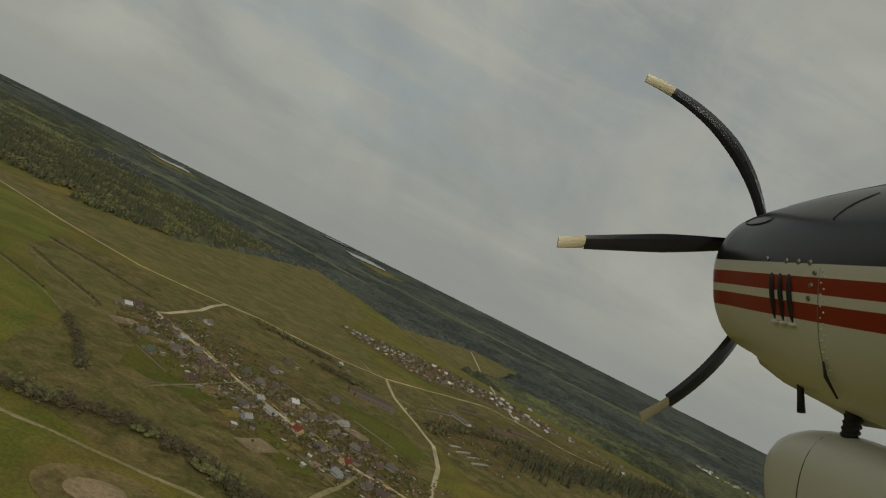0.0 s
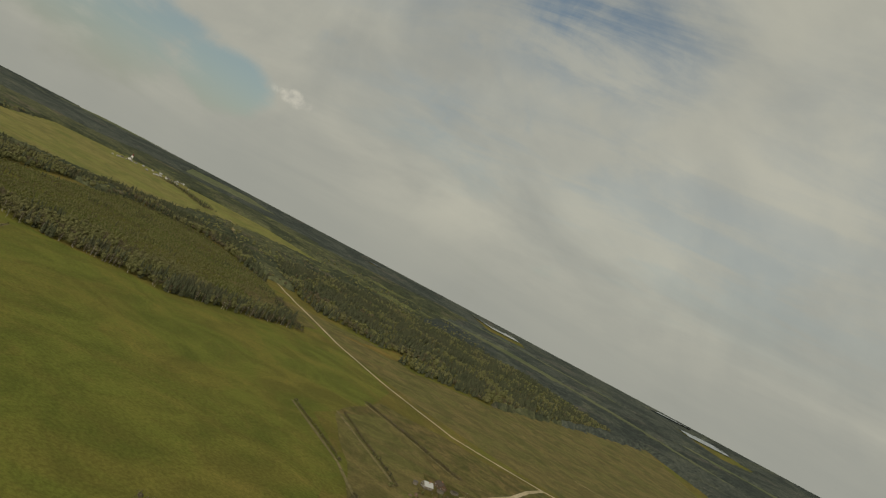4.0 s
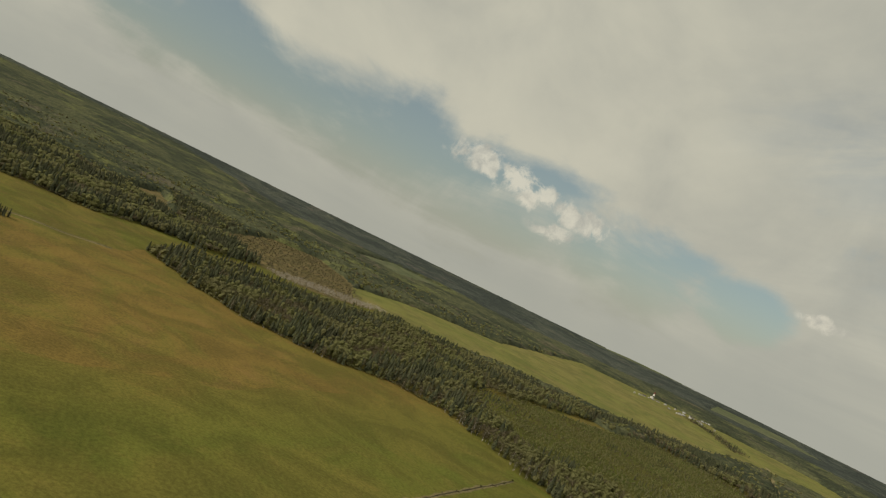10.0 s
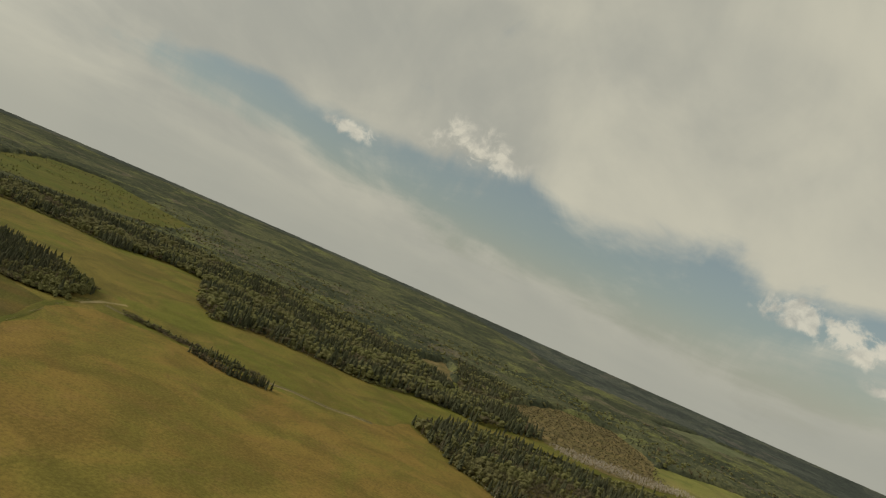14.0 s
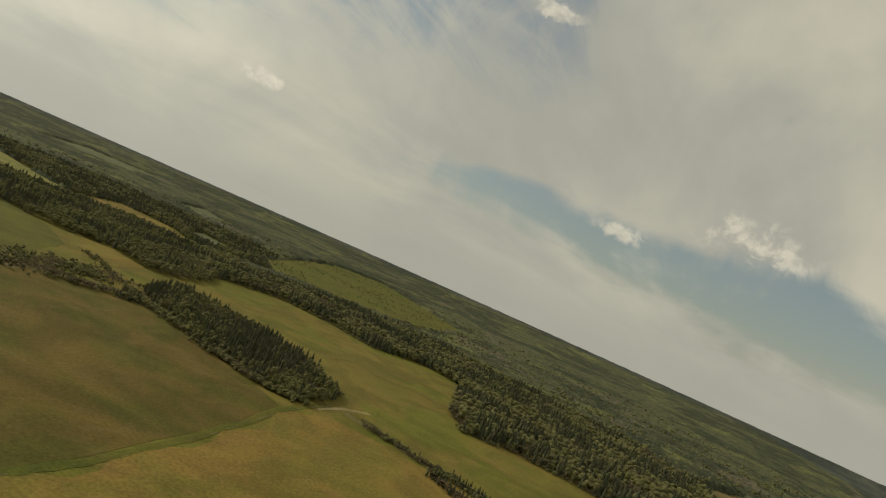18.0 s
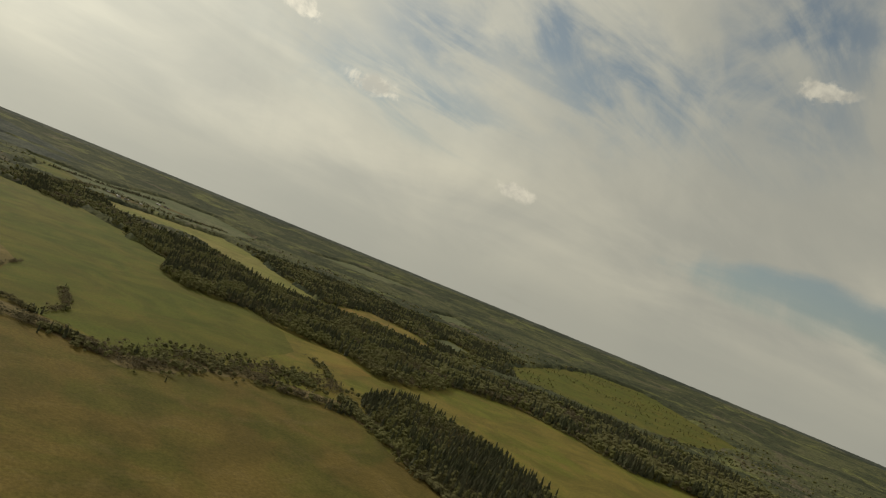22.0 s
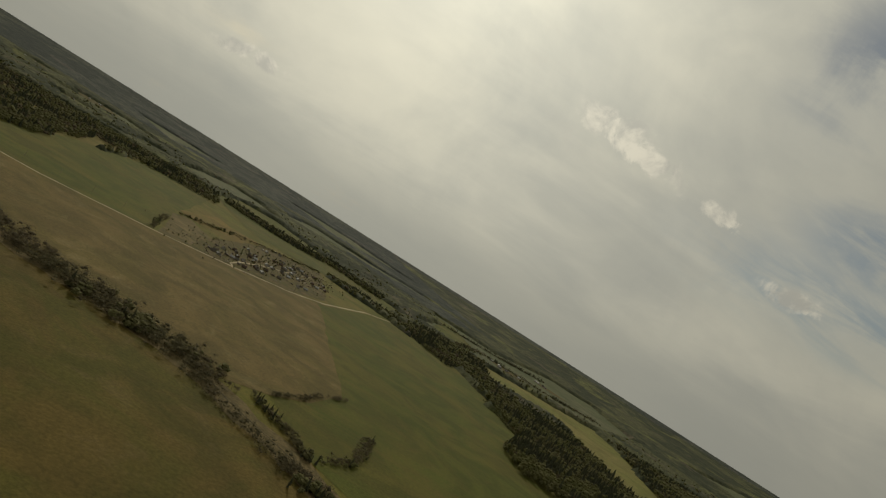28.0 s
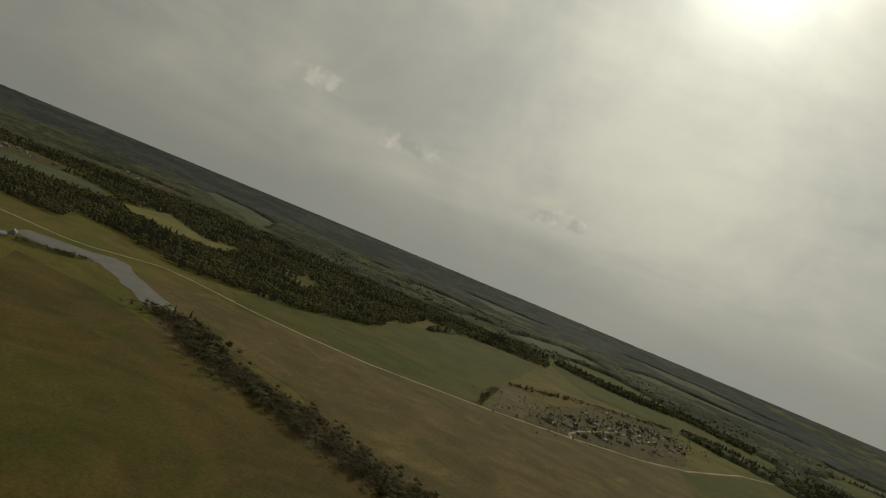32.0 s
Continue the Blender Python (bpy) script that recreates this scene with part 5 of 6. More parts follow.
def house(w, l, eave, ridge, wall, roof, porch=False, chimney=True, windows=True):
    """A village house on an Empty at its base."""
    ob = tagged(new("house"), f"{WALL_WORDS[wall]} village house with a {ROOF_WORDS[roof]} roof", "house", "village houses")
    bm = bmesh.new()
    a = [bm.verts.new((x, y, 0)) for x, y in ((-w / 2, -l / 2), (w / 2, -l / 2), (w / 2, l / 2), (-w / 2, l / 2))]
    b = [bm.verts.new((v.co.x, v.co.y, eave)) for v in a]
    g = [bm.verts.new((0, y, ridge - 0.15)) for y in (-l / 2, l / 2)]
    for q in ((a[0], a[1], b[1], g[0], b[0]), (a[2], a[3], b[3], g[1], b[2]), (a[1], a[2], b[2], b[1]), (a[3], a[0], b[0], b[3])):
        bm.faces.new(q)
    part("wall", bm, WALLS[wall], ob)
    part("plinth", boxed((-w / 2 - 0.08, -l / 2 - 0.08, -0.3), (w / 2 + 0.08, l / 2 + 0.08, 0.45)), ROOFS[0], ob, "grey stone plinth")
    part("roof", gable(w, l, eave, ridge, 0.45, 0.16), ROOFS[roof], ob, ROOF_WORDS[roof] + " roof")
    if chimney:
        part("chimney", box(boxed((-0.35 + w * 0.12, l * 0.1 - 0.35, eave), (0.35 + w * 0.12, l * 0.1 + 0.35, ridge + 0.7)), (-0.45 + w * 0.12, l * 0.1 - 0.45, ridge + 0.7), (0.45 + w * 0.12, l * 0.1 + 0.45, ridge + 0.85)), BRICK, ob, "brick chimney")
    if windows:
        for x, y, along_x in [(-w * 0.25, -l / 2, True), (w * 0.25, -l / 2, True), (-w / 2, -l * 0.2, False), (-w / 2, l * 0.25, False), (w / 2, l * 0.2, False)]:
            sx, sy = (0.6, 0.05) if along_x else (0.05, 0.6)
            win = part("window", boxed((x - sx, y - sy, 1.1), (x + sx, y + sy, 2.5)), TRIM, ob)
            gx, gy = (0.48, 0.08) if along_x else (0.08, 0.48)
            part("pane", boxed((x - gx, y - gy, 1.22), (x + gx, y + gy, 2.38)), GLASS, win)
    part("door", boxed((w / 2 - 0.03, -l * 0.25 - 0.5, 0.3), (w / 2 + 0.07, -l * 0.25 + 0.5, 2.3)), WALLS[2], ob, "brown door")
    if porch:
        part("porch", box(boxed((w / 2, -l * 0.25 - 1.2, 0), (w / 2 + 1.8, -l * 0.25 + 1.2, 2.1)), (w / 2 - 0.1, -l * 0.25 - 1.5, 2.1), (w / 2 + 2.1, -l * 0.25 + 1.5, 2.3)), WALLS[wall], ob)
    return ob


def shed(w, l, high, roof):
    ob = tagged(new("shed"), f"low boarded shed with a {ROOF_WORDS[roof]} roof", "shed", "sheds")
    part("wall", boxed((-w / 2, -l / 2, -0.2), (w / 2, l / 2, high)), WALLS[0], ob)
    bm = bmesh.new()
    vs = [bm.verts.new((x, y, high + (0.1 if x < 0 else 0.7) + dz)) for dz in (0, 0.12) for x, y in ((-w / 2 - 0.3, -l / 2 - 0.3), (w / 2 + 0.3, -l / 2 - 0.3), (w / 2 + 0.3, l / 2 + 0.3), (-w / 2 - 0.3, l / 2 + 0.3))]
    for q in ((3, 2, 1, 0), (4, 5, 6, 7), (0, 1, 5, 4), (1, 2, 6, 5), (2, 3, 7, 6), (3, 0, 4, 7)):
        bm.faces.new([vs[i] for i in q])
    part("roof", bm, ROOFS[roof], ob)
    part("door", boxed((-w / 2 - 0.06, -0.6, 0), (-w / 2 + 0.02, 0.6, 1.9)), WALLS[2], ob)
    return ob


def set_at(ob, x, y, turn):
    p = spot(x, y, 0.25)
    ob.matrix_basis = pose(*p, 0, 0, turn)
    return ob


def copy_at(ob, x, y, turn):
    p = spot(x, y, 0.25)
    return copy_thing(ob, pose(*p, 0, 0, turn))


draw = random.Random(5)
# the village along the narrow road
VILLAGE = [(-98, 680), (-89, 702), (-64, 610), (-50, 672), (-26, 647), (-25, 596), (-7, 623), (4, 592), (0, 526), (27, 583), (-9, 762), (51, 619), (65, 546), (77, 520), (55, 479), (51, 510), (102, 578), (102, 493), (119, 552),
           (140, 564), (141, 527), (121, 471), (141, 454), (129, 419), (152, 413), (164, 404), (100, 741), (66, 601), (81, 607), (81, 671), (187, 861), (157, 651), (156, 572), (158, 502), (171, 522), (-44, 557), (175, 476), (190, 482)]
models = [house(7.5, 10, 3.2, 6.4, 0, 0), house(8, 9, 3.3, 6.6, 1, 1, True), house(8, 11, 3.2, 6.2, 2, 3, True), house(9, 12, 3.0, 5.6, 3, 2), house(7, 9, 3.0, 6.0, 4, 2), house(8, 9.5, 3.2, 6.3, 0, 4), house(7.5, 9, 3.1, 6.3, 2, 5), house(8.5, 10, 3.3, 6.4, 3, 0, True)]
far_models = [house(6.5, 8, 2.6, 5.2, 0, 0, False, False, False), house(6, 8, 2.6, 5.0, 2, 3, False, True, False), house(6.5, 7.5, 2.8, 5.4, 3, 0, False, False, False), house(6, 7, 2.7, 5.2, 2, 2, False, False, False), house(6.5, 8, 2.7, 5.0, 3, 4, False, False, False), house(6, 7.5, 2.6, 5.2, 1, 3, False, True, False)]
for k, ob in enumerate(far_models):
    p_ = spot(300 + 17 * k, 1240 - 9 * k, 0.25)
    ob.matrix_basis = pose(*p_, 0, 0, 20 + 7 * k)
sheds = [shed(4, 6, 2.2, 0), shed(5, 7, 2.4, 3), shed(3.5, 5, 2.1, 4)]
used = set()
# model by house: walls and roofs as they can be told
PICK = [5, 2, 0, 2, 4, 0, 0, 2, 2, 2, 7, 0, 4, 3, 4, 0, 5, 1, 0, 7, 0, 0, 1, 4, 0, 2, 2, 0, 2, 0, 5, 0, 3, 0, 2, 6, 2, 0]
for n, (x, y) in enumerate(VILLAGE):
    k, turn = PICK[n], -42 + 90 * (n % 2) + draw.uniform(-8, 8)
    (copy_at if k in used else set_at)(models[k], x, y, turn)
    used.add(k)
for n, (x, y) in enumerate(VILLAGE):
    k = 100 + n % 3
    (copy_at if k in used else set_at)(sheds[n % 3], x + draw.uniform(9, 15) * draw.choice((-1, 1)), y + draw.uniform(8, 14) * draw.choice((-1, 1)), -42 + draw.uniform(-10, 10))
    used.add(k)
for n in range(26):
    f = draw.random()
    copy_at(sheds[n % 3], -60 + 230 * f + draw.gauss(0, 34), 690 - 270 * f + draw.gauss(0, 34), draw.uniform(0, 180))
for k, ob in enumerate(models):
    if k not in used:
        set_at(ob, 210, 700 + 14 * k, 30)
        used.add(k)

# crowded cottages beyond the road
spots_ = []
while len(spots_) < 150:
    x = draw.uniform(235, 665)
    top = np.interp(x, (235, 387, 495, 567, 665), (1240, 1300, 1318, 1298, 1215))
    y = draw.uniform(max(top - 265 + 0.22 * (x - 235), 1240 - 1.15 * (x - 235), 1045), top)
    if all(math.hypot(x - a, y - b) > 11 for a, b in spots_):
        spots_.append((x, y))
        copy_at(far_models[draw.choice((0, 1, 1, 0, 2, 5, 1, 3, 0, 1, 4))], x, y, draw.choice((20, 110)) + draw.uniform(-10, 10))
for n in range(28):
    f = draw.random()
    copy_at(far_models[draw.choice((0, 1, 2, 4, 0, 1, 3))], 560 + 330 * f + draw.gauss(0, 25), 1250 - 330 * f + draw.gauss(0, 28), draw.uniform(0, 180))
for x, y in ((624, 1232), (626, 1204), (582, 1058), (645, 1091), (713, 1265)):
    copy_at(models[5], x, y, draw.uniform(0, 90))

# the hamlet by the south road
HAMLET = [(-483, -1233), (-472, -1250), (-510, -1706), (-546, -1617), (-562, -1698), (-587, -1664), (-629, -1595), (-599, -1757), (-651, -1799), (-666, -1616), (-598, -1590), (-628, -1720), (-487, -1541), (-532, -1260), (-632, -1445), (-648, -1475), (-514, -1493), (-536, -1808), (-688, -1660), (-500, -1290),
          (-560, -1330), (-590, -1400), (-560, -1480), (-480, -1400), (-470, -1330), (-600, -1500), (-680, -1720)]
for n, (x, y) in enumerate(HAMLET):
    copy_at(far_models[(4, 0, 4, 1, 2, 4, 3, 2, 1, 4)[n % 10]], x, y, 25 + 90 * (n % 2) + draw.uniform(-10, 10))
    copy_at(sheds[n % 3], x + draw.uniform(10, 16), y + draw.uniform(-14, 14), draw.uniform(0, 180))
for n in range(26):
    f = draw.random()
    copy_at(far_models[draw.choice((0, 1, 4, 2, 4, 3))], -480 - 180 * f + draw.gauss(0, 28), -1260 - 520 * f + draw.gauss(0, 30), 25 + 90 * (n % 2) + draw.uniform(-12, 12))
# houses near the river, far villages
for x, y in ((103, -690), (81, -660), (34, -611), (134, -655), (109, -640), (60, -615), (160, -640), (200, -700), (230, -660), (260, -720), (180, -590), (300, -690)):
    copy_at(models[draw.choice((0, 2, 3, 4))], x, y, draw.uniform(0, 180))
far_places = [(cx + draw.gauss(0, wide * 0.5), cy + draw.gauss(0, wide * 0.5)) for cx, cy, wide, count in FAR_VILLAGES for _ in range(count)]
for n in range(34):
    f = draw.random()
    far_places.append((float(np.interp(f, (0, 0.35, 0.7, 1), (-2340, -2330, -2110, -2010))) + draw.gauss(0, 14), float(np.interp(f, (0, 0.35, 0.7, 1), (2640, 2930, 3180, 3440))) + draw.gauss(0, 18)))


def far_houses(places, wall, roof, label):
    """Houses a few pixels wide on the horizon: walls, gables and two roof slopes each, in one mesh."""
    v, f, kind = [], [], []
    for x, y in places:
        w, l, e, r, a = draw.uniform(3, 4.5), draw.uniform(4.5, 8), draw.uniform(2.8, 4.2), draw.uniform(5.5, 8), draw.uniform(0, 3.14)
        c, n_ = spot(x, y, 0.2), len(v)
        for u, q, z in ((-w, -l, 0), (w, -l, 0), (w, l, 0), (-w, l, 0), (-w, -l, e), (w, -l, e), (w, l, e), (-w, l, e), (0, -l, r), (0, l, r)):
            v.append((c[0] + u * math.cos(a) - q * math.sin(a), c[1] + u * math.sin(a) + q * math.cos(a), c[2] + z))
        faces = [(0, 1, 5), (0, 5, 4), (1, 2, 6), (1, 6, 5), (2, 3, 7), (2, 7, 6), (3, 0, 4), (3, 4, 7), (4, 5, 8), (6, 7, 9), (5, 6, 9), (5, 9, 8), (7, 4, 8), (7, 8, 9)]
        f += [tuple(n_ + i for i in q) for q in faces]
        kind += [0] * 10 + [1] * 4
    ob = mesh_object("far_houses", v, f, [wall, roof])
    ob.data.polygons.foreach_set("material_index", np.array(kind, np.int32))
    return tagged(ob, label, "houses", kind="stuff")


far_houses(far_places[0::3], WALLS[3], ROOFS[4], "far whitewashed houses with bright metal roofs")
far_houses(far_places[1::3], WALLS[3], ROOFS[0], "far whitewashed houses with grey slate roofs")
far_houses(far_places[2::3], WALLS[0], ROOFS[4], "far grey boarded houses with bright metal roofs")


def church():
    ob = tagged(new("church"), "small white church with a tall tower beside far houses", "church")
    part("nave", boxed((-6, -12, -0.3), (6, 8, 8)), TRIM, ob)
    part("roof", gable(12, 20, 8, 12.5, 0.5, 0.2), ROOFS[0], ob, "grey slate roof").location.y = -2
    part("tower", boxed((-3.5, 8, -0.3), (3.5, 15, 20), 0.1), TRIM, ob)
    bm = bmesh.new()
    bmesh.ops.create_cone(bm, cap_ends=True, segments=8, radius1=4.6, radius2=0.15, depth=11, matrix=Matrix.Translation((0, 11.5, 25.4)))
    part("spire", bm, ROOFS[1], ob, "red metal spire")
    for y in (-9, -5, -1, 3):
        for side in (-1, 1):
            part("window", boxed((side * 6 - 0.07, y - 0.6, 2.5), (side * 6 + 0.07, y + 0.6, 5.5)), GLASS, ob)
    part("door", boxed((-1.2, 14.95, 0), (1.2, 15.1, 3)), WALLS[2], ob, "brown door")
    return ob


set_at(church(), -2440, 2960, 35)


def barn(length, wide, eave, ridge, roof, wall, label):
    ob = tagged(new("barn"), label, "barn", "farm barns")
    bm = bmesh.new()
    a = [bm.verts.new((x, y, -0.2)) for x, y in ((-wide / 2, -length / 2), (wide / 2, -length / 2), (wide / 2, length / 2), (-wide / 2, length / 2))]
    b = [bm.verts.new((v.co.x, v.co.y, eave)) for v in a]
    g = [bm.verts.new((0, y, ridge - 0.15)) for y in (-length / 2, length / 2)]
    for q in ((a[0], a[1], b[1], g[0], b[0]), (a[2], a[3], b[3], g[1], b[2]), (a[1], a[2], b[2], b[1]), (a[3], a[0], b[0], b[3])):
        bm.faces.new(q)
    part("wall", bm, WALLS[wall], ob)
    part("roof", gable(wide, length, eave, ridge, 0.6, 0.2), ROOFS[roof], ob)
    for k in range(int(length / 7)):
        y = -length / 2 + 4 + 7 * k
        for s in (-1, 1):
            part("window", boxed((s * wide / 2 - 0.08, y - 0.8, 1.3), (s * wide / 2 + 0.08, y + 0.8, 2.2)), GLASS, ob)
    part("door", boxed((-1.5, -length / 2 - 0.08, 0), (1.5, -length / 2 + 0.05, 2.6)), WALLS[2], ob, "wide boarded door")
    return ob


def heading(ax, ay, bx, by):
    return math.degrees(math.atan2(by - ay, bx - ax)) - 90


for (ax, ay, bx, by), wide, roof, wall, label in (((192, 718, 247, 722), 10, 0, 2, "long low brown barn with a grey slate roof"), ((186, 736, 244, 742), 11, 3, 2, "long dark barn beside the grey one"), ((373, 858, 396, 822), 12, 0, 3, "long whitewashed barn with a slate roof"),
                                                  ((320, 806, 368, 852), 4, 3, 0, "long low boarded cattle shed"), ((410, 918, 446, 948), 11, 3, 2, "dark roofed farm barn"), ((447, 854, 489, 877), 12, 3, 2, "low dark collapsed barn"),
                                                  ((468, 812, 508, 832), 12, 3, 2, "low dark roofless barn"), ((500, 900, 560, 935), 12, 3, 2, "dark long cattle barn")):
    L = math.hypot(bx - ax, by - ay)
    set_at(barn(L, wide, 2.8, 5.2 if wide > 6 else 3.6, roof, wall, label), (ax + bx) / 2, (ay + by) / 2, heading(ax, ay, bx, by))
for ax, ay, bx, by in ((313, 639, 337, 668), (325, 632, 347, 658), (324, 612, 352, 642), (310, 659, 328, 677)):
    ob = tagged(new("foundation"), "pale concrete foundation of a ruined barn", "foundation", "ruined foundations")
    L = math.hypot(bx - ax, by - ay)
    part("slab", boxed((-1.5, -L / 2, -0.2), (1.5, L / 2, 0.5), 0.08), CONCRETE, ob)
    for s in (-1, 1):
        part("low_wall", boxed((s * 1.3 - 0.2, -L / 2, 0.5), (s * 1.3 + 0.2, L / 2 * 0.6, 1.2), 0.05), CONCRETE, ob)
    set_at(ob, (ax + bx) / 2, (ay + by) / 2, heading(ax, ay, bx, by))


def water_tower():
    ob = tagged(new("water_tower"), "rusty steel water tower on a narrow shaft", "water tower")
    bm = bmesh.new()
    bmesh.ops.create_cone(bm, cap_ends=True, segments=12, radius1=0.9, radius2=0.9, depth=13, matrix=Matrix.Translation((0, 0, 6.5)))
    part("shaft", bm, WALLS[2], ob)
    bm = bmesh.new()
    bmesh.ops.create_cone(bm, cap_ends=True, segments=14, radius1=1.8, radius2=1.8, depth=4.2, matrix=Matrix.Translation((0, 0, 15)))
    bmesh.ops.create_cone(bm, cap_ends=False, segments=14, radius1=1.9, radius2=0.1, depth=1.2, matrix=Matrix.Translation((0, 0, 17.7)))
    part("tank", bm, WALLS[2], ob)
    return ob


tower = set_at(water_tower(), 324, 732, 0)
copy_at(tower, 307, 724, 40)


def mast():
    ob = tagged(new("power_pole"), "timber power pole with a crossarm and stay", "power pole", "power poles")
    bm = bmesh.new()
    bmesh.ops.create_cone(bm, cap_ends=True, segments=8, radius1=0.2, radius2=0.13, depth=10, matrix=Matrix.Translation((0, 0, 4.8)))
    part("pole", bm, TIMBER, ob)
    part("crossarm", boxed((-1.1, -0.08, 8.7), (1.1, 0.08, 8.9)), TIMBER, ob)
    for x in (-1, 0, 1):
        part("insulator", boxed((x - 0.06, -0.06, 8.9), (x + 0.06, 0.06, 9.15), 0.02), TRIM, ob)
    return ob


pole = None
for ax, ay, bx, by, n in ((-70, 700, 190, 415, 9), (20, 945, 270, 900, 6), (-80, -925, -640, -1340, 14)):
    for k in range(n):
        x, y = ax + (bx - ax) * k / (n - 1) + 7, ay + (by - ay) * k / (n - 1) + 6
        pole = copy_at(pole, x, y, heading(ax, ay, bx, by)) if pole else set_at(mast(), x, y, heading(ax, ay, bx, by))

# yellow gas pipe on short posts beside the village road
YELLOW = painted("yellow_pipe_paint", (0.55, 0.42, 0.06), (0.46, 0.34, 0.05), 0.5)
line = [(-52, 686), (-8, 644), (42, 581), (73, 541), (111, 496), (158, 442), (190, 418)]
for (ax, ay), (bx, by) in zip(line, line[1:]):
    pipe = tagged(new("gas_pipe"), "yellow gas pipe on short posts beside the village road", "gas pipe", "gas pipe lengths")
    L = math.hypot(bx - ax, by - ay)
    bm = bmesh.new()
    bmesh.ops.create_cone(bm, cap_ends=True, segments=8, radius1=0.22, radius2=0.22, depth=L, matrix=Matrix.Translation((0, 0, 1.4)) @ Matrix.Rotation(radians(90), 4, "X"))
    part("pipe", bm, YELLOW, pipe)
    for k in range(int(L / 9) + 1):
        y = -L / 2 + 1 + k * 9
        part("post", boxed((-0.12, y - 0.12, -0.3), (0.12, y + 0.12, 1.3)), CONCRETE, pipe)
    set_at(pipe, (ax + bx) / 2 + 3, (ay + by) / 2 + 3, heading(ax, ay, bx, by))


# stacks of pale boards and slabs lying in the yards
def board_stack(rg):
    ob = tagged(new("board_stack"), "small stack of pale weathered boards in a yard", "board stack", "board stacks")
    for k in range(4):
        part("board", boxed((-1.0 + 0.3 * rg.random(), -2.2 + 0.5 * rg.random(), k * 0.12), (0.9 + 0.3 * rg.random(), 2.0 + 0.5 * rg.random(), k * 0.12 + 0.10), 0.02), CONCRETE if k % 2 else TRIM, ob)
    return ob


stack = None
for n in range(54):
    f = draw.random()
    x, y = -70 + 260 * f + draw.gauss(0, 26), 695 - 285 * f + draw.gauss(0, 26)
    stack = copy_at(stack, x, y, draw.uniform(0, 180)) if stack else set_at(board_stack(draw), x, y, 30)

# odds and ends that lie about in the yards and along the plots
def clutter(name, label, places, mats, low=0.25, wide=(0.6, 2.6)):
    v, f = [], []
    for x, y in places:
        a, w, l, h = draw.uniform(0, 3.14), draw.uniform(*wide), draw.uniform(*wide) * draw.choice((1, 1, 2.2)), draw.uniform(low, 1.6)
        c, n_ = spot(x, y, 0.2), len(v)
        for z in (0, h):
            for u, q in ((-1, -1), (1, -1), (1, 1), (-1, 1)):
                k = 0.85 if z else 1.0
                v.append((c[0] + (u * w * math.cos(a) - q * l * math.sin(a)) * k / 2, c[1] + (u * w * math.sin(a) + q * l * math.cos(a)) * k / 2, c[2] + z))
        f += [(n_ + i, n_ + j, n_ + 4 + j, n_ + 4 + i) for i, j in ((0, 1), (1, 2), (2, 3), (3, 0))] + [(n_ + 4, n_ + 5, n_ + 6, n_ + 7)]
    return tagged(mesh_object(name, v, f, mats), label, "clutter", kind="stuff")


def yard_places(count):
    out = []
    for _ in range(count):
        f, g = draw.random(), draw.choice((-1, 1)) * (6 + abs(draw.gauss(8, 26)))
        out.append((-62 + 250 * f + g * 0.74, 702 - 280 * f + g * 0.67))
    return out


cottage_yards = [(a + draw.gauss(0, 9), b + draw.gauss(0, 9)) for a, b in spots_ * 2]
hamlet_yards = [(-470 - 200 * f + draw.gauss(0, 30), -1200 - 520 * f + draw.gauss(0, 40)) for f in [draw.random() for _ in range(260)]]
farm_yards = [(x, 0.55 * x + 560 + draw.gauss(0, 70)) for x in [draw.uniform(270, 640) for _ in range(260)]]
clutter("yard_clutter", "pale boards, sheets and heaps lying about the yards", yard_places(150) + cottage_yards[:60] + hamlet_yards[:90] + farm_yards[:60], [CONCRETE], 0.2, (0.5, 2.2))
clutter("yard_clutter", "dark woodpiles, bins and low sheds in the yards", yard_places(420) + cottage_yards[110:] + hamlet_yards[150:] + farm_yards[90:], [WALLS[2]], 0.5, (1.0, 3.4))

# garden fences of the village
for ax, ay, bx, by in ((-30, 470, 10, 515), (150, 700, 190, 660), (60, 660, 120, 620), (90, 440, 130, 400), (-60, 560, -20, 520), (170, 600, 215, 560)):
    fence = tagged(new("fence"), "weathered garden fence of boards", "fence", "garden fences")
    L = math.hypot(bx - ax, by - ay)
    for k in range(int(L / 3) + 1):
        part("post", boxed((-0.07, k * 3 - L / 2 - 0.07, -0.2), (0.07, k * 3 - L / 2 + 0.07, 1.5)), TIMBER, fence)
    for z in (0.5, 1.1):
        part("rail", boxed((-0.03, -L / 2, z), (0.03, L / 2, z + 0.12)), TIMBER, fence)
    part("boarding", boxed((0.03, -L / 2, 0.15), (0.06, L / 2, 1.4)), TIMBER, fence)
    set_at(fence, (ax + bx) / 2, (ay + by) / 2, heading(ax, ay, bx, by))

# bushes and fruit trees of the gardens
gx, gy = [], []
for n in range(1150):
    f, g = draw.random(), draw.choice((-1, 1)) * (9 + abs(draw.gauss(6, 34)))
    gx.append(-62 + 250 * f + g * 0.74 + draw.gauss(0, 2))
    gy.append(702 - 280 * f + g * 0.67 + draw.gauss(0, 2))
for n in range(420):
    f = draw.random()
    gx.append(245 + 420 * f)
    gy.append(1240 - 20 * f - 60 * f * f + draw.gauss(0, 45))
for n in range(560):
    f = draw.random()
    gx.append(-440 - 230 * f + draw.gauss(0, 45))
    gy.append(-1170 - 720 * f + draw.gauss(0, 60))
for n in range(420):
    gx.append(draw.uniform(280, 760))
    gy.append(0.55 * gx[-1] + 520 + draw.gauss(0, 75))
gx, gy = np.array(gx), np.array(gy)
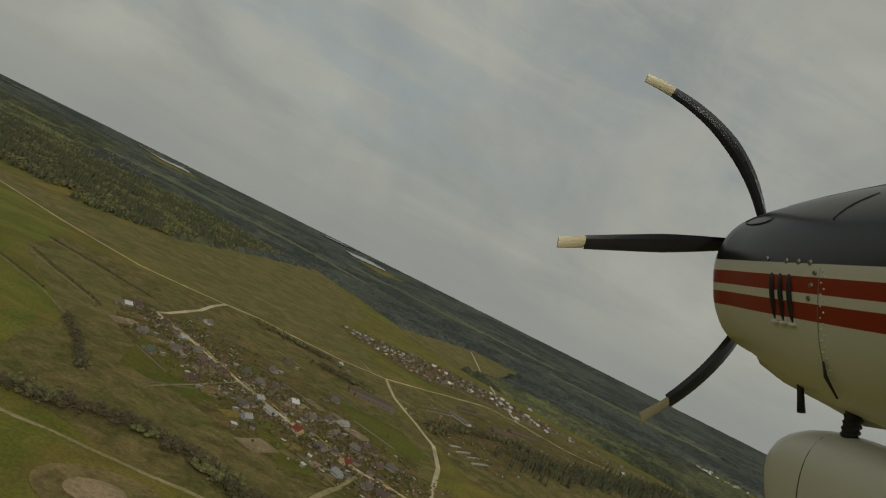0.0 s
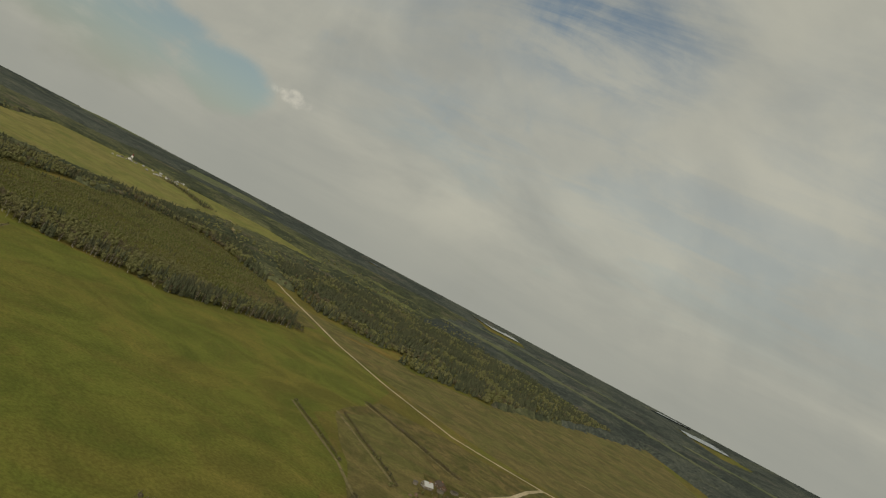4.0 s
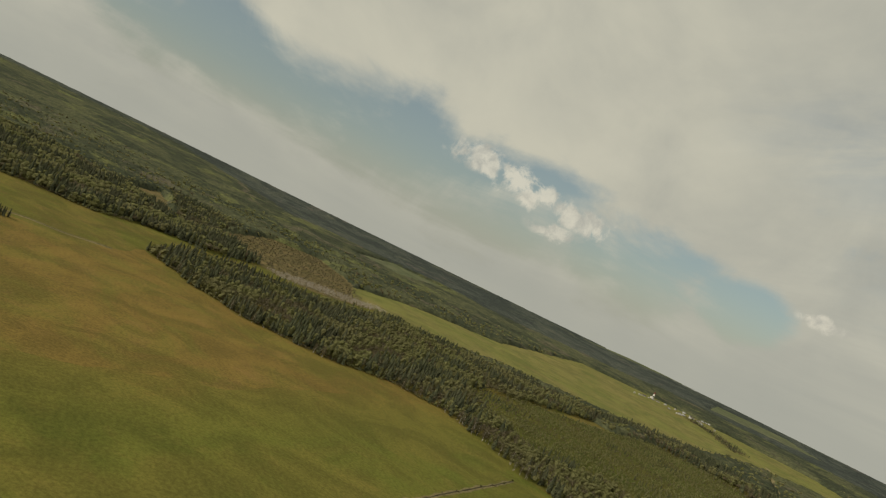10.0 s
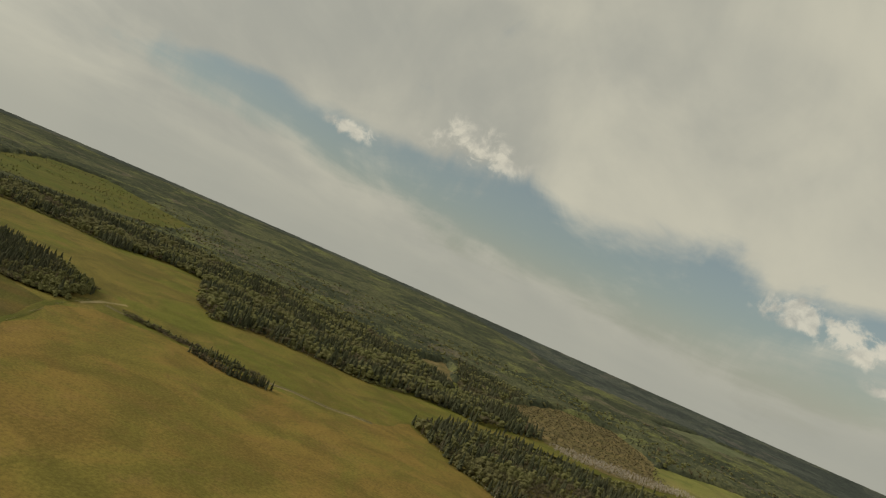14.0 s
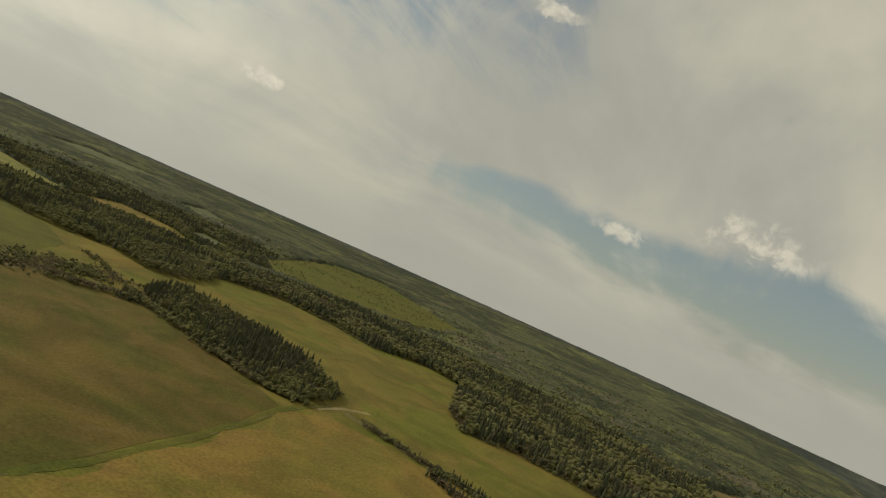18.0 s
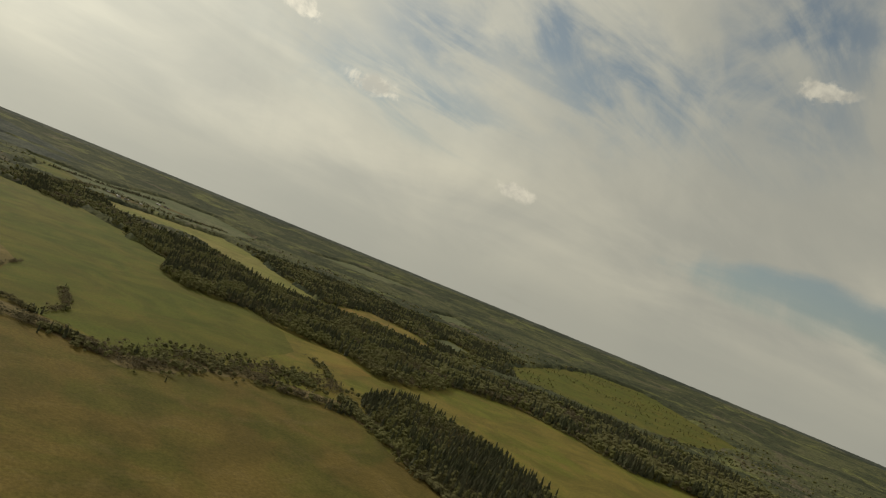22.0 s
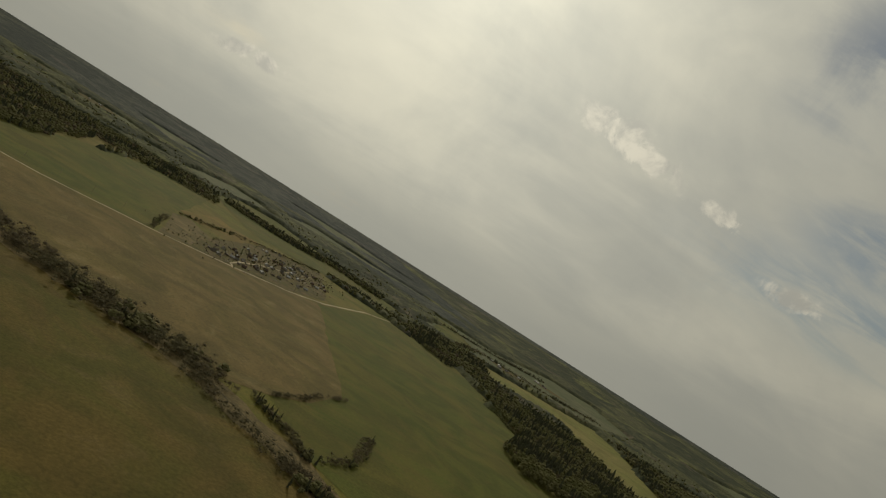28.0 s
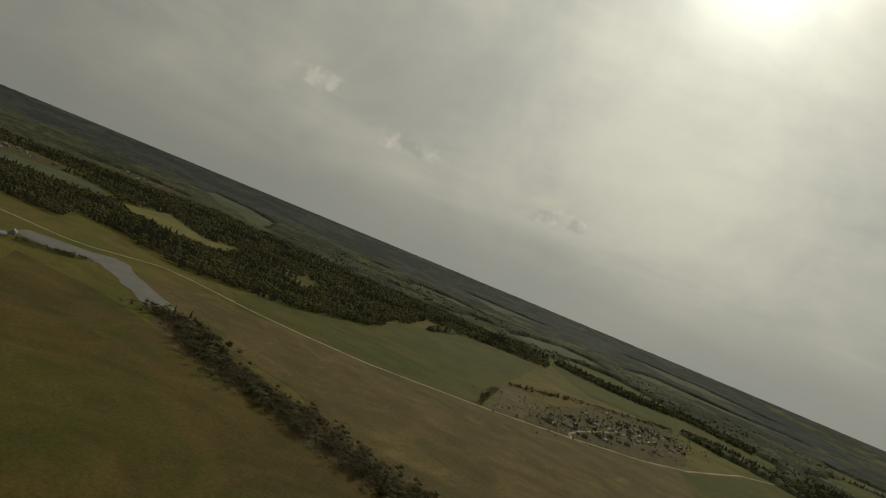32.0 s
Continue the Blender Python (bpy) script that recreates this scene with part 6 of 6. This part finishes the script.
third = rng.integers(0, 5, len(gx))
for at, kinds, mat, word in ((third < 2, BROADS_LOW, LEAF, "green garden bushes and fruit trees"), (third >= 2, BARES_LOW, TWIG, "brown leafless garden trees")):
    h = rng.uniform(2.0, 7.0, at.sum()) * rng.uniform(0.6, 1.0, at.sum())
    grow("garden_trees", word + " among the houses", kinds, mat, gx[at], gy[at], h, h * 1.3)


# ---------------- single trees in the front of the woods ----------------
def stem(high, r1, r2, lean, rg):
    bm = bmesh.new()
    bmesh.ops.create_cone(bm, cap_ends=True, segments=6, radius1=r1, radius2=r2, depth=high, matrix=Matrix.Translation((0, 0, high / 2 - 0.3)))
    for v in bm.verts:
        v.co.x += lean * (v.co.z / high) ** 2
    for _ in range(5):
        z = high * rg.uniform(0.35, 0.85)
        a = rg.uniform(0, 6.28)
        limb = high * rg.uniform(0.12, 0.2)
        m = Matrix.Translation((lean * (z / high) ** 2, 0, z)) @ Matrix.Rotation(a, 4, "Z") @ Matrix.Rotation(radians(48), 4, "Y") @ Matrix.Translation((0, 0, limb / 2))
        bmesh.ops.create_cone(bm, cap_ends=False, segments=4, radius1=r2 * 0.7, radius2=0.03, depth=limb, matrix=m)
    return bm


def mesh_part(name, v, f, mat, parent, label=""):
    ob = mesh_object(name, v, f, [mat])
    ob.parent = parent
    return tagged(ob, label) if label else ob


PALE_BARK, _t, _p = material("birch_bark", 0.8)
_t.links.new(mixed(_t, noisy(_t, place(_t), 1.2, 4.0), (0.50, 0.47, 0.42, 1), (0.30, 0.27, 0.23, 1)), _p.inputs[0])


def birch(rg, bare):
    ob = tagged(new("birch_tree"), "slim birch still half bare at the wood's edge" if bare else "slim birch in fresh leaf at the wood's edge", "birch tree", "edge trees")
    part("trunk", stem(13, 0.2, 0.07, rg.uniform(-0.8, 0.8), rg), PALE_BARK, ob, "pale birch trunk")
    v, f = broadleaf(rg, 0 if bare else 2, 150 if bare else 170, 0.45)
    mesh_part("crown", v * [8.5, 8.5, 15], f, TWIG if bare else LEAF, ob)
    return ob


def spruce_tree(rg):
    ob = tagged(new("spruce_tree"), "tall dark spruce at the wood's edge", "spruce tree", "edge trees")
    part("trunk", stem(16, 0.24, 0.05, 0.0, rg), BARK, ob)
    v, f = spruce(rg, 13, 11)
    mesh_part("crown", v * [17, 17, 20], f, NEEDLE, ob)
    return ob


stock = [birch(tree_rng, False), birch(tree_rng, True), birch(tree_rng, True), spruce_tree(tree_rng), spruce_tree(tree_rng), birch(tree_rng, False)]
taken = set()
EDGES = [(NEAR_EDGE[4:], 110, (0, 1, 2, 1, 2, 3, 5)), ([(-1083, -402), (-1052, -308), (-1035, -237), (-1034, -163), (-1052, -112)], 34, (3, 4, 0, 5, 3)), (NEAR_EDGE[:5], 56, (3, 4, 0, 5, 1)),
         ([(-1160, -1260), (-1080, -1090), (-1113, -1003), (-1165, -998), (-1215, -930), (-1190, -830)], 46, (0, 5, 3, 4, 0)), ([(-1322, 6), (-1373, 70), (-1392, 160), (-1395, 268)], 26, (3, 4, 0, 1)), ([(-1392, -678), (-1493, -640), (-1611, -575)], 16, (3, 4, 0))]
for line, count, mix_ in EDGES:
    pts = wavy(line, False, 5, 5)
    for n in range(count):
        x, y = pts[int((n + 0.5) / count * len(pts))]
        k = draw.choice(mix_)
        p = spot(x + draw.uniform(-6, 6), y + draw.uniform(-6, 6), 0.1)
        size = draw.uniform(0.75, 1.2)
        if k not in taken:
            stock[k].matrix_basis = pose(*p, 0, 0, draw.uniform(0, 360))
            taken.add(k)
        else:
            copy_thing(stock[k], pose(*p, 0, 0, draw.uniform(0, 360)) @ Matrix.Diagonal((size, size, size, 1)))


# ---------------- the nose of the light aircraft, posed from the camera's start to fit its view ---
BLACK, _t, _p = material("black_gloss_paint", 0.28)
_t.links.new(mixed(_t, noisy(_t, place(_t), 6.0, 4.0), (0.008, 0.008, 0.010, 1), (0.016, 0.016, 0.018, 1)), _p.inputs[0])
CREAM, _t, _p = material("white_gloss_paint", 0.3)
_t.links.new(mixed(_t, noisy(_t, place(_t), 3.0, 5.0), (0.74, 0.71, 0.60, 1), (0.66, 0.63, 0.53, 1)), _p.inputs[0])
RED, _t, _p = material("red_gloss_paint", 0.3)
_t.links.new(mixed(_t, noisy(_t, place(_t), 4.0, 4.0), (0.33, 0.022, 0.012, 1), (0.27, 0.018, 0.012, 1)), _p.inputs[0])
RUBBER, _t, _p = material("black_rubber", 0.6)
_t.links.new(mixed(_t, noisy(_t, place(_t), 20.0, 3.0), (0.010, 0.010, 0.010, 1), (0.022, 0.021, 0.020, 1)), _p.inputs[0])
STEEL, _t, _p = material("screw_steel", 0.35, 0.9)
_t.links.new(mixed(_t, noisy(_t, place(_t), 60.0, 3.0), (0.40, 0.39, 0.36, 1), (0.22, 0.21, 0.19, 1)), _p.inputs[0])
TIP, _t, _p = material("pale_tip_paint", 0.4)
_t.links.new(mixed(_t, noisy(_t, place(_t), 15.0, 3.0), (0.62, 0.55, 0.36, 1), (0.48, 0.42, 0.28, 1)), _p.inputs[0])

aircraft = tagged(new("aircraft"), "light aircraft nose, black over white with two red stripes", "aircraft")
# narrowed in width and height so its outline fits the camera's view
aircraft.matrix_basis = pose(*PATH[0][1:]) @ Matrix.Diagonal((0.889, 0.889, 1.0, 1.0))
NOSE = Vector((-0.230, 0.008, -0.973)).normalized()  # ahead along the fuselage
SIDE = NOSE.cross(Vector((0, 1, 0))).normalized()
OVER = SIDE.cross(NOSE).normalized()
SHAFT = Vector((1.316, 0.014, -2.5))


def on(s, w, q):
    """s aft of the propeller, w to the left of the shaft, q above it."""
    return SHAFT - NOSE * s - SIDE * w + OVER * q


# aft, half width, top, bottom
STATIONS = [(0.05, 0.06, -0.02, -0.22), (0.052, 0.272, 0.07, -0.35), (0.075, 0.324, 0.10, -0.39), (0.12, 0.352, 0.125, -0.42), (0.2, 0.36, 0.143, -0.44), (0.35, 0.395, 0.165, -0.485), (0.55, 0.43, 0.185, -0.525), (0.8, 0.465, 0.20, -0.55), (1.15, 0.50, 0.215, -0.48), (1.7, 0.53, 0.23, -0.47)]
LEVELS = [("cowl_top", BLACK, -0.050, None), ("white_band", CREAM, -0.088, -0.050), ("red_stripe", RED, -0.135, -0.088), ("white_band", CREAM, -0.163, -0.135), ("red_stripe", RED, -0.212, -0.163), ("lower_cowl", CREAM, None, -0.212)]


def half_width(s, q):
    k = max(1, min(len(STATIONS) - 1, next((n for n, st in enumerate(STATIONS) if st[0] >= s), len(STATIONS) - 1)))
    a, b = STATIONS[k - 1], STATIONS[k]
    f = min(1.0, max(0.0, (s - a[0]) / (b[0] - a[0])))
    wide, top, low = (a[i] + (b[i] - a[i]) * f for i in (1, 2, 3))
    mid, half = (top + low) / 2, (top - low) / 2
    return wide * (1 - min(1.0, abs((q - mid) / half)) ** 2.6) ** (1 / 2.6), top, low


def skin(name, mat, low, high):
    bm = bmesh.new()
    steps = 14 if low is None or high is None else 3
    rows = []
    runs = [0.0500001, 0.0515, 0.055, 0.062, 0.075, 0.095, 0.12, 0.16, 0.2, 0.27, 0.35, 0.45, 0.55, 0.67, 0.8, 1.0, 1.3, 1.7]
    for s in runs:
        _, top, bot = half_width(s, 0)
        a, b = (bot if low is None else max(bot, min(top, low))), (top if high is None else max(bot, min(top, high)))
        row = []
        for sign in (1, -1):
            side = []
            for k in range(steps + 1):
                f = k / steps
                if low is None:
                    q = a + (b - a) * (1 - math.cos(f * math.pi / 2))
                elif high is None:
                    q = a + (b - a) * math.sin(f * math.pi / 2)
                else:
                    q = a + (b - a) * f
                w = half_width(s, q)[0]
                side.append(bm.verts.new(on(s, sign * w, q)))
            row.append(side)
        rows.append(row)
    for r0, r1 in zip(rows, rows[1:]):
        for sign in (0, 1):
            for k in range(steps):
                q = (r0[sign][k], r0[sign][k + 1], r1[sign][k + 1], r1[sign][k])
                bm.faces.new(q if sign == 0 else q[::-1])
    bmesh.ops.remove_doubles(bm, verts=bm.verts[:], dist=0.0002)
    bmesh.ops.recalc_face_normals(bm, faces=bm.faces[:])
    for f in bm.faces:
        f.smooth = True
    return part(name, bm, mat, aircraft)


for name, mat, low, high in LEVELS:
    skin(name, mat, low, high)


def strip(points, widths, thick, ahead):
    """A blade along a bent line, with a lens-shaped section."""
    bm = bmesh.new()
    rings = []
    for k, p in enumerate(points):
        d = (points[min(k + 1, len(points) - 1)] - points[max(k - 1, 0)]).normalized()
        across = (d.cross(ahead)).normalized()
        turn = radians(38 - 24 * k / len(points))
        chord = across * math.cos(turn) + ahead * math.sin(turn)
        flat_ = d.cross(chord).normalized()
        w = widths[k] / 2
        rings.append([bm.verts.new(p + chord * a * w + flat_ * b * thick * w) for a, b in ((-1, 0), (-0.5, 0.8), (0.2, 1), (0.8, 0.5), (1, 0), (0.4, -0.5), (-0.4, -0.5))])
    for a, b in zip(rings, rings[1:]):
        for i in range(7):
            bm.faces.new((a[i], a[(i + 1) % 7], b[(i + 1) % 7], b[i]))
    bm.faces.new(rings[0])
    bm.faces.new(rings[-1][::-1])
    bmesh.ops.recalc_face_normals(bm, faces=bm.faces[:])
    return bm


# the three blades in sight, as root, bend and tip in the disc: to the left, and up
for (p0, q0), (p1, q1), (p2, q2) in (((0.03, 0.02), (0.075, 0.46), (0.56, 0.635)), ((0.02, 0.0), (0.5, 0.01), (0.92, 0.012)), ((0.02, -0.03), (0.09, -0.44), (0.58, -0.655))):
    line = []
    for k in range(17):
        f = k / 16
        line.append(on(0.0, (1 - f) ** 2 * p0 + 2 * f * (1 - f) * p1 + f * f * p2, (1 - f) ** 2 * q0 + 2 * f * (1 - f) * q1 + f * f * q2))
    wide = [0.035 + 0.045 * math.sin(min(1.0, k / 9) * math.pi / 2) - 0.035 * max(0, k - 8) / 8 for k in range(17)]
    wide = [w * (0.72 if q2 > 0.3 else 1.25 if q2 < -0.3 else 1.0) for w in wide]
    blade = part("propeller_blade", strip(line[:15], wide[:15], 0.22, NOSE), BLACK, aircraft, "black propeller blade")
    part("blade_tip", strip(line[14:], wide[14:], 0.24, NOSE), TIP, blade, "pale painted blade tip")
bm = bmesh.new()
bmesh.ops.create_cone(bm, cap_ends=True, segments=24, radius1=0.09, radius2=0.05, depth=0.1, matrix=Matrix.Translation(on(0.02, 0, 0)) @ NOSE.to_track_quat("Z", "Y").to_matrix().to_4x4())
part("propeller_hub", bm, BLACK, aircraft)


def tube(points, radius, sides=10, cap=True):
    bm = bmesh.new()
    rings = []
    for k, p in enumerate(points):
        d = (points[min(k + 1, len(points) - 1)] - points[max(k - 1, 0)]).normalized()
        a = d.orthogonal().normalized()
        b = d.cross(a)
        r = radius[k] if isinstance(radius, list) else radius
        rings.append([bm.verts.new(p + (a * math.cos(t) + b * math.sin(t)) * r) for t in (i * math.tau / sides for i in range(sides))])
    for a, b in zip(rings, rings[1:]):
        for i in range(sides):
            bm.faces.new((a[i], a[(i + 1) % sides], b[(i + 1) % sides], b[i]))
    if cap:
        bm.faces.new(rings[0][::-1])
        bm.faces.new(rings[-1])
    bmesh.ops.recalc_face_normals(bm, faces=bm.faces[:])
    for f in bm.faces:
        f.smooth = True
    return bm


def shown(u, v, d):
    """A place in the camera's first view: u to the right and v up per metre ahead, d metres ahead."""
    return Vector((u * d, v * d, -d))


for s in (0.478, 0.52, 0.562):
    pts = [on(s + 0.02 * f, half_width(s, -0.085 - 0.14 * f)[0] + 0.006 * math.sin(math.pi * f) - 0.002, -0.085 - 0.14 * f) for f in (k / 8 for k in range(9))]
    part("cooling_louvre", tube(pts, [0.006] + [0.0085] * 7 + [0.006], 8), RUBBER, aircraft, "black cooling louvre")
    part("louvre_lip", tube([on(s + 0.024, half_width(s, q)[0] + 0.006, q) for q in (-0.226, -0.236)], 0.013, 8), CREAM, aircraft)
for s, q in ((0.44, -0.042), (0.54, -0.046), (0.595, -0.047), (0.645, -0.048), (0.672, -0.075), (0.66, -0.112), (0.652, -0.148)):
    w = half_width(s, q)[0]
    bm = bmesh.new()
    bmesh.ops.create_cone(bm, cap_ends=True, segments=12, radius1=0.0095, radius2=0.006, depth=0.008, matrix=Matrix.Translation(on(s, w + 0.001, q)) @ (-SIDE).to_track_quat("Z", "Y").to_matrix().to_4x4())
    part("fastener", bm, STEEL, aircraft, "round steel fastener")
for n in range(22):
    s, q = 0.70 + 0.012 * (n % 2), -0.07 - 0.016 * n
    w = half_width(s, q)[0]
    bm = bmesh.new()
    bmesh.ops.create_icosphere(bm, subdivisions=1, radius=0.0035, matrix=Matrix.Translation(on(s, w, q)))
    part("rivet", bm, CREAM, aircraft)
# recessed oval and panel seams on the black top


def on_skin(s, q, proud=0.001):
    return on(s, half_width(s, q)[0] + proud, q)


oval_rim = [on_skin(0.255 + 0.095 * math.cos(a), 0.090 + 0.016 * math.sin(a), 0.002) for a in (k * math.tau / 28 for k in range(29))]
part("oval_recess", tube(oval_rim, 0.0028, 6), RUBBER, aircraft, "dark rim of an oval recess in the cowl")
part("panel_seam", tube([on_skin(0.665 + 0.0011 * k * k, 0.075 + 0.009 * k) for k in range(9)], 0.0022, 6), RUBBER, aircraft, "dark seam of the cowl panel")
part("panel_seam", tube([on_skin(0.69, -0.06 - 0.03 * k, 0.0) for k in range(12)], 0.0014, 6), STEEL, aircraft, "thin seam down the white cowl")
part("top_ridge", tube([on(0.2 + 0.1 * k, 0.10, half_width(0.2 + 0.1 * k, 0)[1] - 0.002) for k in range(15)], 0.0045, 6), BLACK, aircraft, "raised edge along the cowl's crown")
# air scoop under the nose and the lower flap
bm = bmesh.new()
rows = []
for s, wide, q0, q1 in ((0.10, 0.10, -0.36, -0.40), (0.13, 0.20, -0.33, -0.445), (0.3, 0.26, -0.36, -0.475), (0.5, 0.29, -0.38, -0.50), (0.62, 0.27, -0.40, -0.535), (0.66, 0.2, -0.42, -0.54)):
    rows.append([bm.verts.new(on(s, x * wide, q)) for x, q in ((1, q0), (0.96, (q0 + q1) / 2), (0.8, q1), (0, q1 - 0.01), (-0.8, q1), (-1, q0))])
for a, b in zip(rows, rows[1:]):
    for i in range(5):
        bm.faces.new((a[i], a[i + 1], b[i + 1], b[i]))
bm.faces.new(rows[0])
bmesh.ops.recalc_face_normals(bm, faces=bm.faces[:])
for f in bm.faces:
    f.smooth = True
part("air_scoop", bm, CREAM, aircraft)
# dark tube set before the skin, lined up in the camera's view
part("flap_edge", tube([shown(0.609, -0.180, 1.72), shown(0.613, -0.205, 1.72), shown(0.632, -0.240, 1.72)], [0.003, 0.005, 0.003], 6), RUBBER, aircraft, "dark line along the cowl flap's crease")
part("exhaust_pipe", tube([shown(0.573, -0.19, 2.0), shown(0.573, -0.235, 2.0), shown(0.574, -0.262, 1.98)], [0.011, 0.011, 0.013]), RUBBER, aircraft, "black exhaust stub")
coil = []
for k in range(97):
    f = k / 96
    c = shown(0.668 - 0.025 * f, -0.225 - 0.115 * f, 1.85)
    a = f * math.tau * 12
    coil.append(c + Vector((math.cos(a) * 0.019, 0, math.sin(a) * 0.019)))
part("leg_spring", tube(coil, 0.0085, 6), RUBBER, aircraft, "black coil spring of the landing leg")
part("landing_leg", tube([shown(0.672, -0.19, 1.85), shown(0.640, -0.36, 1.85)], 0.022, 12), RUBBER, aircraft)
bm = bmesh.new()
bmesh.ops.create_uvsphere(bm, u_segments=28, v_segments=18, radius=1.0)
axis = Matrix((SIDE, OVER, -NOSE)).transposed().to_4x4()
hub_at = shown(0.672, -0.427, 1.8)
for v in bm.verts:
    c = v.co.copy()
    c = Vector((math.copysign(abs(c.x) ** 0.8, c.x) * 0.13, math.copysign(abs(c.y) ** 0.85, c.y) * 0.215, math.copysign(abs(c.z) ** 0.8, c.z) * 0.34))
    v.co = hub_at + axis @ c
for f in bm.faces:
    f.smooth = True
fairing = part("wheel_fairing", bm, CREAM, aircraft, "white wheel fairing")
seam = [hub_at + axis @ Vector((-math.copysign(abs(math.cos(a)) ** 0.8, math.cos(a)) * 0.1265, math.copysign(abs(math.sin(a)) ** 0.85, math.sin(a)) * 0.209, -0.11 + 0.02 * math.sin(a))) for a in (radians(-30 + 6 * k) for k in range(20))]
part("fairing_seam", tube(seam, 0.0016, 6), RUBBER, fairing, "thin dark seam round the fairing")
for k in (0.35, 0.75):
    bm = bmesh.new()
    bmesh.ops.create_icosphere(bm, subdivisions=1, radius=0.006, matrix=Matrix.Translation(hub_at + axis @ Vector((-0.128 + 0.03 * k, 0.11 * (1 - k), -0.06))))
    part("fastener", bm, STEEL, aircraft)
